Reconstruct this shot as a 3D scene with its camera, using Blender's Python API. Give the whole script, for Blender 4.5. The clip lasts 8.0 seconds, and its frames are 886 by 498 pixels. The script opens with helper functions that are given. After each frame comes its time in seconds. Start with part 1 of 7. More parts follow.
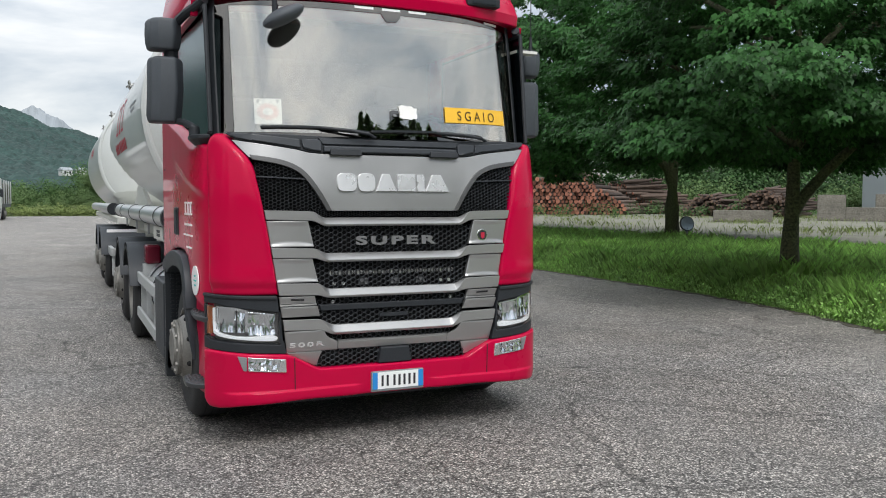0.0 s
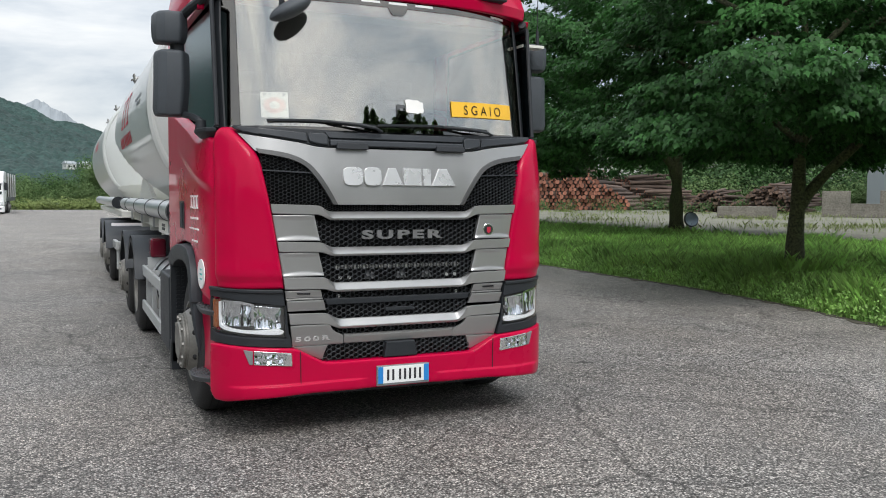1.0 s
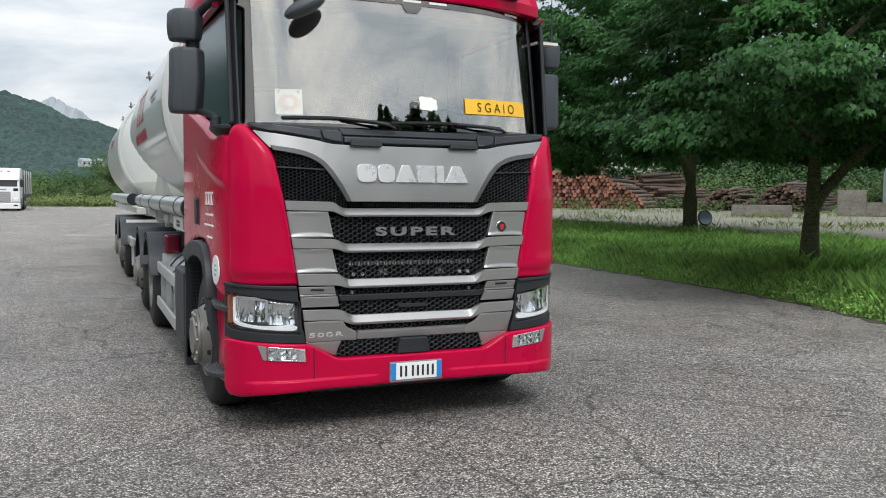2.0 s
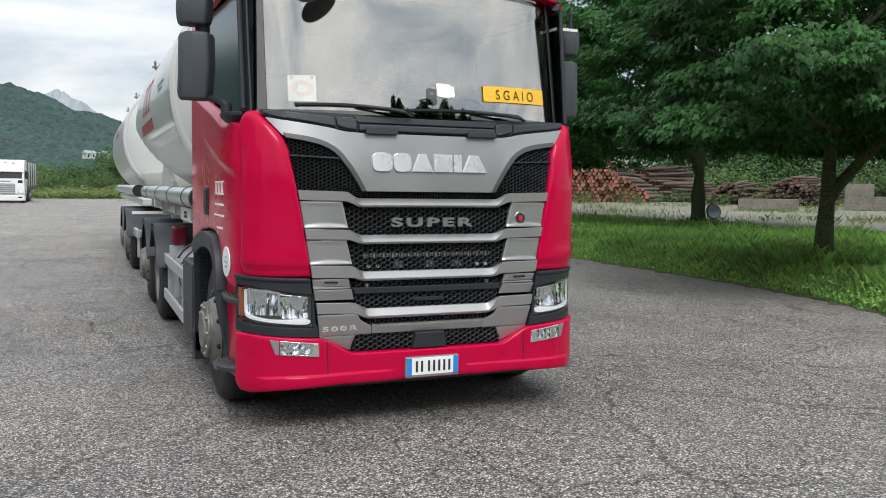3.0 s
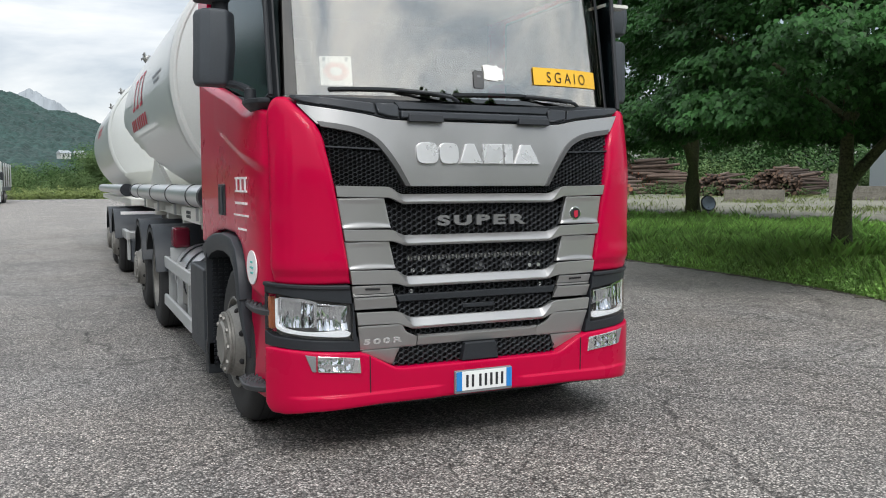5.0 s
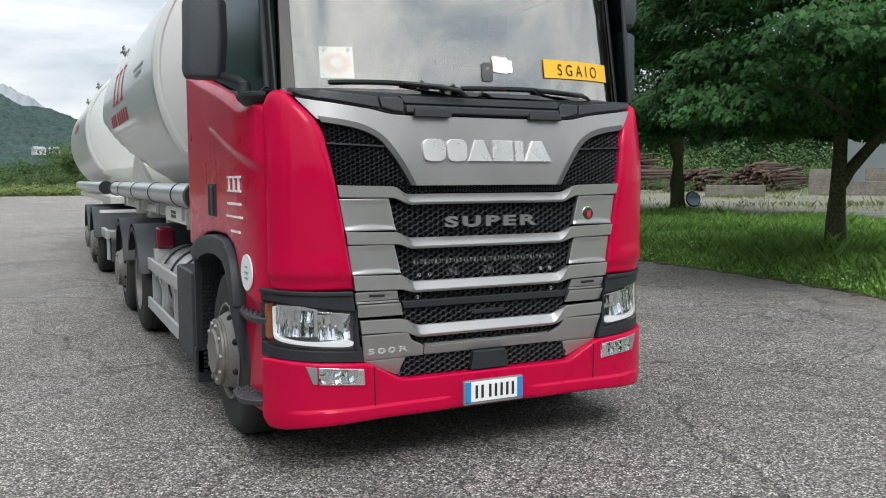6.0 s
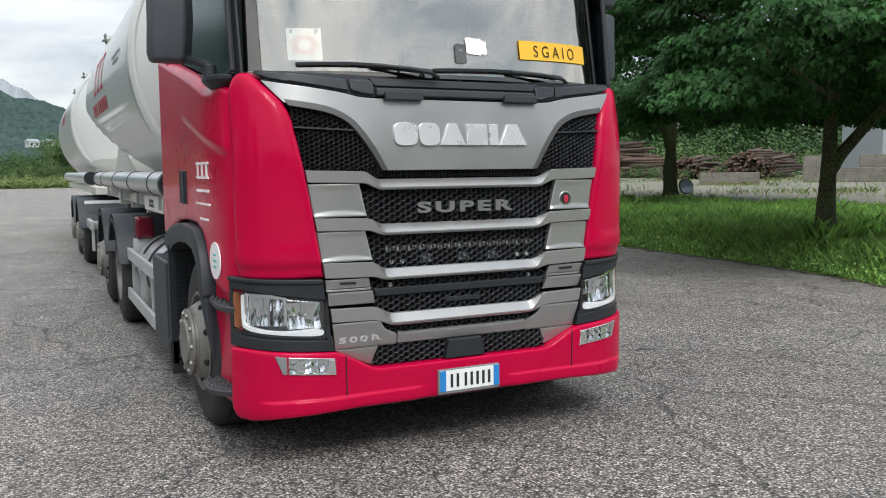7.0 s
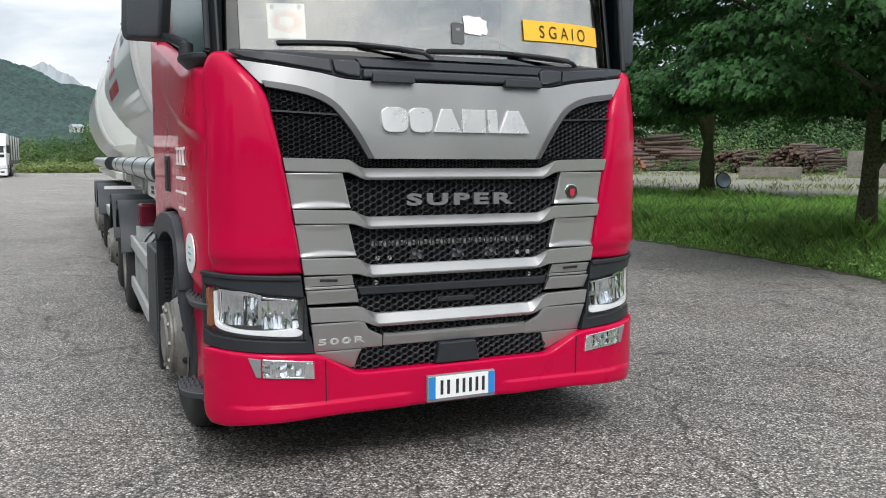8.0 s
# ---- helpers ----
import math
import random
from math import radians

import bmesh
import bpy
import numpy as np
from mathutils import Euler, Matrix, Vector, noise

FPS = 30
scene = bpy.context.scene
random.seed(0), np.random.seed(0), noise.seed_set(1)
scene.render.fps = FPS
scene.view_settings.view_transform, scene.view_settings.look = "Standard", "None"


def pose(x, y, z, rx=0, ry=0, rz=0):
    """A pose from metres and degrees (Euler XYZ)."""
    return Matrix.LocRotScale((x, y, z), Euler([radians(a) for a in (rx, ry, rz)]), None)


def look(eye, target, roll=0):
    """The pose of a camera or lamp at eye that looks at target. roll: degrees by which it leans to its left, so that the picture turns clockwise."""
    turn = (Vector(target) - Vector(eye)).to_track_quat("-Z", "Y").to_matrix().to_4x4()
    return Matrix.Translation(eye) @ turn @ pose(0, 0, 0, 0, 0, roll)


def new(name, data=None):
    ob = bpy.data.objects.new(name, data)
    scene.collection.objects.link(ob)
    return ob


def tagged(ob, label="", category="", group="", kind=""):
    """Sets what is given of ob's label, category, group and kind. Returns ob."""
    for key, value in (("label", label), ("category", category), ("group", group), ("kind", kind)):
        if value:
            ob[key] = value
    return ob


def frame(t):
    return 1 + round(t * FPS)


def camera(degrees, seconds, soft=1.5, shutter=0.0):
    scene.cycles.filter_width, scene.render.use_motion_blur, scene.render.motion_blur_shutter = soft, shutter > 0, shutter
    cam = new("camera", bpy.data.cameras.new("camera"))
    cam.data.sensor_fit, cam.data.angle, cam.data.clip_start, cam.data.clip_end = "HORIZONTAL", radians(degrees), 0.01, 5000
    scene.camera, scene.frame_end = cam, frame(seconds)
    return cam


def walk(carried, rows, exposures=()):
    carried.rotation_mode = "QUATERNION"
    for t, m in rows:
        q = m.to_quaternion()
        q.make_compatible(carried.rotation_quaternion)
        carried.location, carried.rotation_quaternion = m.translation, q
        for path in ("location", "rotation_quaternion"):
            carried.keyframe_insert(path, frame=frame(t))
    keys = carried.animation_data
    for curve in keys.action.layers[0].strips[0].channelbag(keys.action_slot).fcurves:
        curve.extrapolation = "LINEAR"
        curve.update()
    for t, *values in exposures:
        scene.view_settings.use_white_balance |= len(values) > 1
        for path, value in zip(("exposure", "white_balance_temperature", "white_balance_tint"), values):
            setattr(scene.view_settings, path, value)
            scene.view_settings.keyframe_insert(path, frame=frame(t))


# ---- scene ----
cam = camera(55.6, 8.0, 1.0)
PATH = [
    (0, (-1.927, -5.013, 1.521), (-1.102, -3.195, 1.409), 0.2),
    (0.5, (-1.941, -4.994, 1.519), (-1.115, -3.177, 1.397), 0.3),
    (1, (-1.941, -4.999, 1.517), (-1.123, -3.178, 1.393), 0.4),
    (1.5, (-1.942, -5.02, 1.519), (-1.142, -3.191, 1.395), 0.4),
    (3, (-1.962, -4.821, 1.489), (-1.18, -2.986, 1.344), 0.7),
    (3.5, (-1.934, -4.64, 1.49), (-1.161, -2.801, 1.339), 0.6),
    (4, (-1.964, -4.522, 1.492), (-1.194, -2.683, 1.335), 1.0),
    (4.5, (-2.063, -4.341, 1.487), (-1.268, -2.512, 1.33), 0.4),
    (4.7, (-2.094, -4.272, 1.475), (-1.286, -2.449, 1.32), 0.1),
    (6, (-2.134, -3.839, 1.495), (-1.265, -2.045, 1.329), -0.2),
    (6.5, (-2.083, -3.83, 1.488), (-1.203, -2.042, 1.316), -0.6),
    (7, (-1.987, -3.807, 1.467), (-1.111, -2.019, 1.277), -0.6),
    (7.5, (-1.822, -3.681, 1.457), (-0.974, -1.881, 1.252), -0.2),
    (8, (-1.647, -3.595, 1.463), (-0.85, -1.774, 1.25), 0.2),
]
walk(cam, [(t, look(eye, target, roll)) for t, eye, target, roll in PATH], exposures=[(0, 0.48), (1.5, 0.46), (3, 0.55), (6, 0.55), (7.2, 0.57), (8, 0.65)])

# ---- light: overcast sky, broad soft sun ----
SUN_EL, SUN_AZ = radians(50), radians(186)
world = bpy.data.worlds.new("world")
scene.world = world
world.use_nodes = True
wn, wl = world.node_tree.nodes, world.node_tree.links
wn.clear()
w_out = wn.new("ShaderNodeOutputWorld")
w_bg = wn.new("ShaderNodeBackground")
w_sky = wn.new("ShaderNodeTexSky")
w_sky.sky_type = "NISHITA"
w_sky.sun_disc = False
w_sky.sun_elevation, w_sky.sun_rotation = SUN_EL, SUN_AZ
w_co = wn.new("ShaderNodeTexCoord")
w_map = wn.new("ShaderNodeMapping")
w_map.inputs["Scale"].default_value = (1.0, 1.0, 5.0)
w_map.inputs["Location"].default_value = (0.35, 0.2, 0.1)
wl.new(w_co.outputs["Generated"], w_map.inputs["Vector"])
w_n = wn.new("ShaderNodeTexNoise")
w_n.inputs["Scale"].default_value, w_n.inputs["Detail"].default_value, w_n.inputs["Roughness"].default_value = 1.8, 9, 0.56
w_n.inputs["Distortion"].default_value = 0.5
wl.new(w_map.outputs["Vector"], w_n.inputs["Vector"])
w_r = wn.new("ShaderNodeValToRGB")
el = w_r.color_ramp.elements
el[0].position, el[0].color = 0.37, (0.41, 0.48, 0.56, 1)
el[1].position, el[1].color = 0.63, (0.975, 0.985, 0.985, 1)
e2 = el.new(0.5)
e2.color = (0.71, 0.755, 0.80, 1)
wl.new(w_n.outputs["Fac"], w_r.inputs["Fac"])
w_sc = wn.new("ShaderNodeVectorMath")
w_sc.operation = "SCALE"
w_sc.inputs["Scale"].default_value = 8.6
# an overcast sky grows brighter towards the zenith
w_sep = wn.new("ShaderNodeSeparateXYZ")
wl.new(w_co.outputs["Generated"], w_sep.inputs[0])
w_up = wn.new("ShaderNodeMapRange")
w_up.inputs["From Min"].default_value, w_up.inputs["From Max"].default_value = 0.12, 0.95
w_up.inputs["To Min"].default_value, w_up.inputs["To Max"].default_value = 7.3, 15.0
wl.new(w_sep.outputs["Z"], w_up.inputs["Value"])
wl.new(w_up.outputs["Result"], w_sc.inputs["Scale"])
wl.new(w_r.outputs["Color"], w_sc.inputs[0])
w_mix = wn.new("ShaderNodeMix")
w_mix.data_type = "RGBA"
w_mix.inputs["Factor"].default_value = 0.88
wl.new(w_sky.outputs["Color"], w_mix.inputs["A"])
wl.new(w_sc.outputs["Vector"], w_mix.inputs["B"])
wl.new(w_mix.outputs["Result"], w_bg.inputs["Color"])
w_bg.inputs["Strength"].default_value = 0.1
wl.new(w_bg.outputs["Background"], w_out.inputs["Surface"])

sun = new("sun", bpy.data.lights.new("sun", "SUN"))
sun.data.energy, sun.data.angle, sun.data.color = 1.5, radians(26), (1.0, 0.985, 0.965)
sun.matrix_world = look((0, 0, 0), (-math.sin(SUN_AZ) * math.cos(SUN_EL), -math.cos(SUN_AZ) * math.cos(SUN_EL), -math.sin(SUN_EL)))


# ---- materials ----
def mat(name, color, rough=0.5, metal=0.0, vary=0.12, scale=6.0, fine=0.0, fine_scale=200.0, bump=0.0, bump_scale=120.0,
        coat=0.0, spec=0.5, rvary=0.08, island=0.0, ob_vary=0.0, hue=(1.0, 1.0, 1.0), coords="Object"):
    """A surface with slow and fine variation of colour and roughness, and a fine relief."""
    m = bpy.data.materials.new(name)
    m.use_nodes = True
    n, l = m.node_tree.nodes, m.node_tree.links
    b = n["Principled BSDF"]
    b.inputs["Metallic"].default_value = metal
    b.inputs["Coat Weight"].default_value = coat
    b.inputs["Coat Roughness"].default_value = 0.04
    b.inputs["Specular IOR Level"].default_value = spec
    co = n.new("ShaderNodeTexCoord")
    slow = n.new("ShaderNodeTexNoise")
    slow.inputs["Scale"].default_value, slow.inputs["Detail"].default_value = scale, 5
    l.new(co.outputs[coords], slow.inputs["Vector"])
    mix = n.new("ShaderNodeMix")
    mix.data_type = "RGBA"
    mix.inputs["A"].default_value = (*[max(0, c * (1 - vary)) for c in color], 1)
    mix.inputs["B"].default_value = (*[min(1, c * (1 + vary) * h) for c, h in zip(color, hue)], 1)
    l.new(slow.outputs["Fac"], mix.inputs["Factor"])
    last = mix.outputs["Result"]
    if fine:
        fn = n.new("ShaderNodeTexNoise")
        fn.inputs["Scale"].default_value, fn.inputs["Detail"].default_value = fine_scale, 3
        l.new(co.outputs[coords], fn.inputs["Vector"])
        mr = n.new("ShaderNodeMapRange")
        mr.inputs["From Min"].default_value, mr.inputs["From Max"].default_value = 0.3, 0.7
        mr.inputs["To Min"].default_value, mr.inputs["To Max"].default_value = 1 - fine, 1 + fine
        l.new(fn.outputs["Fac"], mr.inputs["Value"])
        mul = n.new("ShaderNodeVectorMath")
        mul.operation = "SCALE"
        l.new(last, mul.inputs[0])
        l.new(mr.outputs["Result"], mul.inputs["Scale"])
        last = mul.outputs["Vector"]
    if island or ob_vary:
        src = n.new("ShaderNodeNewGeometry").outputs["Random Per Island"] if island else n.new("ShaderNodeObjectInfo").outputs["Random"]
        mr = n.new("ShaderNodeMapRange")
        k = island or ob_vary
        mr.inputs["To Min"].default_value, mr.inputs["To Max"].default_value = 1 - k, 1 + k
        l.new(src, mr.inputs["Value"])
        mul = n.new("ShaderNodeVectorMath")
        mul.operation = "SCALE"
        l.new(last, mul.inputs[0])
        l.new(mr.outputs["Result"], mul.inputs["Scale"])
        last = mul.outputs["Vector"]
    l.new(last, b.inputs["Base Color"])
    rr = n.new("ShaderNodeMapRange")
    rr.inputs["To Min"].default_value, rr.inputs["To Max"].default_value = max(0.02, rough - rvary), min(1, rough + rvary)
    l.new(slow.outputs["Fac"], rr.inputs["Value"])
    l.new(rr.outputs["Result"], b.inputs["Roughness"])
    if bump:
        bn = n.new("ShaderNodeTexNoise")
        bn.inputs["Scale"].default_value, bn.inputs["Detail"].default_value = bump_scale, 4
        l.new(co.outputs[coords], bn.inputs["Vector"])
        bp = n.new("ShaderNodeBump")
        bp.inputs["Strength"].default_value, bp.inputs["Distance"].default_value = bump, 0.01
        l.new(bn.outputs["Fac"], bp.inputs["Height"])
        l.new(bp.outputs["Normal"], b.inputs["Normal"])
    return m


def glass(name, tint, gloss, rough=0.0, shine=(0.99, 0.94, 0.87)):
    """A coated pane: part mirrors, the rest lets light through."""
    m = bpy.data.materials.new(name)
    m.use_nodes = True
    n, l = m.node_tree.nodes, m.node_tree.links
    n.remove(n["Principled BSDF"])
    t, g, x = n.new("ShaderNodeBsdfTransparent"), n.new("ShaderNodeBsdfGlossy"), n.new("ShaderNodeMixShader")
    t.inputs["Color"].default_value = (*tint, 1)
    g.inputs["Roughness"].default_value = rough
    g.inputs["Color"].default_value = (*shine, 1)
    lw = n.new("ShaderNodeLayerWeight")
    lw.inputs["Blend"].default_value = 0.5
    fr = n.new("ShaderNodeMath")
    fr.operation = "POWER"
    fr.inputs[1].default_value = 5.0
    l.new(lw.outputs["Facing"], fr.inputs[0])
    ma = n.new("ShaderNodeMath")
    ma.operation = "ADD"
    ma.use_clamp = True
    ma.inputs[1].default_value = gloss
    l.new(fr.outputs["Value"], ma.inputs[0])
    l.new(ma.outputs["Value"], x.inputs["Fac"])
    l.new(t.outputs["BSDF"], x.inputs[1])
    l.new(g.outputs["BSDF"], x.inputs[2])
    l.new(x.outputs["Shader"], n["Material Output"].inputs["Surface"])
    return m


def asphalt_material():
    m = bpy.data.materials.new("asphalt")
    m.use_nodes = True
    n, l = m.node_tree.nodes, m.node_tree.links
    b = n["Principled BSDF"]
    co = n.new("ShaderNodeTexCoord").outputs["Object"]

    def noise_at(scale, detail=4, rough=0.55):
        t = n.new("ShaderNodeTexNoise")
        t.inputs["Scale"].default_value, t.inputs["Detail"].default_value, t.inputs["Roughness"].default_value = scale, detail, rough
        l.new(co, t.inputs["Vector"])
        return t.outputs["Fac"]

    def ramp(src, stops):
        r = n.new("ShaderNodeValToRGB")
        e = r.color_ramp.elements
        e[0].position, e[0].color = stops[0][0], (*[stops[0][1]] * 3, 1)
        e[1].position, e[1].color = stops[-1][0], (*[stops[-1][1]] * 3, 1)
        for p, v in stops[1:-1]:
            e.new(p).color = (v, v, v, 1)
        l.new(src, r.inputs["Fac"])
        return r.outputs["Color"]

    def times(a, bb):
        x = n.new("ShaderNodeVectorMath")
        x.operation = "MULTIPLY"
        l.new(a, x.inputs[0])
        l.new(bb, x.inputs[1])
        return x.outputs["Vector"]

    vo = n.new("ShaderNodeTexVoronoi")
    vo.inputs["Scale"].default_value = 84
    l.new(co, vo.inputs["Vector"])
    sep = n.new("ShaderNodeSeparateColor")
    l.new(vo.outputs["Color"], sep.inputs["Color"])
    stone = ramp(sep.outputs[0], [(0.0, 0.08), (0.4, 0.19), (0.75, 0.33), (1.0, 0.60)])
    gaps = ramp(vo.outputs["Distance"], [(0.3, 1.0), (0.72, 0.22)])
    slow = ramp(noise_at(0.35, 6), [(0.3, 0.78), (0.7, 1.20)])
    mid = times(ramp(noise_at(2.2, 5), [(0.3, 0.86), (0.7, 1.12)]), ramp(noise_at(21, 3, 0.6), [(0.3, 0.74), (0.7, 1.22)]))
    # fine cracks in two sizes
    warp = n.new("ShaderNodeTexNoise")
    warp.inputs["Scale"].default_value, warp.inputs["Detail"].default_value = 1.1, 6
    l.new(co, warp.inputs["Vector"])
    add = n.new("ShaderNodeVectorMath")
    add.operation = "MULTIPLY_ADD"
    add.inputs[1].default_value = (0.9, 0.9, 0.0)
    l.new(warp.outputs["Color"], add.inputs[0])
    l.new(co, add.inputs[2])
    cols = []
    for sc, w in ((0.42, 0.0075), (1.15, 0.012)):
        v = n.new("ShaderNodeTexVoronoi")
        v.feature = "DISTANCE_TO_EDGE"
        v.inputs["Scale"].default_value = sc
        l.new(add.outputs["Vector"], v.inputs["Vector"])
        cols.append(ramp(v.outputs["Distance"], [(0.0, 0.44), (w * 0.5, 0.66), (w, 1.0)]))
    part_crack = n.new("ShaderNodeMix")
    part_crack.data_type = "RGBA"
    part_crack.inputs["A"].default_value = (1, 1, 1, 1)
    l.new(ramp(noise_at(0.5, 2), [(0.36, 0.0), (0.54, 1.0)]), part_crack.inputs["Factor"])
    l.new(cols[1], part_crack.inputs["B"])
    c = times(times(times(stone, gaps), times(slow, mid)), times(cols[0], part_crack.outputs["Result"]))
    tint = n.new("ShaderNodeVectorMath")
    tint.operation = "MULTIPLY"
    hue = n.new("ShaderNodeMix")
    hue.data_type = "RGBA"
    hue.inputs["A"].default_value, hue.inputs["B"].default_value = (1.145, 1.085, 1.025, 1), (1.185, 1.085, 0.985, 1)
    l.new(ramp(noise_at(0.55, 5, 0.6), [(0.36, 0.0), (0.64, 1.0)]), hue.inputs["Factor"])
    l.new(hue.outputs["Result"], tint.inputs[1])
    l.new(c, tint.inputs[0])
    # paler towards the verge as dust, towards the far end as painted grazing sheen
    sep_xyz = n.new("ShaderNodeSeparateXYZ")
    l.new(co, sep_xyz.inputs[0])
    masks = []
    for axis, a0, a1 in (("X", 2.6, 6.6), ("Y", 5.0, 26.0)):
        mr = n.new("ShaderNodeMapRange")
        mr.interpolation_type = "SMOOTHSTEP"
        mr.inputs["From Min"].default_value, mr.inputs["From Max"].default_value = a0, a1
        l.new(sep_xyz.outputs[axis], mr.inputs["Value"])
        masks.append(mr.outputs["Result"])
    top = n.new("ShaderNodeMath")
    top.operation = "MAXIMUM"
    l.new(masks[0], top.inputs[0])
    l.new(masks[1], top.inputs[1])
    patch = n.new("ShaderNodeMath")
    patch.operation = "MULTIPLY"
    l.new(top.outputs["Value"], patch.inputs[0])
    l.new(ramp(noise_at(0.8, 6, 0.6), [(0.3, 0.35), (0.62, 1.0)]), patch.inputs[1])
    dust_sheen = n.new("ShaderNodeMix")
    dust_sheen.data_type = "RGBA"
    dust_sheen.inputs["A"].default_value, dust_sheen.inputs["B"].default_value = (1, 1, 1, 1), (1.41, 1.40, 1.38, 1)
    l.new(patch.outputs["Value"], dust_sheen.inputs["Factor"])
    l.new(times(tint.outputs["Vector"], dust_sheen.outputs["Result"]), b.inputs["Base Color"])
    b.inputs["Roughness"].default_value = 0.66
    b.inputs["Specular IOR Level"].default_value = 0.5
    bp = n.new("ShaderNodeBump")
    bp.inputs["Strength"].default_value, bp.inputs["Distance"].default_value = 0.85, 0.006
    bp.invert = True
    l.new(vo.outputs["Distance"], bp.inputs["Height"])
    l.new(bp.outputs["Normal"], b.inputs["Normal"])
    return m


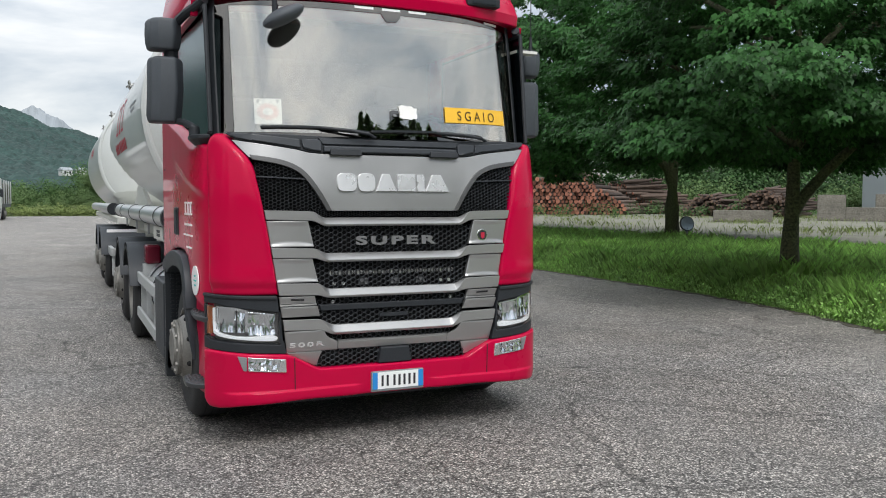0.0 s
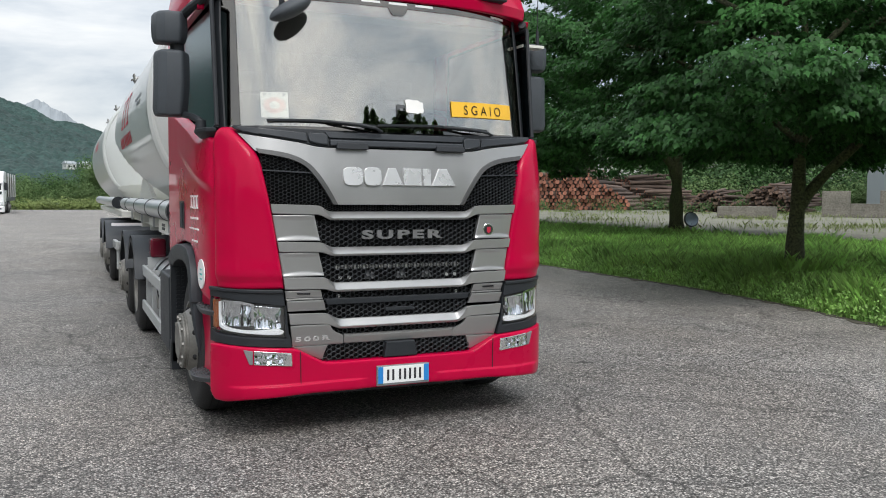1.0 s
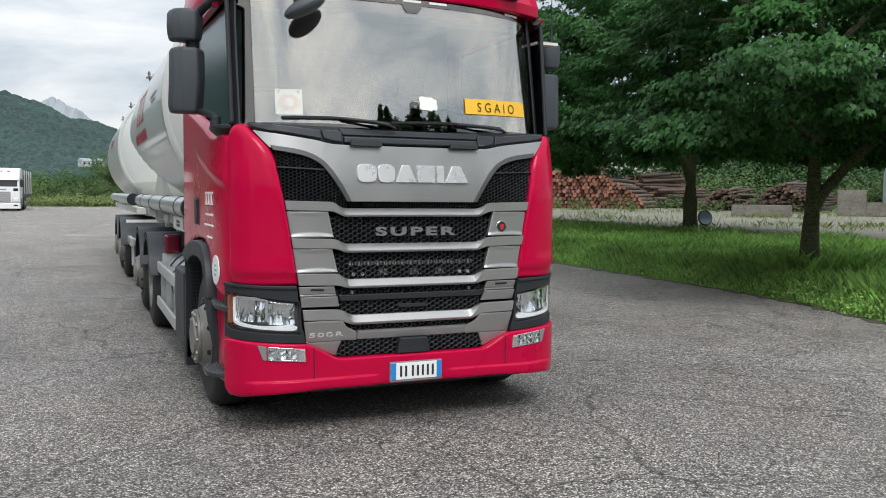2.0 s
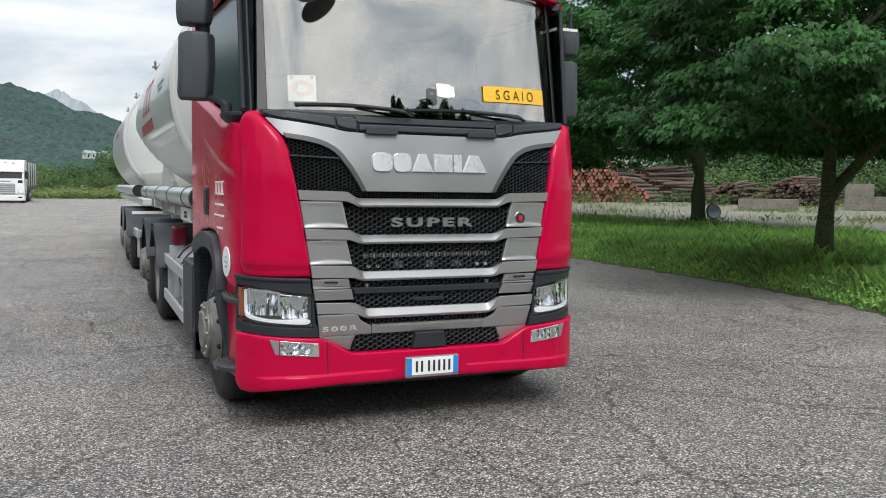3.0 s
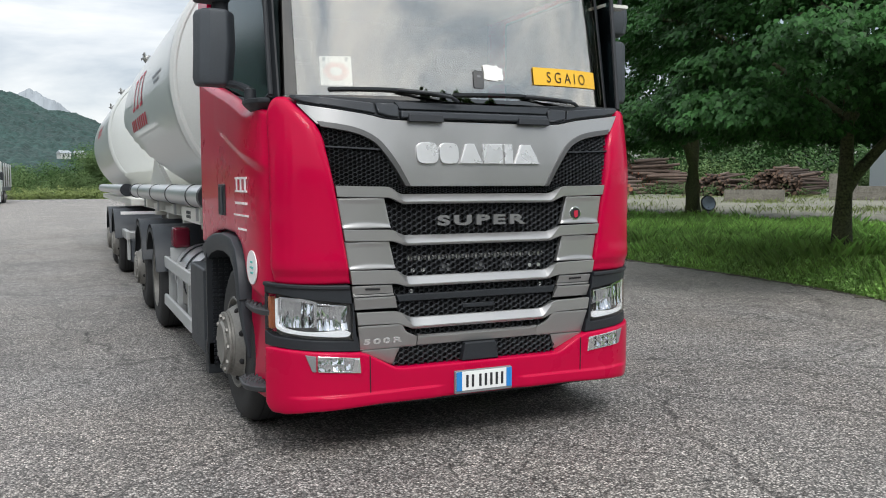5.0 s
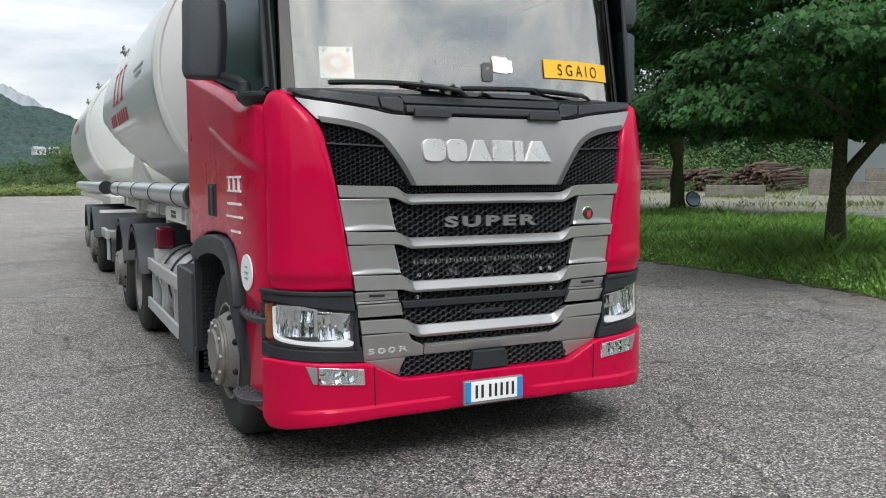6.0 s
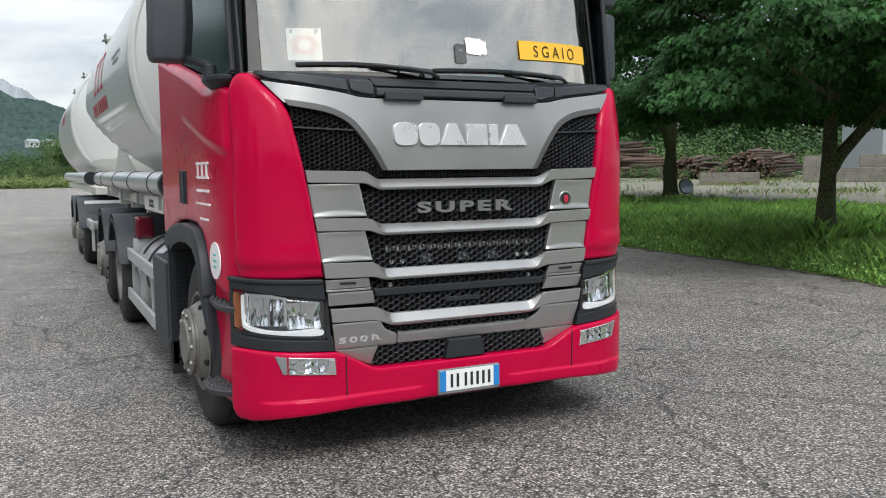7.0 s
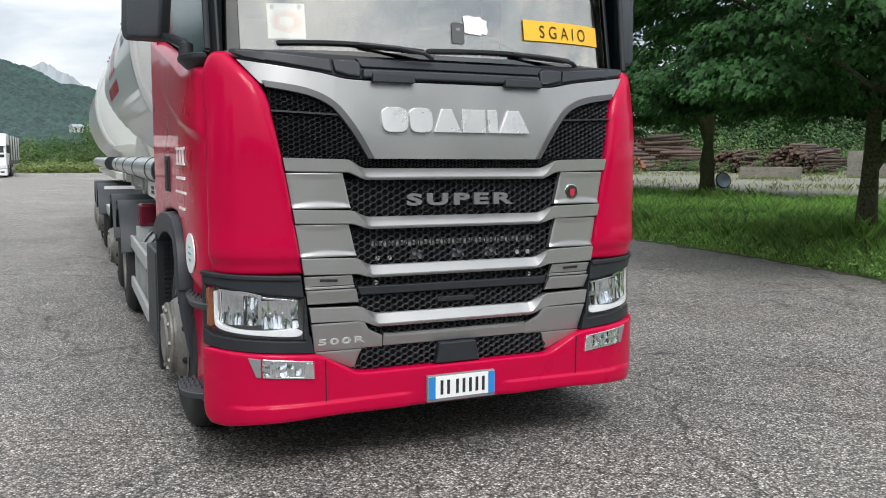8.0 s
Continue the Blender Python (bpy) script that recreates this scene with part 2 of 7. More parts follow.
M = {
    "asphalt": asphalt_material(),
    "red": mat("red paint", (0.47, 0.001, 0.041), 0.28, 0.0, 0.05, 3, coat=0.32, spec=0.08, rvary=0.03),
    "grey": mat("grey metallic paint", (0.392, 0.39, 0.386), 0.36, 0.72, 0.05, 5, fine=0.05, fine_scale=900, coat=0.25),
    "darkgrey": mat("dark grey metallic paint", (0.10, 0.10, 0.10), 0.4, 0.4, 0.08, 5, fine=0.05, fine_scale=900),
    "dullsilver": mat("dull silver letters", (0.25, 0.25, 0.255), 0.38, 0.6, 0.06, 9),
    "rimpaint": mat("dull painted rim", (0.195, 0.188, 0.172), 0.5, 0.3, 0.3, 7, fine=0.12, fine_scale=60),
    "tread": mat("grey step tread", (0.048, 0.051, 0.056), 0.5, 0, 0.2, 9, fine=0.1),
    "fogblank": mat("grey plastic blank", (0.20, 0.205, 0.21), 0.6, 0, 0.1, 9, fine=0.15),
    "black": mat("black plastic", (0.021, 0.0238, 0.028), 0.48, 0, 0.2, 7, fine=0.15, bump=0.12, bump_scale=500, spec=0.35),
    "cowl": mat("satin black cowl plastic", (0.030, 0.034, 0.040), 0.34, 0, 0.2, 5, fine=0.1, bump=0.06, bump_scale=500),
    "mesh": mat("black grille plastic", (0.075, 0.08, 0.087), 0.32, 0, 0.15, 9),
    # near-black colour that paints the shade inside openings, grooves and holes
    "dark": mat("near-black recess shade", (0.009, 0.009, 0.010), 0.8, 0, 0.2, 5),
    "plastic": mat("dark grey plastic", (0.052, 0.060, 0.070), 0.55, 0, 0.15, 5, fine=0.12, bump=0.15, bump_scale=600),
    "guard": mat("dark mudguard plastic", (0.028, 0.033, 0.040), 0.5, 0, 0.2, 5, fine=0.12, bump=0.12, bump_scale=500),
    "rubber": mat("tyre rubber", (0.022, 0.022, 0.023), 0.75, 0, 0.3, 8, fine=0.15, bump=0.2, bump_scale=90),
    "chrome": mat("chrome", (0.75, 0.76, 0.78), 0.1, 1.0, 0.05, 6),
    "letters": mat("brushed silver letters", (0.78, 0.78, 0.78), 0.28, 0.6, 0.04, 9),
    "steel": mat("dull steel", (0.38, 0.38, 0.37), 0.42, 0.8, 0.25, 9, fine=0.12),
    "alu": mat("bare aluminium", (0.62, 0.63, 0.64), 0.32, 0.85, 0.12, 6, fine=0.06, fine_scale=90),
    "rail": mat("grey painted rail", (0.42, 0.43, 0.43), 0.5, 0.1, 0.12, 5, fine=0.08),
    "tank": mat("pale tank shell", (0.56, 0.58, 0.565), 0.34, 0.1, 0.06, 1.2, fine=0.02, fine_scale=60, rvary=0.06, coat=0.3),
    "white": mat("white chassis paint", (0.72, 0.71, 0.66), 0.4, 0, 0.1, 4, fine=0.06),
    "whitegloss": mat("white lorry paint", (0.8, 0.8, 0.8), 0.3, 0, 0.06, 1),
    "redtext": mat("red lettering", (0.5, 0.02, 0.05), 0.45, 0, 0.06, 3),
    "whitetext": mat("white lettering", (0.85, 0.83, 0.83), 0.45, 0, 0.06, 9),
    "greytext": mat("grey lettering", (0.2, 0.22, 0.24), 0.45, 0, 0.06, 9),
    "plate": mat("white reflective plate", (0.82, 0.83, 0.82), 0.4, 0, 0.04, 12),
    "blue": mat("blue plate band", (0.02, 0.22, 0.58), 0.4, 0, 0.06, 12),
    "ink": mat("black ink", (0.02, 0.02, 0.025), 0.5, 0, 0.06, 12),
    "brownink": mat("dark brown ink", (0.085, 0.055, 0.022), 0.5, 0, 0.06, 12),
    "yellow": mat("yellow sign", (0.85, 0.48, 0.03), 0.45, 0, 0.06, 5),
    "pink": mat("faded red print", (0.82, 0.58, 0.54), 0.6, 0, 0.12, 30),
    "paper": mat("white paper", (0.85, 0.83, 0.8), 0.6, 0, 0.05, 12),
    "teal": mat("teal print", (0.1, 0.45, 0.42), 0.5, 0, 0.08, 20),
    "amber": mat("amber lens", (0.36, 0.10, 0.03), 0.3, 0, 0.1, 30),
    "drl": mat("white light guide", (0.62, 0.63, 0.64), 0.25, 0, 0.04, 12),
    "refl": mat("lamp reflector", (0.80, 0.81, 0.82), 0.09, 1.0, 0.06, 60),
    "redplastic": mat("red reflector box", (0.12, 0.003, 0.016), 0.25, 0, 0.15, 9),
    "cloth": mat("seat cloth", (0.03, 0.03, 0.034), 0.9, 0, 0.2, 9),
    "dash": mat("dashboard plastic", (0.035, 0.035, 0.036), 0.7, 0, 0.2, 6),
    "bark": mat("bark", (0.064, 0.058, 0.035), 0.9, 0, 0.5, 4, fine=0.7, fine_scale=28, bump=1.0, bump_scale=12, hue=(0.85, 1.1, 0.7)),
    "leaf": mat("maple leaf", (0.031, 0.104, 0.039), 0.5, 0, 0.75, 0.9, spec=0.28, island=0.45, hue=(1.5, 1.3, 0.85)),
    "leaf2": mat("bush leaf", (0.062, 0.135, 0.056), 0.75, 0, 0.85, 0.2, spec=0.2, island=0.22, hue=(1.2, 1.0, 0.8)),
    "leaf4": mat("dark thicket leaf", (0.042, 0.10, 0.044), 0.75, 0, 0.7, 0.25, spec=0.2, island=0.4, hue=(1.3, 1.1, 0.8)),
    "leaf3": mat("grey-green shrub leaf", (0.115, 0.20, 0.085), 0.75, 0, 0.8, 0.2, spec=0.2, island=0.2, hue=(1.15, 1.0, 0.9)),
    "grass": mat("tall grass", (0.35, 0.64, 0.21), 0.6, 0, 0.45, 0.9, island=0.4, hue=(1.2, 1.0, 0.9)),
    "meadow": mat("rough meadow grass", (0.235, 0.335, 0.125), 0.7, 0, 0.5, 0.4, island=0.35, hue=(1.2, 1.0, 0.9)),
    "discface": mat("dull mirror", (0.20, 0.24, 0.28), 0.3, 0.8, 0.3, 5),
    "flower": mat("yellow flower", (0.75, 0.55, 0.06), 0.6, 0, 0.1, 6),
    "soil": mat("grassy soil", (0.16, 0.24, 0.08), 0.95, 0, 0.4, 0.8, fine=0.3, fine_scale=12, bump=0.6, bump_scale=9),
    "field": mat("meadow ground", (0.07, 0.1, 0.04), 0.95, 0, 0.4, 0.05, fine=0.3, fine_scale=2),
    "gravel": mat("pale gravel", (0.175, 0.165, 0.135), 0.95, 0, 0.6, 0.5, fine=0.3, fine_scale=9, bump=0.6, bump_scale=20, hue=(0.95, 1.0, 0.9)),
    "dirt": mat("dark gritty soil", (0.085, 0.075, 0.058), 0.95, 0, 0.4, 3, fine=0.4, fine_scale=40, bump=0.7, bump_scale=30),
    "concrete": mat("weathered concrete", (0.185, 0.172, 0.145), 0.9, 0, 0.6, 1.6, fine=0.3, fine_scale=9, bump=0.3, bump_scale=25),
    "logbark": mat("log bark", (0.080, 0.056, 0.044), 0.9, 0, 0.4, 2, fine=0.3, fine_scale=18, ob_vary=0.55),
    "logend": mat("sawn log end", (0.31, 0.13, 0.085), 0.85, 0, 0.3, 3, fine=0.2, fine_scale=16, ob_vary=0.35),
    "logend2": mat("weathered log end", (0.17, 0.11, 0.08), 0.85, 0, 0.3, 3, fine=0.2, fine_scale=16, ob_vary=0.35),
    "render": mat("pale render", (0.6, 0.6, 0.58), 0.85, 0, 0.1, 0.5),
    "steelwall": mat("grey sheet wall", (0.33, 0.36, 0.38), 0.6, 0.1, 0.08, 0.4),
    "tile": mat("roof tile", (0.3, 0.14, 0.09), 0.8, 0, 0.2, 1),
    "pane": mat("dark window pane", (0.03, 0.035, 0.04), 0.1, 0, 0.2, 3),
    # the blue in the forest green is air haze mixed into the colour
    "forest": mat("forest slope with blue haze", (0.0195, 0.046, 0.045), 0.95, 0, 0.45, 0.012, fine=0.42, fine_scale=0.26, bump=1.0, bump_scale=0.12, hue=(1.2, 1.15, 1.0)),
    # rock colour lightened and blued to paint the haze before it
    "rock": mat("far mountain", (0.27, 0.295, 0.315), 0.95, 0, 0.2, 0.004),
    "glass": glass("windscreen glass", (0.90, 0.93, 0.92), 0.32),
    "frit": glass("printed glass border", (0.04, 0.04, 0.045), 0.17),
    "sideglass": glass("side window glass", (0.20, 0.25, 0.26), 0.075, 0.16, (0.62, 0.68, 0.70)),
    "lens": glass("clear lens", (0.96, 0.97, 0.98), 0.03),
    "mirror": mat("mirror", (0.85, 0.87, 0.88), 0.02, 1.0, 0.02, 3, rvary=0.0),
}


# leaves and blades let light through
for key, k in (("leaf", 0.36), ("leaf2", 0.3), ("leaf3", 0.3), ("leaf4", 0.25), ("grass", 0.55), ("meadow", 0.35)):
    nt = M[key].node_tree
    bs = nt.nodes["Principled BSDF"]
    tr, mx = nt.nodes.new("ShaderNodeBsdfTranslucent"), nt.nodes.new("ShaderNodeMixShader")
    nt.links.new(bs.inputs["Base Color"].links[0].from_socket, tr.inputs["Color"])
    mx.inputs["Fac"].default_value = k
    nt.links.new(bs.outputs["BSDF"], mx.inputs[1])
    nt.links.new(tr.outputs["BSDF"], mx.inputs[2])
    nt.links.new(mx.outputs["Shader"], nt.nodes["Material Output"].inputs["Surface"])
M["red"].node_tree.nodes["Principled BSDF"].inputs["Coat IOR"].default_value = 1.4
# the daytime running light is on
drl = M["drl"].node_tree.nodes["Principled BSDF"]
drl.inputs["Emission Color"].default_value, drl.inputs["Emission Strength"].default_value = (1.0, 0.98, 0.95, 1), 0.18


# ---- building blocks ----
def finish(ob, bevel=0.0, angle=32, seg=2):
    for p in ob.data.polygons:
        p.use_smooth = True
    ob.data.set_sharp_from_angle(angle=radians(angle))
    if bevel:
        mo = ob.modifiers.new("bevel", "BEVEL")
        mo.width, mo.segments, mo.limit_method, mo.angle_limit = bevel, seg, "ANGLE", radians(38)
        mo.harden_normals = True
    return ob


def part(name, bm, material, parent=None, label="", bevel=0.0, angle=32, recalc=True):
    """Links a bmesh as one mesh object, under a thing or a part."""
    if recalc:
        bmesh.ops.recalc_face_normals(bm, faces=bm.faces)
    me = bpy.data.meshes.new(name)
    bm.to_mesh(me)
    bm.free()
    for m in (material if isinstance(material, (list, tuple)) else [material]):
        me.materials.append(M[m])
    ob = new(name, me)
    if parent is not None:
        ob.parent = parent
    if label:
        ob["label"] = label
    return finish(ob, bevel, angle)


def raw(name, verts, faces, material, parent=None, smooth=False):
    me = bpy.data.meshes.new(name)
    me.from_pydata([tuple(v) for v in verts], [], [tuple(f) for f in faces])
    me.update()
    for m in (material if isinstance(material, (list, tuple)) else [material]):
        me.materials.append(M[m])
    ob = new(name, me)
    if parent is not None:
        ob.parent = parent
    for p in me.polygons:
        p.use_smooth = smooth
    if smooth:
        me.set_sharp_from_angle(angle=radians(35))
    return ob


def thing(name, label, category, loc=(0, 0, 0), group="", rz=0.0):
    ob = new(name)
    ob.matrix_world = pose(*loc, 0, 0, rz)
    return tagged(ob, label, category, group)


def box(bm, x0, x1, y0, y1, z0, z1, m=None):
    vs = [bm.verts.new(v) for v in ((x0, y0, z0), (x1, y0, z0), (x1, y1, z0), (x0, y1, z0), (x0, y0, z1), (x1, y0, z1), (x1, y1, z1), (x0, y1, z1))]
    if m is not None:
        for v in vs:
            v.co = m @ v.co
    for f in ((0, 3, 2, 1), (4, 5, 6, 7), (0, 1, 5, 4), (1, 2, 6, 5), (2, 3, 7, 6), (3, 0, 4, 7)):
        bm.faces.new([vs[i] for i in f])
    return bm


def cyl(bm, a, b, r0, r1=None, seg=20, caps=True):
    a, b = Vector(a), Vector(b)
    r1 = r0 if r1 is None else r1
    q = (b - a).to_track_quat("Z", "Y")
    rings = []
    for p, r in ((a, r0), (b, r1)):
        rings.append([bm.verts.new(p + q @ Vector((r * math.cos(t), r * math.sin(t), 0))) for t in [2 * math.pi * i / seg for i in range(seg)]])
    for i in range(seg):
        j = (i + 1) % seg
        bm.faces.new((rings[0][i], rings[0][j], rings[1][j], rings[1][i]))
    if caps:
        bm.faces.new(rings[0][::-1])
        bm.faces.new(rings[1])
    return bm


def tube(bm, pts, r, seg=10):
    for a, b in zip(pts, pts[1:]):
        cyl(bm, a, b, r, r, seg)
    for p in pts[1:-1]:
        bmesh.ops.create_uvsphere(bm, u_segments=seg, v_segments=6, radius=r, matrix=Matrix.Translation(p))
    return bm


def prism(bm, poly, y0, y1):
    """A plate: an outline in (x, z), from y0 to y1."""
    a = [bm.verts.new((x, y0, z)) for x, z in poly]
    b = [bm.verts.new((x, y1, z)) for x, z in poly]
    n = len(poly)
    bm.faces.new(a)
    bm.faces.new(b[::-1])
    for i in range(n):
        j = (i + 1) % n
        bm.faces.new((a[j], a[i], b[i], b[j]))
    return bm


def lathe(bm, profile, centre, axis="x", seg=32):
    """Turns a profile of (along, radius) round an axis through centre."""
    rings = []
    for s, r in profile:
        ring = []
        for i in range(seg):
            t = 2 * math.pi * i / seg
            c, d = r * math.cos(t), r * math.sin(t)
            v = (s, c, d) if axis == "x" else (c, s, d) if axis == "y" else (c, d, s)
            ring.append(bm.verts.new(Vector(v) + Vector(centre)))
        rings.append(ring)
    for a, b in zip(rings, rings[1:]):
        for i in range(seg):
            j = (i + 1) % seg
            bm.faces.new((a[i], a[j], b[j], b[i]))
    return bm


def word(name, text, size, m, depth, material, parent, width=None, label="", space=1.0, bold=0.0, bend=None):
    """Raised lettering in the built-in font, fitted to a width."""
    cu = bpy.data.curves.new(name, "FONT")
    cu.body, cu.size, cu.extrude, cu.align_x = text, size, depth, "CENTER"
    cu.space_character, cu.offset = space, bold
    tmp = new("tmp", cu)
    bpy.context.view_layer.update()
    me = bpy.data.meshes.new_from_object(tmp.evaluated_get(bpy.context.evaluated_depsgraph_get()))
    bpy.data.objects.remove(tmp)
    xs = [v.co.x for v in me.vertices]
    k = width / (max(xs) - min(xs)) if width else 1
    for v in me.vertices:
        v.co.x *= k
    me.transform(m)
    bm = bmesh.new()
    bm.from_mesh(me)
    bpy.data.meshes.remove(me)
    left, ob = set(bm.verts), None
    while left:
        seed = min(left, key=lambda v: v.co.x)
        group, todo = {seed}, [seed]
        while todo:
            for e in todo.pop().link_edges:
                for v in e.verts:
                    if v not in group:
                        group.add(v)
                        todo.append(v)
        left -= group
        index = {v: k for k, v in enumerate(group)}
        V = [bend(v.co) if bend else v.co for v in group]
        F = [[index[v] for v in f.verts] for f in bm.faces if f.verts[0] in group]
        ob = raw(name, V, F, material, parent)
        if label:
            ob["label"] = label
    bm.free()
    return ob

# ---- ground, lot, verge, yard ----
def sheet(name, outline, z, material, label, category, thick=0.2):
    bm = bmesh.new()
    a = [bm.verts.new((x, y, z)) for x, y in outline]
    b = [bm.verts.new((x, y, z - thick)) for x, y in outline]
    bm.faces.new(a)
    bm.faces.new(b[::-1])
    for i in range(len(a)):
        j = (i + 1) % len(a)
        bm.faces.new((a[i], b[i], b[j], a[j]))
    return tagged(part(name, bm, material), label, category, kind="structure")


bm = bmesh.new()
box(bm, -2500, 2500, -2500, 2500, -1.0, -0.03)
tagged(part("ground", bm, "field"), "wide grassy ground reaching the horizon", "ground", kind="structure")
EDGE = [(5.6, -30), (6.2, -6), (6.6, 0), (7.0, 2), (7.5, 4), (7.75, 6), (7.8, 8), (7.85, 11), (7.8, 16), (7.4, 24), (6.8, 34), (6.4, 84)]
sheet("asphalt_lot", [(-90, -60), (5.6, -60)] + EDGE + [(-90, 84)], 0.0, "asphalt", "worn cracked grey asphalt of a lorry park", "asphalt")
bank = [(x + 0.42, y) for x, y in EDGE]
verge_out = bank + [(17.0, 84), (18.5, 40), (18.3, 19), (20.5, 12), (24, 0), (26, -30)]
sheet("grass_verge", verge_out, 0.15, "soil", "raised verge of grassy soil beside the asphalt", "verge", 0.25)
V, F = [], []
for k, ((xa, ya), (xb, yb)) in enumerate(zip(EDGE, bank)):
    V += [(xa, ya, -0.02), (xa + 0.12, ya, 0.06), (xb + 0.01, yb, 0.148)]
    if k:
        a = 3 * k
        F += [(a - 3, a, a + 1, a - 2), (a - 2, a + 1, a + 2, a - 1)]
tagged(raw("verge_bank", V, F, "soil"), "low sloping bank of the verge beside the asphalt", "verge", kind="structure")
sheet("gravel_yard", [(26, -30), (24, 0), (20.5, 12), (18.3, 19), (18.5, 40), (17.0, 84), (16, 120), (120, 120), (120, -30)], 0.3, "gravel", "pale gravel yard behind the verge", "gravel", 0.4)

rnd = random.Random(14)
strip = [(x - 0.05 - 0.20 * rnd.random() ** 2, y) for x, y in [(float(np.interp(-3 + 0.16 * k, [p[1] for p in EDGE], [p[0] for p in EDGE])), -3 + 0.16 * k) for k in range(240)]]
back = [(float(np.interp(y, [p[1] for p in EDGE], [p[0] for p in EDGE])) + 0.06, y) for x, y in reversed(strip)]
sheet("verge_dirt", back[::-1] + strip[::-1], 0.006, "dirt", "strip of dark dirt between asphalt and grass", "dirt", 0.004)

# ---- lorry: plan curve of the cab front, from the centre round the corner to the side ----
LORRY = thing("tank_lorry", "red lorry with grey grille and pale silo tank parked on asphalt", "lorry", (0.04, 0.09, 0))
PLAN = [(0, 0), (0.35, 0.001), (0.6, 0.003), (0.75, 0.007), (0.85, 0.015), (0.94, 0.035), (1.01, 0.066), (1.07, 0.11), (1.115, 0.165), (1.15, 0.235), (1.175, 0.33), (1.188, 0.43), (1.195, 0.52), (1.199, 0.62), (1.2, 0.74), (1.2, 2.17)]
# the corner as one smooth curve, stepped finely along its length
_px, _py = np.array(PLAN).T
_d = np.concatenate([[0], np.cumsum(np.hypot(np.diff(_px), np.diff(_py)))])
_s = np.arange(0, _d[-1], 0.01)
_k = np.exp(-0.5 * (np.arange(-12, 13) / 4.5) ** 2)
_k /= _k.sum()
_even = np.concatenate([-np.interp(_s[12:0:-1], _d, _px), np.interp(_s, _d, _px), np.interp(_s[-1] + 0.01 * np.arange(1, 13), [_d[-2], _d[-1] + 1], [_px[-1], _px[-1]])])
_evey = np.concatenate([np.interp(_s[12:0:-1], _d, _py), np.interp(_s, _d, _py), _py[-1] + 0.01 * np.arange(0, 12)])
PLAN_X, PLAN_Y = np.convolve(_even, _k, "valid"), np.convolve(_evey, _k, "valid")
PLAN_U = np.concatenate([[0], np.cumsum(np.hypot(np.diff(PLAN_X), np.diff(PLAN_Y)))])
PLAN_DX, PLAN_DY = np.gradient(PLAN_X), np.gradient(PLAN_Y)


def plan(u):
    s, u = (1 if u >= 0 else -1), abs(u)
    x, y, dx, dy = (float(np.interp(u, PLAN_U, a)) for a in (PLAN_X, PLAN_Y, PLAN_DX, PLAN_DY))
    d = math.hypot(dx, dy)
    return s * x, y, s * dy / d, -dx / d


def lean(z):
    k = min(max((z - 1.48) / 0.24, 0.0), 1.0)
    return 0.2 * (0.12 * k * k + max(0.0, z - 1.72))


def wrap(u, z, out=0.0):
    x, y, nx, ny = plan(u)
    return Vector((x + nx * out, y + ny * out + lean(z) * (1 if abs(u) < 1.5 else max(0, 1 - (abs(u) - 1.5) * 2)), z))


def shell(outline, out, deep, step=0.06, bm=None):
    """A curved plate: an outline in (u, z) laid on the cab front, from out (proud) to out - deep."""
    t = bmesh.new()
    t.faces.new([t.verts.new((u, 0, z)) for u, z in outline])
    us, zs = [p[0] for p in outline], [p[1] for p in outline]
    k = math.ceil(min(us) / step)
    while k * step < max(us):
        bmesh.ops.bisect_plane(t, geom=t.verts[:] + t.edges[:] + t.faces[:], plane_co=(k * step, 0, 0), plane_no=(1, 0, 0))
        k += 1
    zc = 1.6
    if min(zs) < zc < max(zs):
        bmesh.ops.bisect_plane(t, geom=t.verts[:] + t.edges[:] + t.faces[:], plane_co=(0, 0, zc), plane_no=(0, 0, 1))
    r = bmesh.ops.extrude_face_region(t, geom=t.faces[:])
    for v in r["geom"]:
        if isinstance(v, bmesh.types.BMVert):
            v.co.y = 1
    for v in t.verts:
        v.co = wrap(v.co.x, v.co.z, out - (deep if v.co.y > 0.5 else 0))
    if bm is None:
        return t
    me = bpy.data.meshes.new("tmp")
    t.to_mesh(me)
    t.free()
    bm.from_mesh(me)
    bpy.data.meshes.remove(me)
    return bm


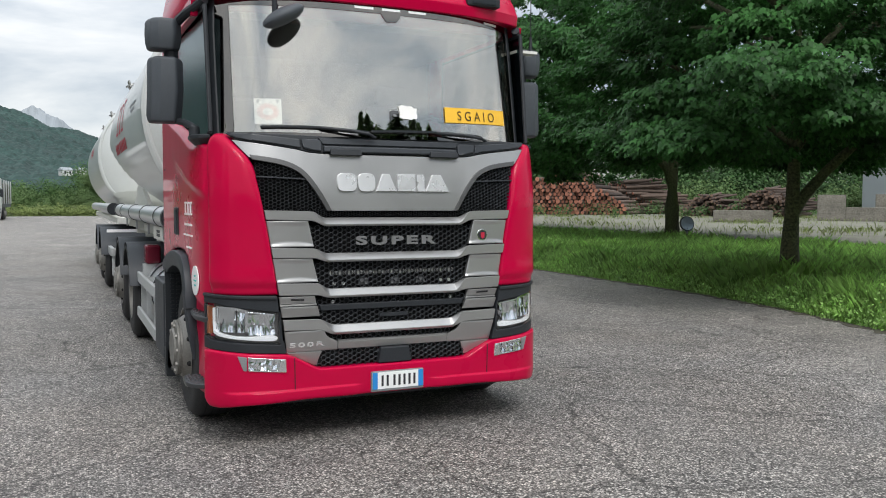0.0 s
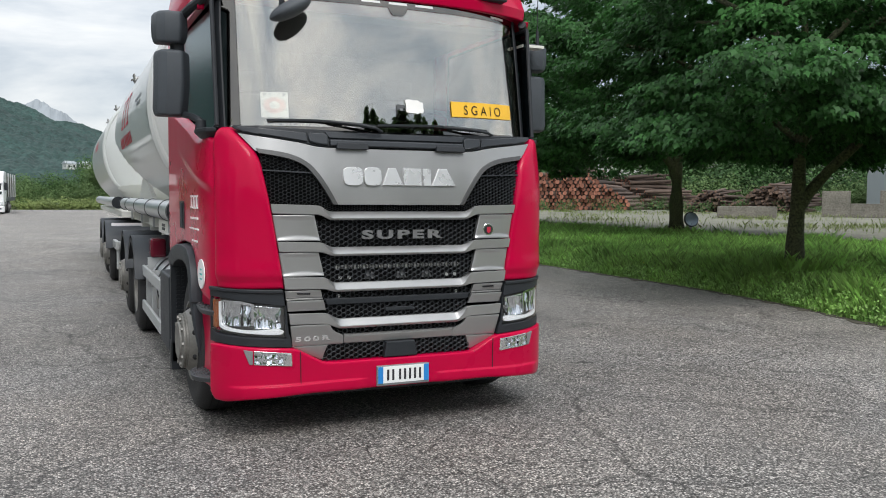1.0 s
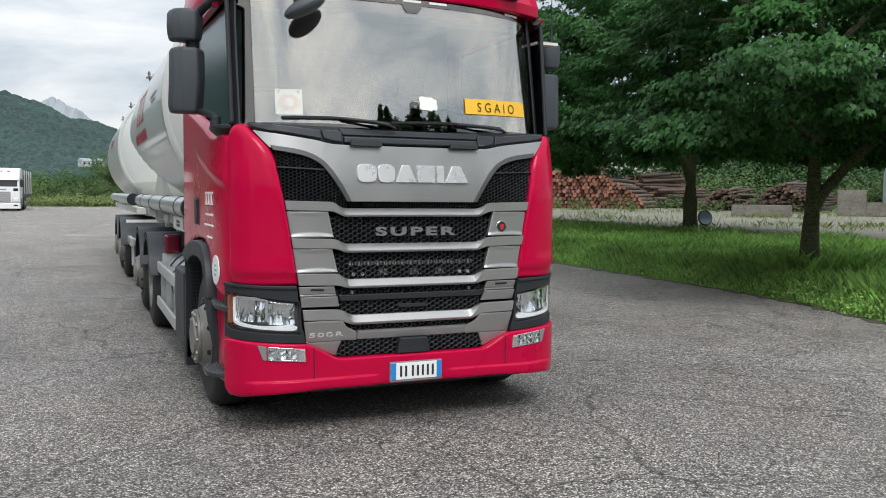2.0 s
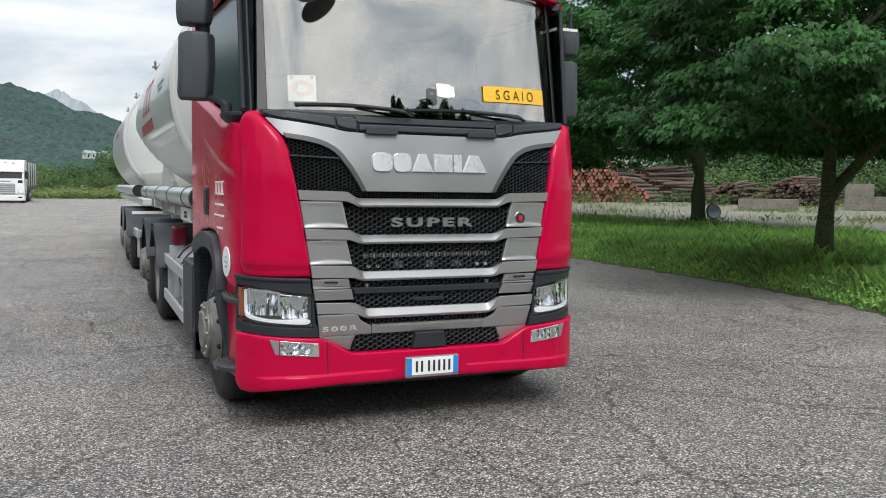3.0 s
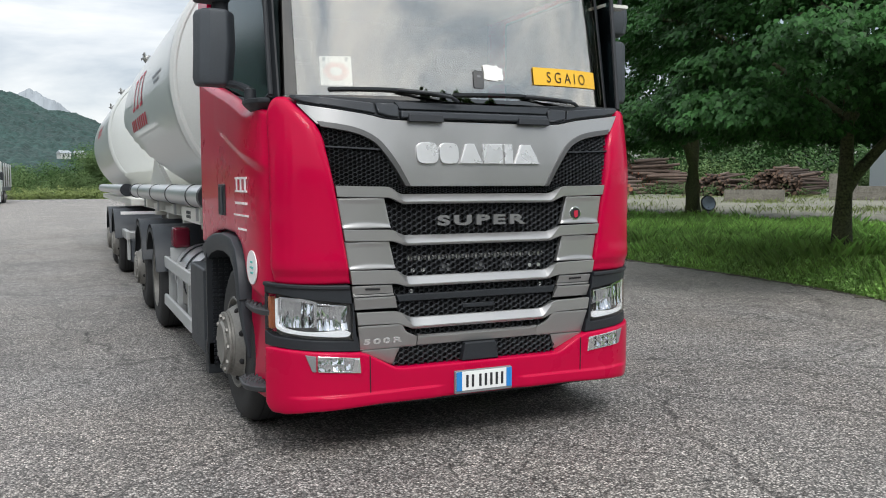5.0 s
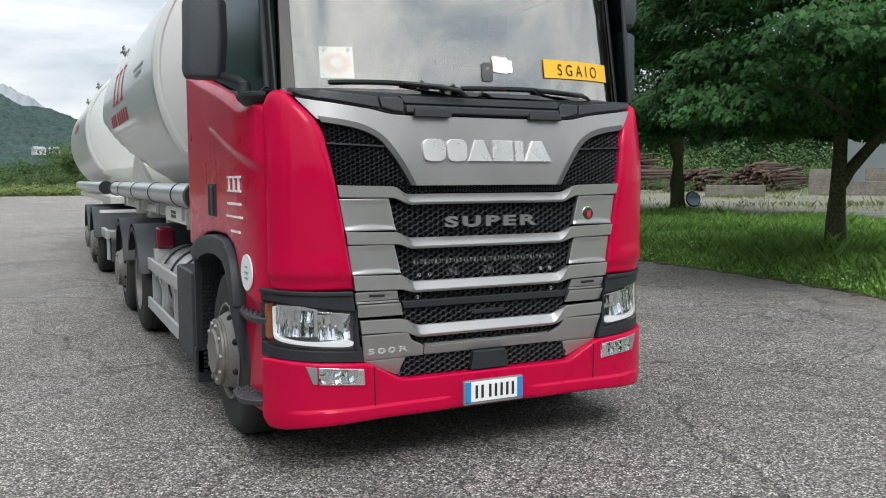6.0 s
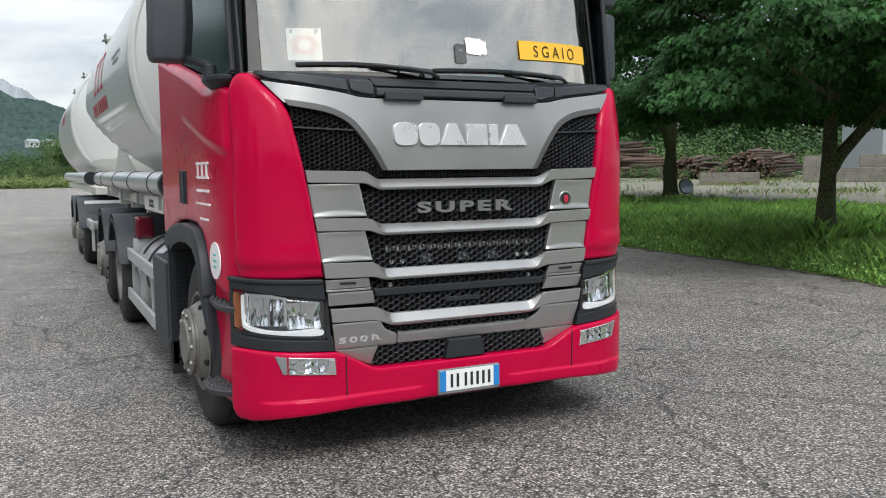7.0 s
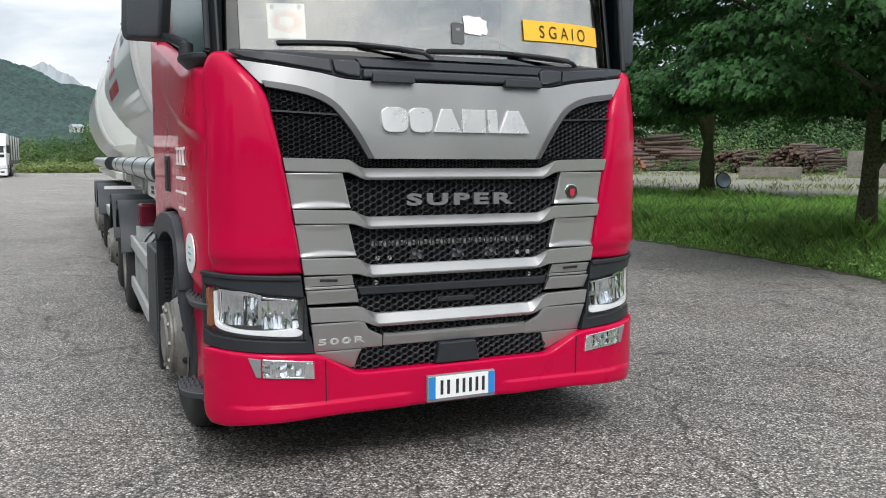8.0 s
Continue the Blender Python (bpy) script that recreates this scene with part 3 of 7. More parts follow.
def pillow(name, spans, out, edge, drop, material, parent=LORRY, label="", across="z", n=48, m=18, deep=0.05, dent=None, mirrored=True):
    """A softly rounded panel on the cab front: spans give its limits (u at each z, or z at each u); its rim falls back by drop over edge."""
    t = np.array([p[0] for p in spans])
    ease = lambda k: 0.45 * k + 0.55 * (0.5 - 0.5 * np.cos(np.pi * k))
    ts = t[0] + (t[-1] - t[0]) * ease(np.linspace(0, 1, n + 1))
    lo, hi = np.interp(ts, t, [p[1] for p in spans]), np.interp(ts, t, [p[2] for p in spans])
    fr = ease(np.linspace(0, 1, m + 1))
    A, B = np.repeat(ts[:, None], m + 1, 1), lo[:, None] + (hi - lo)[:, None] * fr
    U, Z = (B, A) if across == "z" else (A, B)
    ring = [(i, 0) for i in range(n)] + [(n, j) for j in range(m)] + [(i, m) for i in range(n, 0, -1)] + [(0, j) for j in range(m, 0, -1)]
    P = np.array([(U[i, j], Z[i, j]) for i, j in ring])
    Q = np.roll(P, -1, 0) - P
    G = np.stack([U.ravel(), Z.ravel()], 1)
    f = np.clip(((G[:, None] - P) * Q).sum(-1) / ((Q ** 2).sum(-1) + 1e-12), 0, 1)
    d = np.sqrt((((G[:, None] - P) - f[..., None] * Q) ** 2).sum(-1)).min(1)
    q = 1 - np.minimum(d / edge, 1)
    off = out - drop * (1 - np.sqrt(np.maximum(0, 1 - q * q)))
    last = None
    for s in ((1, -1) if mirrored else (-1,)):
        V = [wrap(s * u, z, o + (dent(u, z) if dent else 0)) for (u, z), o in zip(G, off)]
        F = [(i * (m + 1) + j, (i + 1) * (m + 1) + j, (i + 1) * (m + 1) + j + 1, i * (m + 1) + j + 1) for i in range(n) for j in range(m)]
        b = len(V)
        V += [wrap(s * u, z, out - drop - deep) for u, z in P]
        for k, (i, j) in enumerate(ring):
            i2, j2 = ring[(k + 1) % len(ring)]
            F.append((i * (m + 1) + j, b + k, b + (k + 1) % len(ring), i2 * (m + 1) + j2))
        bm = bmesh.new()
        vs = [bm.verts.new(v) for v in V]
        for q4 in F:
            try:
                bm.faces.new([vs[k] for k in q4])
            except ValueError:
                pass
        bmesh.ops.remove_doubles(bm, verts=bm.verts, dist=0.0004)
        last = part(name, bm, material, parent, label, 0.0, 50)
    return last


def flip(outline):
    return [(-u, z) for u, z in reversed(outline)]


def both(outline):
    """A half outline from the centre bottom out and up to the centre top, closed over both sides."""
    return outline + [(-u, z) for u, z in reversed(outline) if u > 0]


def sides(name, outline, out, deep, material, parent=LORRY, label="", bevel=0.006):
    for o in (outline, flip(outline)):
        part(name, shell(o, out, deep), material, parent, label, bevel)


# inner body that closes the cab below the windscreen, set back behind the panels; near-black to paint the shade there
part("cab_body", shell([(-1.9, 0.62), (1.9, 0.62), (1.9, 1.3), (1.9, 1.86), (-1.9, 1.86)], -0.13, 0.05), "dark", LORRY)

# red corner panels, rounded over at the shoulder
CHEEK = [(0.945, 0.762, 1.19), (0.97, 0.766, 1.20), (1.094, 0.785, 1.204), (1.30, 0.818, 1.206), (1.468, 0.847, 1.208), (1.645, 0.882, 1.208), (1.70, 0.891, 1.208), (1.745, 0.906, 1.208), (1.79, 0.930, 1.207), (1.83, 0.965, 1.205), (1.865, 1.001, 1.20), (1.895, 1.037, 1.185), (1.918, 1.063, 1.165), (1.936, 1.09, 1.13)]


def cheek_relief(u, z):
    """A rolled lower edge, a soft swell across, and a shoulder that falls away towards the bonnet and the top."""
    rim = float(np.interp(z, [p[0] for p in CHEEK], [p[1] for p in CHEEK]))
    k = max(0.0, 1 - (u - rim) / 0.085) * min(1.0, max(0.0, (z - 1.35) / 0.3))
    top = max(0.0, (z - 1.80) / 0.136)
    return 0.005 * math.exp(-((z - 1.055) / 0.05) ** 2) - 0.012 * max(0.0, min(1.0, (1.025 - z) / 0.04)) + 0.010 * math.sin(math.pi * min(1, max(0, (u - 0.78) / 0.43))) - 0.018 * k * k - 0.006 * top * top


pillow("corner_panel", CHEEK, 0.022, 0.035, 0.016, "red", LORRY, "", "z", 72, 34, 0.10, cheek_relief)


def flow(pts, k=4):
    """A smooth curve through points of an outline."""
    p = [pts[0]] + list(pts) + [pts[-1]]
    q = []
    for a, b, c, d in zip(p, p[1:], p[2:], p[3:]):
        for i in range(k):
            t = i / k
            q.append(tuple(0.5 * (2 * b[j] + (c[j] - a[j]) * t + (2 * a[j] - 5 * b[j] + 4 * c[j] - d[j]) * t * t + (3 * b[j] - a[j] - 3 * c[j] + d[j]) * t ** 3) for j in (0, 1)))
    return q + [pts[-1]]


# bonnet
HOOD = [(0, 1.462)] + flow([(0.43, 1.462), (0.452, 1.472), (0.50, 1.556), (0.56, 1.645), (0.625, 1.712), (0.73, 1.757), (0.9, 1.785), (0.925, 1.79)]) + [(0.98, 1.85)] + flow([(1.02, 1.895), (0.9, 1.878), (0.66, 1.846), (0.535, 1.822), (0.37, 1.818)]) + [(0, 1.818)]
bonnet = part("bonnet", shell(both(HOOD), 0.012, 0.07), "grey", LORRY, "grey metallic bonnet panel", 0.009)
# dark chamfer round the bonnet's side openings
EDGE_IN = [(0.452, 1.462), (0.503, 1.546), (0.564, 1.633), (0.628, 1.70), (0.731, 1.744), (0.905, 1.774)]
EDGE_OUT = [(0.42, 1.462), (0.48, 1.568), (0.545, 1.662), (0.615, 1.73), (0.73, 1.778), (0.92, 1.806)]
sides("bonnet_edge", flow(EDGE_OUT) + flow(EDGE_IN[::-1]), 0.016, 0.04, "darkgrey", LORRY, "", 0.004)
# black intake grilles beside the bonnet
SIDEG = [(0.462, 1.470), (0.85, 1.472), (0.89, 1.66), (0.9, 1.772)] + flow([(0.88, 1.77), (0.731, 1.744), (0.628, 1.70), (0.564, 1.633), (0.503, 1.546)])


def inside(p, poly):
    x, z = p
    hit = False
    for (x0, z0), (x1, z1) in zip(poly, poly[1:] + poly[:1]):
        if (z0 > z) != (z1 > z) and x < (x1 - x0) * (z - z0) / (z1 - z0) + x0:
            hit = not hit
    return hit


def hexmesh(outline, out, parent, half=0.0195, h=0.032, wall=0.15, deep=0.02):
    """A moulded mesh of flat hexagons that fills an outline in (u, z)."""
    us, zs = [p[0] for p in outline], [p[1] for p in outline]
    V, F = [], []
    row, z = 0, min(zs)
    while z < max(zs) + h:
        u = min(us) + (1.5 * half if row % 2 else 0)
        while u < max(us) + half:
            if inside((u, z), outline):
                b0 = len(V)
                for rad, o in ((1.0, out - 0.004), (1 - wall * 0.5, out), (1 - wall, out - 0.004), (1 - wall, out - deep)):
                    for du, dz in ((-0.5, 0.5), (0.5, 0.5), (1, 0), (0.5, -0.5), (-0.5, -0.5), (-1, 0)):
                        V.append(wrap(u + du * half * rad, z + dz * h * rad, o))
                for r in (0, 6, 12):
                    for k in range(6):
                        j = (k + 1) % 6
                        F.append((b0 + r + k, b0 + r + j, b0 + r + 6 + j, b0 + r + 6 + k))
            u += 3 * half
        z += h * 0.5
        row += 1
    return raw("grille_mesh", V, F, "mesh", parent)


for s in (1, -1):
    o = SIDEG if s > 0 else flip(SIDEG)
    # near-black sheet behind the mesh, the intake's shade in its colour
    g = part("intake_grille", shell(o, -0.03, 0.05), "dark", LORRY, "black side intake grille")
    hexmesh(o, -0.006, g, 0.0165, 0.022)
    bm = shell([(s * 0.57, 1.655), (s * 0.885, 1.668), (s * 0.888, 1.676), (s * 0.578, 1.664)], 0.006, 0.03)
    part("divider", bm, "black", g)

# grille cells, from above
CELLS = {
    "top": [(0, 1.432), (0.47, 1.432), (0.54, 1.462), (0.85, 1.466), (0.85, 1.472), (0.45, 1.47), (0, 1.466)],
    "name": [(0, 1.196), (0.515, 1.204), (0.525, 1.215), (0.565, 1.356), (0.55, 1.366), (0, 1.366)],
    "mid": [(0, 0.972), (0.485, 0.975), (0.50, 0.99), (0.535, 1.13), (0.52, 1.14), (0, 1.14)],
    "low": [(0, 0.742), (0.465, 0.745), (0.48, 0.76), (0.522, 0.905), (0, 0.91)],
    "slot": [(0, 0.642), (0.415, 0.642), (0.455, 0.672), (0, 0.676)],
    "bottom": [(0, 0.482), (0.50, 0.482), (0.494, 0.53), (0.482, 0.56), (0.462, 0.574), (0, 0.578)],
}
for key, half in CELLS.items():
    o = both(half)
    # near-black sheet behind each mesh, the depth's shade painted in
    c = part("grille_opening", shell(o, -0.045, 0.03), "dark", LORRY, "near-black sheet painting the shade in a grille opening")
    if key != "top":
        hexmesh(o, -0.012, c)
    else:
        hexmesh(o, -0.012, c, 0.012, 0.012)

# cross bars: a bright chamfer faces up along the middle; the ends sweep up and turn into flat side pieces
def side_end(z):
    return float(np.interp(z, [0.56, 0.938, 0.95, 1.094, 1.30, 1.468, 1.645], [0.705, 0.758, 0.760, 0.781, 0.814, 0.843, 0.88]))


def grille_bar(mid, side, u0, u1, out, slope=0.007, name="grille_bar", end=None, cham=0.24, fall=0.007):
    ease = lambda k: k * k * (3 - 2 * k)
    half = list(np.linspace(0, u0, 9)) + list(np.linspace(u0, u1, 9)[1:]) + list(np.linspace(u1, 0.86, 9)[1:])
    us = [-u for u in reversed(half[1:])] + half
    bm = bmesh.new()
    rings = []
    for u in us:
        a = abs(u)
        k = ease(min(1.0, max(0.0, (a - u0) / (u1 - u0))))
        lo = mid[0] + (side[0] - mid[0]) * k + slope * max(0.0, a - u1) / 0.3
        hi = mid[1] + (side[1] - mid[1]) * k + slope * max(0.0, a - u1) / 0.3
        kr = min(1.0, k * 1.25)
        ridge = lo + (hi - lo) * (cham + (0.94 - cham) * kr)
        back = 0.034 * (1 - kr) * (1 - cham) / 0.76 + 0.004 * kr
        sect = [(lo + 0.004, out - 0.05), (lo, out - 0.005 - fall), (lo + 0.004, out - fall + 0.003 * kr), (ridge - 0.003, out - 0.001), (ridge + 0.002, out - 0.001), (hi - 0.004, out - back), (hi, out - back - 0.006), (hi - 0.004, out - 0.06)]
        lim = end or side_end
        rings.append([bm.verts.new(wrap(math.copysign(min(a, lim(z)), u), z, o)) for z, o in sect])
    for p, q in zip(rings, rings[1:]):
        for i in range(8):
            j = (i + 1) % 8
            bm.faces.new((p[i], p[j], q[j], q[i]))
    bm.faces.new(rings[0][::-1])
    bm.faces.new(rings[-1])
    bmesh.ops.remove_doubles(bm, verts=bm.verts, dist=0.0003)
    return part(name, bm, "grey", LORRY, "grey metallic grille bar with a bright upper chamfer", 0.0, 15)


grille_bar((1.366, 1.420), (1.400, 1.460), 0.455, 0.562, 0.024)
grille_bar((1.140, 1.196), (1.166, 1.229), 0.44, 0.548, 0.026)
grille_bar((0.914, 0.972), (0.934, 1.010), 0.43, 0.525, 0.026)
grille_bar((0.680, 0.742), (0.714, 0.783), 0.40, 0.512, 0.024)
grille_bar((0.580, 0.640), (0.586, 0.650), 0.34, 0.43, 0.003, 0.0, "grille_bar", lambda z: 0.379, 0.8, 0.015)


def hollow(zlo, zhi, ua, ub, flare=0.008):
    """Relief of a side inset: its foot sweeps forward, its head lies under the bar above."""
    def relief(u, z):
        g = math.sin(math.pi * min(1.0, max(0.0, (u - ua) / (ub - ua)))) ** 0.7
        f = (z - zlo) / (zhi - zlo)
        k = max(0.0, 1 - f / (0.10 + 0.15 * g))
        h = max(0.0, (f - 0.86 + 0.06 * g) / 0.14)
        return flare * k * k * (3 - 2 * k) + 0.006 * g * min(1.0, h) - 0.004
    return relief


for za, zb, ua, ub in ((1.238, 1.400, 0.537, 0.574), (1.018, 1.167, 0.511, 0.547)):
    rows_ = [(za + (zb - za) * k / 6, ua + (ub - ua) * k / 6, side_end(za + (zb - za) * k / 6)) for k in range(7)]
    pillow("side_inset", rows_, 0.012, 0.006, 0.004, "grey", LORRY, "grey hollow side panel of the grille", "z", 30, 16, 0.03, hollow(za, zb, ua, side_end((za + zb) / 2)))
for za, zb, ua, ub, o in ((0.884, 0.930, 0.521, 0.533, 0.012), (0.800, 0.866, 0.497, 0.516, 0.016), (0.870, 0.881, 0.517, 0.520, 0.004)):
    pillow("side_inset", [(za, ua, side_end(za)), (zb, ub, side_end(zb))], o, 0.004, 0.003, "grey", LORRY, "", "z", 8, 10, 0.03, lambda u, z: -0.30 * (zb - z))
sides("vent_slot", [(0.60, 0.903), (0.685, 0.906), (0.685, 0.917), (0.60, 0.914)], 0.0135, 0.01, "dark")
# panel under the lowest bar, with the model mark, and the fin below it
pillow("mark_panel", [(0.580, 0.382, 0.708), (0.60, 0.382, 0.711), (0.640, 0.384, 0.716), (0.650, 0.420, 0.718), (0.672, 0.455, 0.721), (0.694, 0.468, 0.725), (0.713, 0.476, 0.727)], 0.019, 0.004, 0.003, "grey", LORRY, "grey panel with the model mark", "z", 14, 12, 0.03, lambda u, z: -0.24 * (0.713 - z))
pillow("lower_fin", [(0.486, 0.512, 0.53), (0.52, 0.505, 0.60), (0.545, 0.497, 0.655), (0.562, 0.490, 0.695), (0.577, 0.484, 0.706)], -0.008, 0.002, 0.002, "grey", LORRY, "", "z", 12, 12, 0.03, lambda u, z: -0.24 * (0.578 - z))
# slats and intercooler seen behind the mesh
for k in range(42):
    u = -0.43 + 0.0207 * k
    part("cooler_fin", shell([(u, 1.056), (u + 0.013, 1.056), (u + 0.013, 1.079), (u, 1.079)], -0.024, 0.01), "steel", LORRY)
for u in (-0.2, 0.02, 0.2):
    part("cooler_bracket", shell([(u - 0.035, 0.985), (u + 0.035, 0.985), (u + 0.025, 1.03), (u - 0.03, 1.03)], -0.03, 0.01), "fogblank", LORRY, "", 0.004)
part("grille_slab", shell([(-0.49, 0.832), (0.49, 0.832), (0.505, 0.872), (-0.505, 0.872)], 0.0, 0.03), "black", LORRY, "", 0.006)
part("grille_slab", shell([(-0.10, 0.775), (0.10, 0.775), (0.10, 0.80), (-0.10, 0.80)], -0.004, 0.02), "black", LORRY, "", 0.004)
for s in (-1, 1):
    for z, u in ((1.0, 0.40), (1.0, 0.34), (0.885, 0.41)):
        x, y = plan(s * u)[:2]
        part("bolt", cyl(bmesh.new(), (x, y + 0.03, z), (x, y + 0.016, z), 0.011), "alu", LORRY)
# radar cover
bm = shell([(-0.118, 0.476), (0.118, 0.476), (0.098, 0.578), (-0.098, 0.578)], 0.022, 0.05)
part("radar_cover", bm, "black", LORRY, "black plastic radar cover", 0.008)

# bumper
BUMP = [(0, 0.285, 0.472), (0.46, 0.2875, 0.472), (0.52, 0.288, 0.476), (0.60, 0.288, 0.520), (0.665, 0.285, 0.556), (0.72, 0.282, 0.575), (0.98, 0.268, 0.592), (1.12, 0.246, 0.602), (1.20, 0.248, 0.604), (1.215, 0.252, 0.603), (1.235, 0.272, 0.601), (1.25, 0.30, 0.598)]


def bumper_relief(u, z):
    """The foot of the bumper stands forward under a crease that fades at the middle and the corners."""
    a = abs(u)
    line = 0.354 - 0.006 * max(0.0, a - 0.45) / 0.5
    fade = min(1.0, max(0.0, (a - 0.24) / 0.06)) * min(1.0, max(0.0, (1.10 - a) / 0.10))
    k = min(1.0, max(0.0, (line + 0.006 - z) / 0.012))
    roll = 0.007 * max(0.0, (0.33 - z) / 0.07) ** 2 if z < 0.33 else 0.0
    return fade * 0.015 * k * k * (3 - 2 * k) - roll


bumper = pillow("bumper", [(-u, a, b) for u, a, b in reversed(BUMP[1:])] + BUMP, 0.034, 0.022, 0.012, "red", LORRY, "red painted front bumper", "u", 150, 60, 0.08, bumper_relief, False)
for s in (1, -1):
    bm = shell([(s * 0.664, 0.30), (s * 0.669, 0.30), (s * 0.672, 0.552), (s * 0.667, 0.552)], 0.0375, 0.012)
    part("bumper_joint", bm, "dark", bumper)
# skirt under the bumper
part("skirt", shell([(-1.1, 0.24), (1.1, 0.24), (1.1, 0.30), (-1.1, 0.30)], -0.11, 0.05), "black", LORRY)

# headlamps
def flutes(parent, s, u0, u1, z0, z1, count, front, deep, bowl):
    """Fluted mirror bowl of a lamp: upright ribs of uneven width on a hollow."""
    rnd = random.Random(count)
    edges = [0.0]
    for i in range(count):
        edges.append(edges[-1] + 0.7 + 0.6 * rnd.random())
    edges = [e / edges[-1] for e in edges]
    V, F = [], []
    m, n = 5, 12
    cols = 0
    for i in range(count):
        lean, push = rnd.uniform(-0.9, 0.9), rnd.uniform(0.4, 1.0)
        slope = [rnd.choice((0.02, 0.2, 0.32, 0.5)) + rnd.uniform(-0.05, 0.05) for _ in range(3)]
        for q in range(m + 1):
            c = q / m
            a = edges[i] + (edges[i + 1] - edges[i]) * c
            for r in range(n + 1):
                b = r / n
                bb = min(max(b + 0.22 * (c - 0.5) * (-1) ** i, 0.0), 0.999) * 2
                cell = int(bb)
                d = bowl * 0.45 * (1 - (2 * b - 1) ** 2) * (0.5 + 0.5 * (1 - (2 * a - 1) ** 2)) + slope[cell] * 0.8 * (bb - cell) * (z1 - z0) / 2
                d += deep * push * (math.sin(math.pi * c) * 0.8 + lean * (c - 0.5) * (1.2 - b)) * (0.55 + 0.45 * math.sin(math.pi * b))
                V.append(wrap(s * (u0 + (u1 - u0) * (a + 0.025 * math.sin(3.0 * b))), z0 + (z1 - z0) * b, front - max(d, 0)))
            if q:
                for r in range(n):
                    t = (cols - 1) * (n + 1) + r
                    F.append((t, t + n + 1, t + n + 2, t + 1))
            cols += 1
    return raw("reflector", V, F, "refl", parent, True)


LAMPBOX = [(0.715, 0.578), (1.20, 0.608), (1.268, 0.612), (1.268, 0.952), (0.77, 0.938)]
LENS = [(0.757, 0.645), (1.14, 0.672), (1.244, 0.682), (1.248, 0.886), (1.16, 0.886), (0.757, 0.832)]
for s in (1, -1):
    h = tagged(new("headlamp"), "clear headlamp unit in black housing")
    h.parent = LORRY
    o = (lambda q: q if s > 0 else flip(q))
    part("housing", shell(o(LAMPBOX), -0.034, 0.04), "darkgrey", h)
    # rim of the housing
    for q in ([(0.715, 0.578), (1.20, 0.608), (1.268, 0.612), (1.268, 0.69), (1.19, 0.664), (0.755, 0.636), (0.73, 0.66)],
              [(0.757, 0.835), (1.16, 0.890), (1.268, 0.890), (1.268, 0.952), (0.77, 0.938)],
              [(1.246, 0.690), (1.268, 0.69), (1.268, 0.89), (1.25, 0.89)],
              [(0.735, 0.64), (0.757, 0.645), (0.757, 0.84), (0.752, 0.84)]):
        part("rim", shell(o(q), 0.016, 0.06), "black", h, "", 0.008)
    part("brow", shell(o([(0.77, 0.915), (1.268, 0.932), (1.268, 0.954), (0.77, 0.94)]), 0.026, 0.05), "black", h, "", 0.008)
    # light guide along the foot and the outer side of the lamp
    part("light_guide", shell(o(flow([(0.765, 0.682), (0.79, 0.660), (0.93, 0.668), (1.10, 0.684), (1.165, 0.700), (1.186, 0.728), (1.188, 0.862)], 3) + flow([(1.182, 0.866), (1.179, 0.765), (1.160, 0.718), (1.05, 0.695), (0.93, 0.690), (0.80, 0.698)], 3)), 0.006, 0.03), "drl", h, "white light guide", 0.004)
    # bright frames round the two bowls
    for q in ([(0.955, 0.845), (1.165, 0.862), (1.165, 0.876), (1.02, 0.872), (0.945, 0.855)], [(0.945, 0.718), (0.962, 0.72), (0.962, 0.85), (0.945, 0.855)],
              [(0.785, 0.818), (0.945, 0.836), (0.945, 0.846), (0.785, 0.828)]):
        part("bowl_frame", shell(o(q), 0.0, 0.03), "refl", h, "", 0.003)
    # two reflector bowls with upright flutes
    flutes(h, s, 0.962, 1.172, 0.716, 0.862, 9, -0.003, 0.010, 0.016)
    flutes(h, s, 0.780, 0.945, 0.698, 0.826, 5, -0.003, 0.012, 0.014)
    part("amber_lens", shell(o([(1.214, 0.70), (1.238, 0.704), (1.24, 0.872), (1.218, 0.872)]), 0.009, 0.03), "amber", h, "amber side lens")
    lens = part("lens", shell(o(LENS), 0.014, 0.004), "lens", h)
    # fog lamp
    f = tagged(new("fog_lamp"), "small clear fog lamp with chrome surround")
    f.parent = LORRY
    part("surround", shell(o([(0.715, 0.462), (0.968, 0.482), (1.004, 0.580), (0.72, 0.546)]), 0.034, 0.03), "fogblank", f, "", 0.005)
    part("bowl", shell(o([(0.75, 0.474), (0.942, 0.490), (0.942, 0.566), (0.75, 0.544)]), 0.0365, 0.02), "refl", f)
    part("surround_edge", shell(o([(0.72, 0.466), (0.775, 0.470), (0.755, 0.547), (0.725, 0.542)]), 0.042, 0.02), "refl", f, "", 0.004)
    part("surround_edge", shell(o([(0.765, 0.470), (0.94, 0.484), (0.94, 0.493), (0.765, 0.480)]), 0.041, 0.02), "refl", f, "", 0.003)
    part("surround_edge", shell(o([(0.728, 0.540), (0.94, 0.562), (0.94, 0.571), (0.724, 0.549)]), 0.041, 0.02), "refl", f, "", 0.003)
    part("blank", shell(o([(0.948, 0.485), (0.968, 0.487), (1.001, 0.577), (0.948, 0.569)]), 0.042, 0.02), "fogblank", f, "grey plastic blank", 0.004)
    flutes(f, s, 0.775, 0.938, 0.490, 0.552, 6, 0.0455, 0.006, 0.003)
    part("lens", shell(o([(0.775, 0.474), (0.942, 0.488), (0.942, 0.568), (0.758, 0.546)]), 0.046, 0.003), "lens", f)

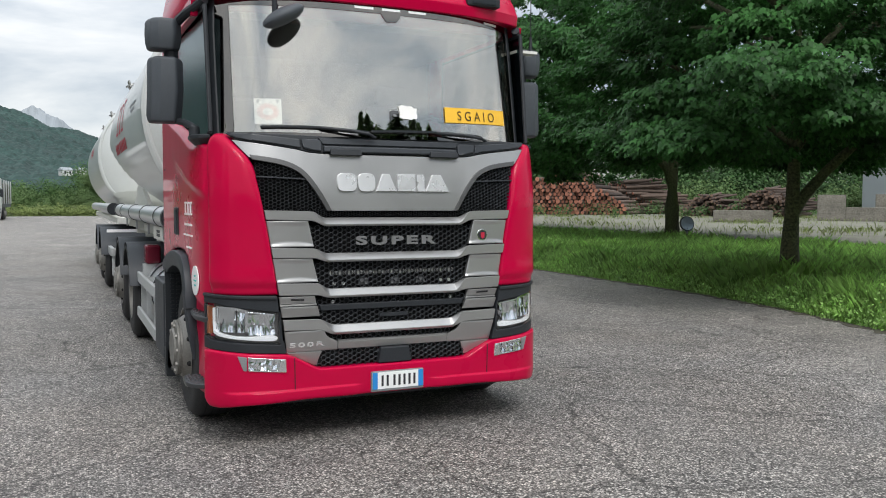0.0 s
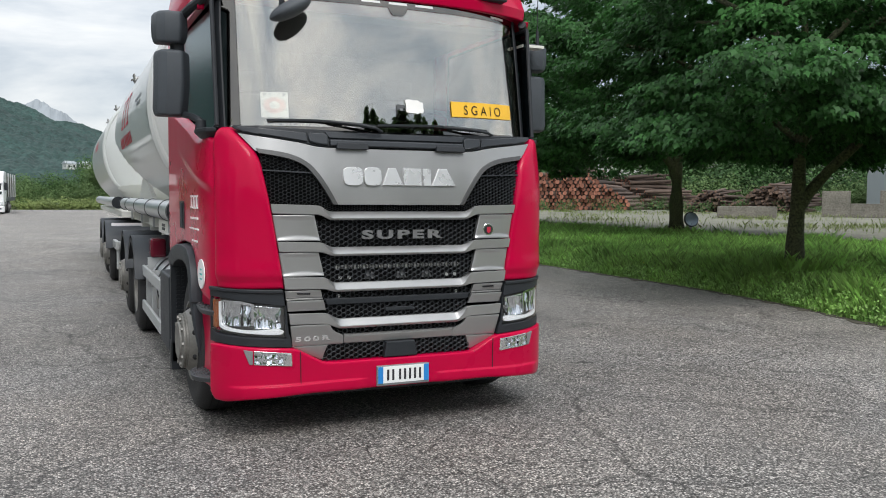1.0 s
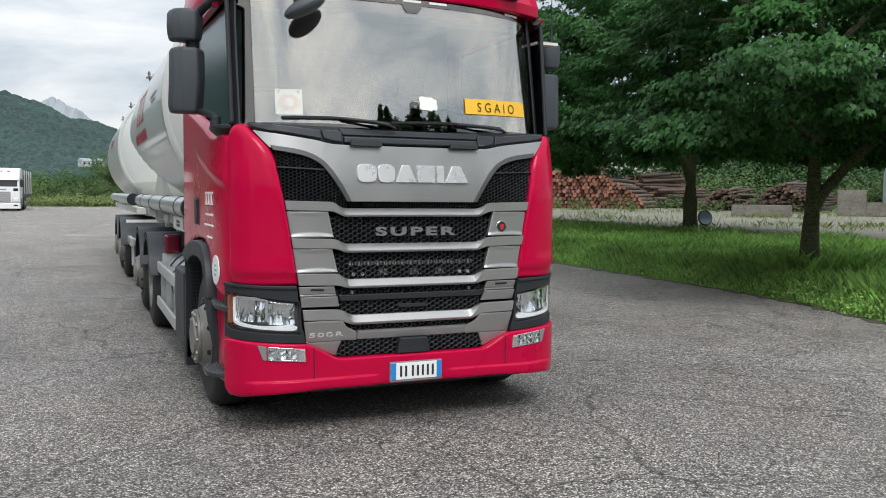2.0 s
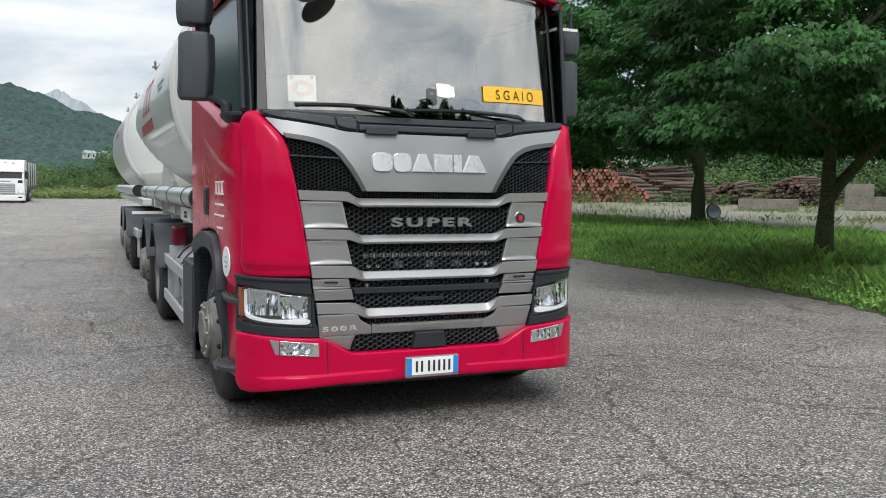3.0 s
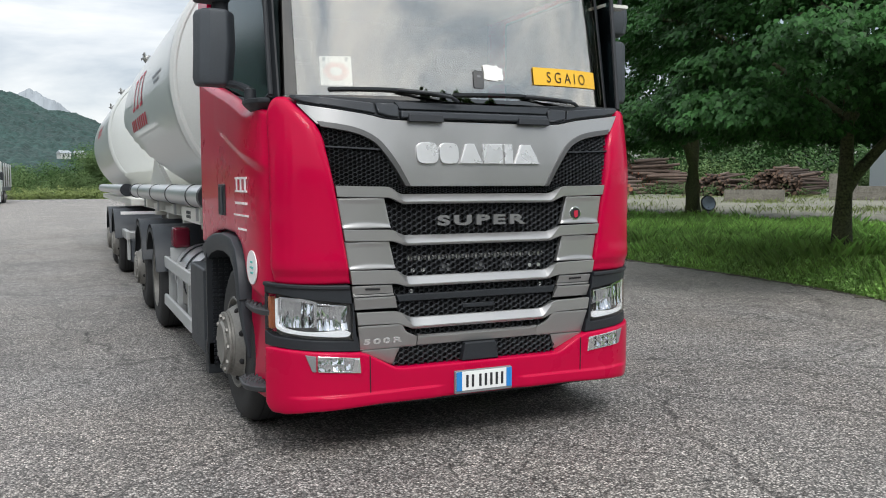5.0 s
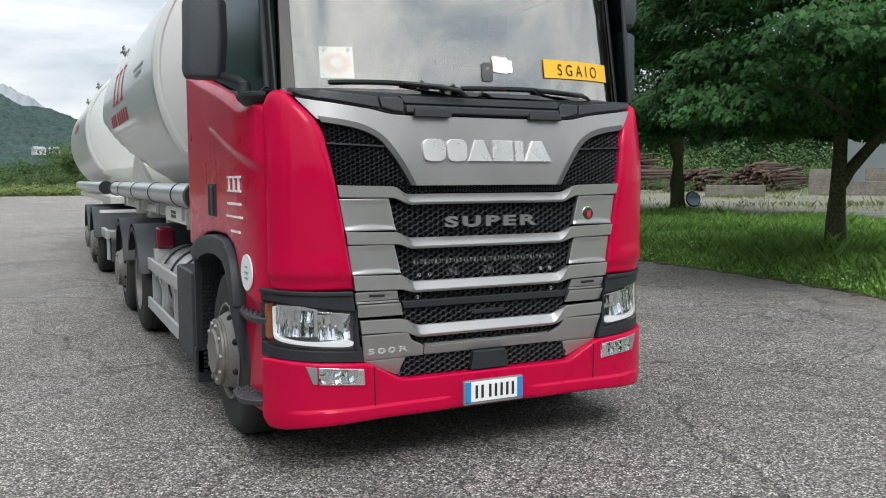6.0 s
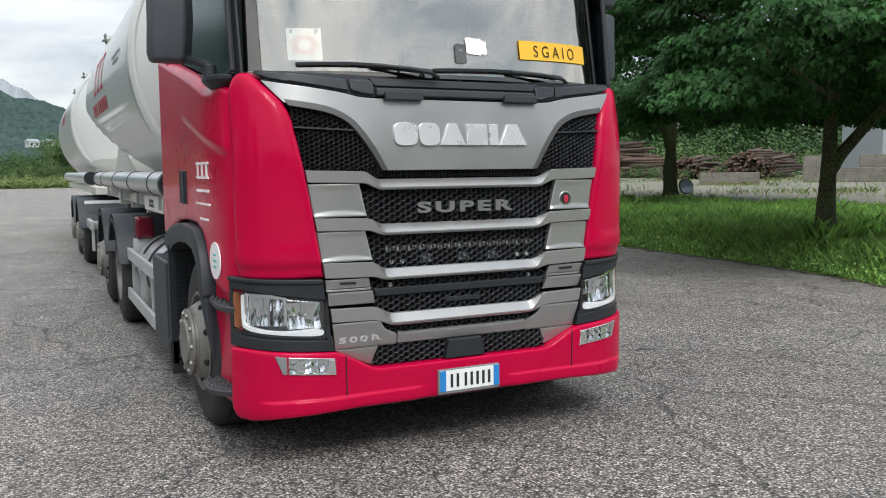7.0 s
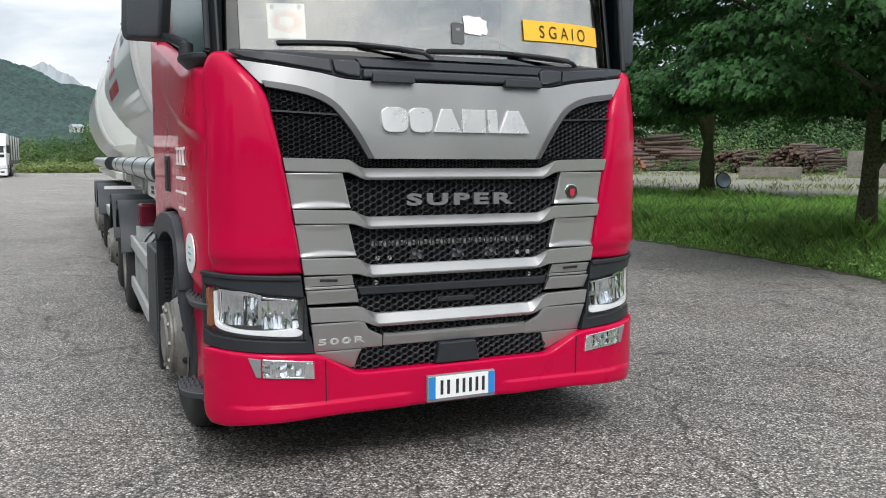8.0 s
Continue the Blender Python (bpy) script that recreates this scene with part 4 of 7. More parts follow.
# number plate, its characters as plain bars
pl = tagged(new("number_plate"), "white number plate with blue end bands")
pl.parent = LORRY
bm = bmesh.new()
box(bm, -0.176, 0.188, -0.052, -0.03, 0.296, 0.428)
part("holder", bm, "fogblank", pl, "", 0.006)
bm = bmesh.new()
box(bm, -0.170, 0.182, -0.056, -0.05, 0.314, 0.422)
part("plate", bm, "plate", pl)
for x0, x1 in ((-0.170, -0.136), (0.148, 0.182)):
    bm = bmesh.new()
    box(bm, x0, x1, -0.059, -0.055, 0.314, 0.422)
    part("band", bm, "blue", pl, "blue band")
for i in range(7):
    bm = bmesh.new()
    x = -0.112 + i * 0.035 + (0.012 if i > 1 else 0)
    box(bm, x + 0.003, x + 0.017, -0.059, -0.055, 0.332, 0.402)
    part("character_bar", bm, "ink", pl)

# six plain silver blocks for the maker's name, and the two words
for i, (x0, x1, sk) in enumerate(((-0.387, -0.258, 0), (-0.250, -0.134, 0), (-0.128, 0.012, 0.046), (0.020, 0.142, 0.0), (0.156, 0.208, 0.0), (0.216, 0.382, 0.054))):
    if i < 2:
        cx, hw = (x0 + x1) / 2, (x1 - x0) / 2
        ring = [(cx + hw * math.copysign(abs(math.cos(t)) ** 0.6, math.cos(t)), 1.643 + 0.058 * math.copysign(abs(math.sin(t)) ** 0.6, math.sin(t))) for t in (2 * math.pi * k / 20 for k in range(20))]
    else:
        ring = [(x0, 1.588), (x1, 1.588), (x1 - sk, 1.698), (x0 + sk, 1.698)]
    bm = prism(bmesh.new(), ring, -0.026, -0.004)
    for v in bm.verts:
        v.co.y += lean(v.co.z)
    part("emblem_block", bm, "letters", LORRY, "plain silver block of the maker's lettering", 0.002)
word("grille_word", "SUPER", 0.074, pose(0.008, -0.008, 1.248, 90), 0.008, "dullsilver", LORRY, 0.56, "dull silver raised word", 1.3, 0.0034)
mark = wrap(-0.585, 0.611, 0.019 - 0.24 * 0.102)
word("model_mark", "500R", 0.041, pose(mark.x, mark.y, mark.z, 103.5, 0, -1.3), 0.004, "letters", LORRY, 0.222, "silver model mark", 1.3, 0.0010)
# round badge
x, y = plan(0.64)[:2]
bm = cyl(bmesh.new(), (0.638, -0.008, 1.298), (0.638, 0.02, 1.298), 0.041, 0.041, 28)
badge = part("badge", bm, "chrome", LORRY, "small round badge with chrome ring", 0.004)
bm = cyl(bmesh.new(), (0.638, -0.012, 1.298), (0.638, 0, 1.298), 0.031, 0.031, 24)
part("badge_field", bm, "ink", badge)
bm = prism(bmesh.new(), [(0.625, 1.285), (0.638, 1.272), (0.651, 1.285), (0.651, 1.315), (0.625, 1.315)], -0.016, -0.005)
part("badge_shape", bm, "redtext", badge)

# cowl under the windscreen
COWL = [(0, 1.822), (0.37, 1.822), (0.535, 1.826), (0.66, 1.85), (0.9, 1.882), (0.985, 1.893), (1.04, 1.918), (1.065, 1.934), (1.055, 1.946), (0.9, 1.94), (0, 1.925)]
cowl = part("cowl", shell(both(COWL), 0.0, 0.12), "black", LORRY, "black plastic wiper cowl", 0.008)
sides("cowl_wing", [(0.60, 1.852), (0.90, 1.892), (0.985, 1.904), (1.03, 1.922), (1.02, 1.938), (0.9, 1.932), (0.61, 1.908)], 0.014, 0.04, "cowl", cowl, "", 0.008)
sides("cowl_corner", [(0.47, 1.836), (0.53, 1.838), (0.592, 1.854), (0.60, 1.908), (0.50, 1.912), (0.47, 1.90)], 0.020, 0.05, "cowl", cowl, "", 0.010)
part("cowl_plate", shell([(-0.462, 1.880), (0.462, 1.880), (0.49, 1.920), (-0.49, 1.920)], 0.012, 0.05), "cowl", cowl, "", 0.008)
part("cowl_step", shell([(-0.462, 1.830), (0.462, 1.830), (0.462, 1.872), (-0.462, 1.872)], 0.030, 0.06), "cowl", cowl, "", 0.010)
for u in (-0.32, 0.36):
    part("cowl_handle", shell([(u - 0.105, 1.812), (u + 0.105, 1.812), (u + 0.10, 1.852), (u - 0.10, 1.852)], 0.046, 0.04), "black", cowl, "", 0.008)


# windscreen and its frame
def screen(x, z, o=0.0):
    return Vector((x, 0.055 + 0.19 * (z - 1.93) + 0.19 * abs(x) ** 3 + 0.35 * max(0.0, abs(x) - 0.8) ** 2 + o, z))


def grid(f, x0, x1, z0, z1, nx, nz, thick):
    V, F = [], []
    for k in (0, thick):
        for i in range(nx + 1):
            for j in range(nz + 1):
                V.append(f(x0 + (x1 - x0) * i / nx, z0 + (z1 - z0) * j / nz, k))
    n = (nx + 1) * (nz + 1)
    for i in range(nx):
        for j in range(nz):
            a = i * (nz + 1) + j
            F += [(a, a + nz + 1, a + nz + 2, a + 1), (n + a, n + a + 1, n + a + nz + 2, n + a + nz + 1)]
    for i in range(nx):
        for j in (0, nz):
            a = i * (nz + 1) + j
            F.append((a, n + a, n + a + nz + 1, a + nz + 1) if j == 0 else (a, a + nz + 1, n + a + nz + 1, n + a))
    for j in range(nz):
        for i in (0, nx):
            a = i * (nz + 1) + j
            F.append((a, a + 1, n + a + 1, n + a) if i == 0 else (a, n + a, n + a + 1, a + 1))
    return V, F


V, F = grid(screen, -1.06, 1.06, 1.93, 2.835, 48, 8, 0.006)
ws = raw("windscreen", V, F, "glass", LORRY, True)
ws["label"] = "large curved windscreen mirroring a cloudy sky"
ws.visible_shadow = False
# dark printed border of the windscreen
for x0, x1, z0, z1 in ((-1.06, -0.978, 1.955, 2.765), (1.02, 1.06, 1.955, 2.765), (-1.06, 1.06, 2.765, 2.835), (-1.045, 1.045, 1.93, 1.952)):
    V, F = grid(lambda x, z, k: screen(x, z, -0.004 + k), x0, x1, z0, z1, 24 if x1 - x0 > 1 else 3, 6, 0.003)
    raw("screen_border", V, F, "frit", ws, True)["label"] = "dark printed border"
for x in (-0.13, 0.06, 0.25, 0.87):
    V, F = grid(lambda x, z, k: screen(x, z, -0.006 + k), x - 0.065, x + 0.065, 2.786, 2.802, 4, 1, 0.0015)
    raw("screen_label", V, F, "plate", ws, True)["label"] = "thin white label strip"
V = [screen(x, z, o) for o in (-0.0055, -0.004) for x, z in ((-0.02, 2.785), (0.13, 2.785), (0.12, 2.745), (0.095, 2.715), (0.02, 2.712), (-0.005, 2.745))]
raw("screen_sensor", V, [tuple(range(6)), tuple(range(11, 5, -1))] + [(i, i + 6, (i + 1) % 6 + 6, (i + 1) % 6) for i in range(6)], "frit", ws)["label"] = "dark sensor cover"
for s in (1, -1):
    bm = bmesh.new()
    pts = [(1.055, 1.93), (1.058, 2.3), (1.058, 2.6), (1.05, 2.85)]
    for (xa, za), (xb, zb) in zip(pts, pts[1:]):
        a, b = screen(xa, za), screen(xb, zb)
        for p, q in ((a, b),):
            vs = []
            for c in (p, q):
                vs.append([bm.verts.new((s * (c.x + dx), c.y + dy, c.z)) for dx, dy in ((-0.004, -0.006), (0.012, -0.004), (0.028, 0.010), (0.042, 0.03), (0.050, 0.05), (0.01, 0.05))])
            for i in range(6):
                j = (i + 1) % 6
                bm.faces.new((vs[0][i], vs[0][j], vs[1][j], vs[1][i]))
            bm.faces.new(vs[0][::-1])
            bm.faces.new(vs[1])
    bmesh.ops.remove_doubles(bm, verts=bm.verts, dist=0.001)
    part("pillar", bm, "black", LORRY, "black windscreen pillar", 0.01)

# roof front and roof
bm = bmesh.new()
rings = []
for z, back, w in ((2.812, 0.0, 1.125), (2.885, -0.01, 1.13), (2.95, 0.03, 1.13), (3.2, 0.22, 1.08), (3.5, 0.55, 1.0), (3.62, 0.85, 0.95)):
    ring = []
    for i in range(25):
        x = -w + 2 * w * i / 24
        ring.append(bm.verts.new((x, 0.20 + back + 0.17 * abs(x / 1.05) ** 3, z)))
    ring += [bm.verts.new((w + 0.06, 0.55 + back * 0.5, z)), bm.verts.new((w + 0.07, 2.16, z)), bm.verts.new((-w - 0.07, 2.16, z)), bm.verts.new((-w - 0.06, 0.55 + back * 0.5, z))]
    rings.append(ring)
for a, b in zip(rings, rings[1:]):
    for i in range(len(a)):
        j = (i + 1) % len(a)
        bm.faces.new((a[i], a[j], b[j], b[i]))
bm.faces.new(rings[0][::-1])
bm.faces.new(rings[-1])
roof = part("roof", bm, "red", LORRY, "red cab roof", 0.01)
for s in (1, -1):
    bm = bmesh.new()
    box(bm, s * 0.76 - 0.13, s * 0.76 + 0.13, 0.22, 0.34, 2.888, 2.952)
    ml = part("roof_lamp", bm, "black", roof, "black-framed roof marker lamp", 0.012)
    bm = bmesh.new()
    box(bm, s * 0.76 - 0.09, s * 0.76 + 0.09, 0.214, 0.3, 2.905, 2.938)
    part("roof_lens", bm, "pane", ml)

# cab sides: door, window, rear panel
DOOR = [(1.195, 0.92, 1.845), (1.24, 0.87, 1.872), (1.31, 0.855, 1.893), (1.40, 0.87, 1.897), (1.462, 0.885, 1.90), (1.572, 0.93, 1.915), (1.632, 1.03, 1.93), (1.68, 1.09, 1.943), (1.735, 1.132, 1.957), (1.915, 1.18, 1.997), (2.21, 1.185, 2.06), (2.51, 1.165, 2.12), (2.76, 1.12, 2.17), (2.96, 1.07, 2.215), (3.17, 1.05, 2.26)]


def door_relief(u, z):
    """A crease that falls towards the front, the skin standing proud above it."""
    line = 1.82 - 0.233 * (2.4 - u)
    fade = min(1.0, max(0.0, (2.55 - u) / 0.5)) * min(1.0, max(0.0, (u - 1.20) / 0.06))
    k = min(1.0, max(0.0, (z - line + 0.02) / 0.05))
    return fade * 0.015 * k * k * (3 - 2 * k) * math.exp(-max(0.0, z - line) / 0.16) - 0.012 * math.exp(-((u - 1.2) / 0.05) ** 2) - 0.035 * max(0.0, 1 - (float(np.interp(u, [p[0] for p in DOOR], [p[2] for p in DOOR])) - z) / 0.06) ** 1.6 * min(1.0, max(0.0, (u - 1.3) / 0.2))


for s in (1, -1):
    def side_plate(name, outline, depth_at, label, bevel):
        bm = bmesh.new()
        a = [bm.verts.new((s * depth_at(y), y, z)) for y, z in outline]
        b = [bm.verts.new((v.co.x - s * 0.05, v.co.y, v.co.z)) for v in a]
        bm.faces.new(a)
        bm.faces.new(b[::-1])
        for i in range(len(a)):
            j = (i + 1) % len(a)
            bm.faces.new((a[j], a[i], b[i], b[j]))
        return part(name, bm, "red", LORRY, label, bevel)

    if s > 0:
        pillow("door", DOOR, 0.003, 0.03, 0.012, "red", LORRY, "red cab door with side window", "u", 150, 64, 0.03, door_relief)
    door = [o for o in LORRY.children if o.name.startswith("door") and o.name.split(".")[0] == "door"][0 if s > 0 else 1]
    side_plate("step_panel", [(0.62, 1.035), (0.60, 0.93), (0.62, 0.80), (0.61, 0.56), (0.60, 0.28), (0.24, 0.28), (0.24, 0.61), (0.24, 0.96), (0.30, 1.0)], lambda y: 1.13 if y < 0.31 else 1.165, "red panel round the steps", 0.006)
    # side window and its frame
    bm = bmesh.new()
    wn_o = [(0.25, 1.95), (0.40, 1.915), (1.78, 2.10), (1.78, 2.74), (0.36, 2.74)]
    side_x = lambda y: 1.118 + 0.034 * min(1.0, max(0.0, (y - 0.24) / 0.4))
    for x, mm in ((1.150, "sideglass"),):
        bm.faces.new([bm.verts.new((s * side_x(y), y, z)) for y, z in wn_o])
        r = bmesh.ops.extrude_face_region(bm, geom=bm.faces[:])
        for v in r["geom"]:
            if isinstance(v, bmesh.types.BMVert):
                v.co.x -= s * 0.006
    sg = part("side_window", bm, "sideglass", door, "dark tinted side window")
    sg.visible_shadow = False
    bm = bmesh.new()
    for (ya, za), (yb, zb) in zip(wn_o, wn_o[1:] + wn_o[:1]):
        cyl(bm, (s * side_x(ya), ya, za), (s * side_x(yb), yb, zb), 0.014, 0.014, 8)
    part("window_frame", bm, "black", door)
    bm = bmesh.new()
    v = [(1.78, 2.09), (2.17, 2.165), (2.17, 2.82), (0.45, 2.82), (0.5, 2.7), (1.78, 2.72)]
    a = [bm.verts.new((s * 1.195, y, z)) for y, z in v]
    b = [bm.verts.new((s * 1.15, y, z)) for y, z in v]
    bm.faces.new(a)
    bm.faces.new(b[::-1])
    for i in range(6):
        j = (i + 1) % 6
        bm.faces.new((a[j], a[i], b[i], b[j]))
    part("rear_quarter", bm, "red", LORRY, "", 0.006)
    # door handle recess
    bm = bmesh.new()
    box(bm, s * 1.19 - 0.018, s * 1.19 + 0.018, 1.17, 1.42, 1.275, 1.475)
    hd = part("door_handle", bm, "black", door, "black recessed door handle", 0.006)
    bm = bmesh.new()
    box(bm, s * 1.207 - 0.004, s * 1.207 + 0.004, 1.25, 1.385, 1.285, 1.455)
    part("handle_recess", bm, "dark", hd)
    bm = bmesh.new()
    box(bm, s * 1.213 - 0.006, s * 1.213 + 0.006, 1.235, 1.275, 1.28, 1.46)
    part("handle_grip", bm, "plastic", hd, "", 0.005)
    # wheel arch trim
    bm = bmesh.new()
    prof = [(1.93, 1.05), (1.72, 1.115), (1.45, 1.155), (1.16, 1.172), (0.86, 1.16), (0.735, 1.10), (0.665, 1.0), (0.63, 0.86), (0.61, 0.66), (0.606, 0.54), (0.606, 0.47)]
    inn = [(1.88, 0.93), (1.66, 1.0), (1.42, 1.04), (1.17, 1.05), (0.96, 1.03), (0.85, 0.97), (0.78, 0.88), (0.735, 0.76), (0.69, 0.62), (0.655, 0.53), (0.632, 0.465)]
    quads = []
    for (yo, zo), (yi, zi) in zip(prof, inn):
        t = 0.05 * max(0.0, min(1.0, (0.80 - zo) / 0.33)) if yo < 0.7 else 0.0
        quads.append([bm.verts.new((s * x, y, z)) for x, y, z in ((1.165, yo, zo), (1.235 - t, yo, zo - 0.005), (1.245 - t, (yo * 0.7 + yi * 0.3), (zo * 0.7 + zi * 0.3)), (1.225 - t, yi, zi), (1.02, yi, zi), (1.02, yo, zo))])
    for a, b in zip(quads, quads[1:]):
        for i in range(6):
            j = (i + 1) % 6
            bm.faces.new((a[i], a[j], b[j], b[i]))
    bm.faces.new(quads[0][::-1])
    bm.faces.new(quads[-1])
    arch_ob = part("wheel_arch", bm, "guard", LORRY, "dark grey plastic wheel arch trim", 0.006)
    bm = bmesh.new()
    box(bm, min(s * 1.19, s * 1.236), max(s * 1.19, s * 1.236), 0.615, 0.745, 0.806, 0.812)
    part("arch_joint", bm, "dark", arch_ob)
    # steps
    for z, y0, y1, xo in ((0.80, 0.22, 0.66, 1.215), (0.375, 0.25, 0.60, 1.27)):
        bm = bmesh.new()
        n = 8
        a = [(1.0, y0), (1.15, y0)] + [(1.155 + (xo - 1.155) * math.sin(math.pi * 0.5 * k / n) , y0 + (y1 - y0) * (k / n) ** 1.5 * 0.45) for k in range(1, n + 1)] + [(xo - 0.01, y1 - 0.04), (1.15, y1), (1.0, y1)]
        top = [bm.verts.new((s * x, y, z)) for x, y in a]
        bot = [bm.verts.new((s * (1.0 + (x - 1.0) * 0.97), y + 0.008, z - 0.034)) for x, y in a]
        bm.faces.new(top)
        bm.faces.new(bot[::-1])
        for i in range(len(a)):
            j = (i + 1) % len(a)
            bm.faces.new((top[j], top[i], bot[i], bot[j]))
        st = part("step", bm, "tread", LORRY, "dark ribbed plastic step", 0.008)
        bm = bmesh.new()
        for i in range(9):
            for j in range(4):
                yy = y0 + 0.04 + (y1 - y0 - 0.08) * i / 8
                xx = 1.09 + (xo - 1.11) * (j + 0.5 * (i % 2)) / 3.6
                if xx < 1.14 or yy > y0 + (y1 - y0) * 0.4 * ((xx - 1.14) / (xo - 1.14)) + 0.02:
                    cyl(bm, (s * xx, yy, z - 0.002), (s * xx, yy, z + 0.012), 0.014, 0.009, 6)
        tagged(part("step_stud", bm, "tread", st), kind="stuff")
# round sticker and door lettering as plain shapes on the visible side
bm = bmesh.new()
bmesh.ops.create_cone(bm, cap_ends=True, segments=32, radius1=0.095, radius2=0.095, depth=0.006, matrix=pose(-1.194, 0.445, 1.012, 0, 90, 4.4))
st = part("round_sticker", bm, "whitetext", LORRY, "round white sticker with teal print")
for dz, w in ((0.03, 0.022), (0.0, 0.035), (-0.03, 0.026)):
    bm = bmesh.new()
    box(bm, -1.2005, -1.195, 0.445 - w, 0.445 + w, 1.012 + dz - 0.005, 1.012 + dz + 0.005)
    part("print_bar", bm, "teal", st)
for y, w in ((0.79, 0.048), (0.67, 0.048), (0.55, 0.048)):
    for z0, z1, ww in ((1.503, 1.516, w), (1.44, 1.503, 0.014), (1.428, 1.44, w)):
        bm = bmesh.new()
        box(bm, -1.2075, -1.200, y - ww, y + ww, z0, z1)
        part("logo_bar", bm, "whitetext", LORRY)
for z, y0, y1, h in ((1.365, 0.50, 0.84, 0.014), (1.295, 0.48, 0.88, 0.011), (1.215, 0.54, 0.76, 0.012)):
    yy = y1
    rnd = random.Random(int(z * 1000))
    while yy > y0:
        w = rnd.uniform(0.012, 0.03)
        bm = bmesh.new()
        box(bm, -1.2075, -1.200, max(y0, yy - w), yy, z - h * 0.5, z + h * 0.5)
        part("text_bar", bm, "whitetext", LORRY)
        yy -= w + 0.018

# rear wall and floor of the cab, seats, dashboard, steering wheel
bm = bmesh.new()
box(bm, -1.15, 1.15, 2.10, 2.16, 0.9, 2.8)
part("rear_wall", bm, "cloth", LORRY)
bm = bmesh.new()
box(bm, -1.14, 1.14, 0.3, 2.1, 1.12, 1.2)
part("cab_floor", bm, "dash", LORRY)
bm = bmesh.new()
box(bm, -1.0, 1.0, 0.34, 0.70, 1.6, 1.93)
part("dashboard", bm, "dash", LORRY, "dark dashboard", 0.04)
bm = bmesh.new()
box(bm, -1.02, 1.02, 0.66, 2.1, 2.74, 2.79)
part("headliner", bm, "cloth", LORRY)
for x in (-0.62, 0.62):
    bm = bmesh.new()
    box(bm, x - 0.26, x + 0.26, 1.2, 1.7, 1.62, 1.76)
    box(bm, x - 0.25, x + 0.25, 1.62, 1.78, 1.7, 2.32)
    box(bm, x - 0.14, x + 0.14, 1.66, 1.76, 2.34, 2.5)
    part("seat", bm, "cloth", LORRY, "dark cloth seat", 0.03)
bm = bmesh.new()
pts = [Vector((0.62 + 0.22 * math.cos(t), 0.80 + 0.10 * math.sin(t), 1.98 + 0.19 * math.sin(t))) for t in [2 * math.pi * k / 20 for k in range(21)]]
tube(bm, pts, 0.016, 8)
cyl(bm, (0.62, 0.8, 1.98), (0.62, 0.66, 1.8), 0.04)
part("steering_wheel", bm, "black", LORRY)

# things behind the windscreen
sgn = tagged(new("yellow_sign"), "yellow sign with dark brown word on the windscreen")
sgn.parent = LORRY
V, F = grid(lambda x, z, k: screen(x, z + 0.02 * (x - 0.66), -0.006 - k), 0.402, 0.930, 2.060, 2.164, 12, 2, 0.003)
raw("sign_plate", V, F, "yellow", sgn, True)
word("sign_word", "SGAIO", 0.091, pose(0.660, 0, 2.078, 90), 0.001, "brownink", sgn, 0.322, "", 1.6, 0.0, lambda c: screen(c.x, c.z + 0.02 * (c.x - 0.66), -0.012))
stk = tagged(new("square_sticker"), "square white sticker with round faded red print")
stk.parent = LORRY
V, F = grid(lambda x, z, k: screen(x, z, 0.009 + k), -0.856, -0.695, 2.005, 2.165, 6, 2, 0.002)
raw("backing", V, F, "paper", stk, True)
for r0, r1, name in ((0.061, 0.066, "print_ring"), (0.031, 0.058, "print_field")):
    V, F = [], []
    for k in range(28):
        t = 2 * math.pi * k / 28
        for rr in (r0, r1):
            V.append(screen(-0.776 + rr * math.cos(t), 2.082 + rr * math.sin(t) * (0.8 + 0.3 * (k % 7 == 3) * (r0 == 0)), 0.0078))
    for k in range(28):
        a, b = 2 * k, 2 * ((k + 1) % 28)
        F.append((a, a + 1, b + 1, b))
    raw(name, V, F, "pink", stk)
NOTE = [(0.084, 2.150), (0.110, 2.156), (0.150, 2.150), (0.176, 2.154), (0.190, 2.140), (0.214, 2.136), (0.210, 2.108), (0.216, 2.086), (0.208, 2.066), (0.182, 2.070), (0.176, 2.060), (0.150, 2.064), (0.110, 2.066), (0.088, 2.072), (0.090, 2.11)]
k = len(NOTE)
V = [screen(x - 0.02, z, o) for o in (-0.006, -0.0045) for x, z in NOTE]
raw("white_note", V, [tuple(range(k)), tuple(range(2 * k - 1, k - 1, -1))] + [(i, i + k, (i + 1) % k + k, (i + 1) % k) for i in range(k)], "paper", LORRY)["label"] = "torn white paper note"
for x in (-0.832, -0.718):
    a, b = screen(x, 2.148, 0.0065), screen(x, 2.148, 0.0085)
    part("sucker", cyl(bmesh.new(), a, b, 0.012, 0.012, 16), "rail", stk, "clear suction cup")
DEVICE = [(0.0, 2.022), (0.006, 2.016), (0.058, 2.014), (0.066, 2.020), (0.064, 2.106), (0.056, 2.116), (0.010, 2.118), (0.002, 2.110)]
k = len(DEVICE)
V = [screen(x, z, o) for o in (-0.0055, -0.004) for x, z in DEVICE]
raw("toll_box", V, [tuple(range(k)), tuple(range(2 * k - 1, k - 1, -1))] + [(i, i + k, (i + 1) % k + k, (i + 1) % k) for i in range(k)], "frit", LORRY)["label"] = "dark toll box behind the windscreen"
V, F = grid(lambda x, z, k: screen(x, z, -0.0065 + k), 0.024, 0.046, 2.078, 2.092, 2, 1, 0.0008)
raw("toll_box_label", V, F, "fogblank", LORRY)

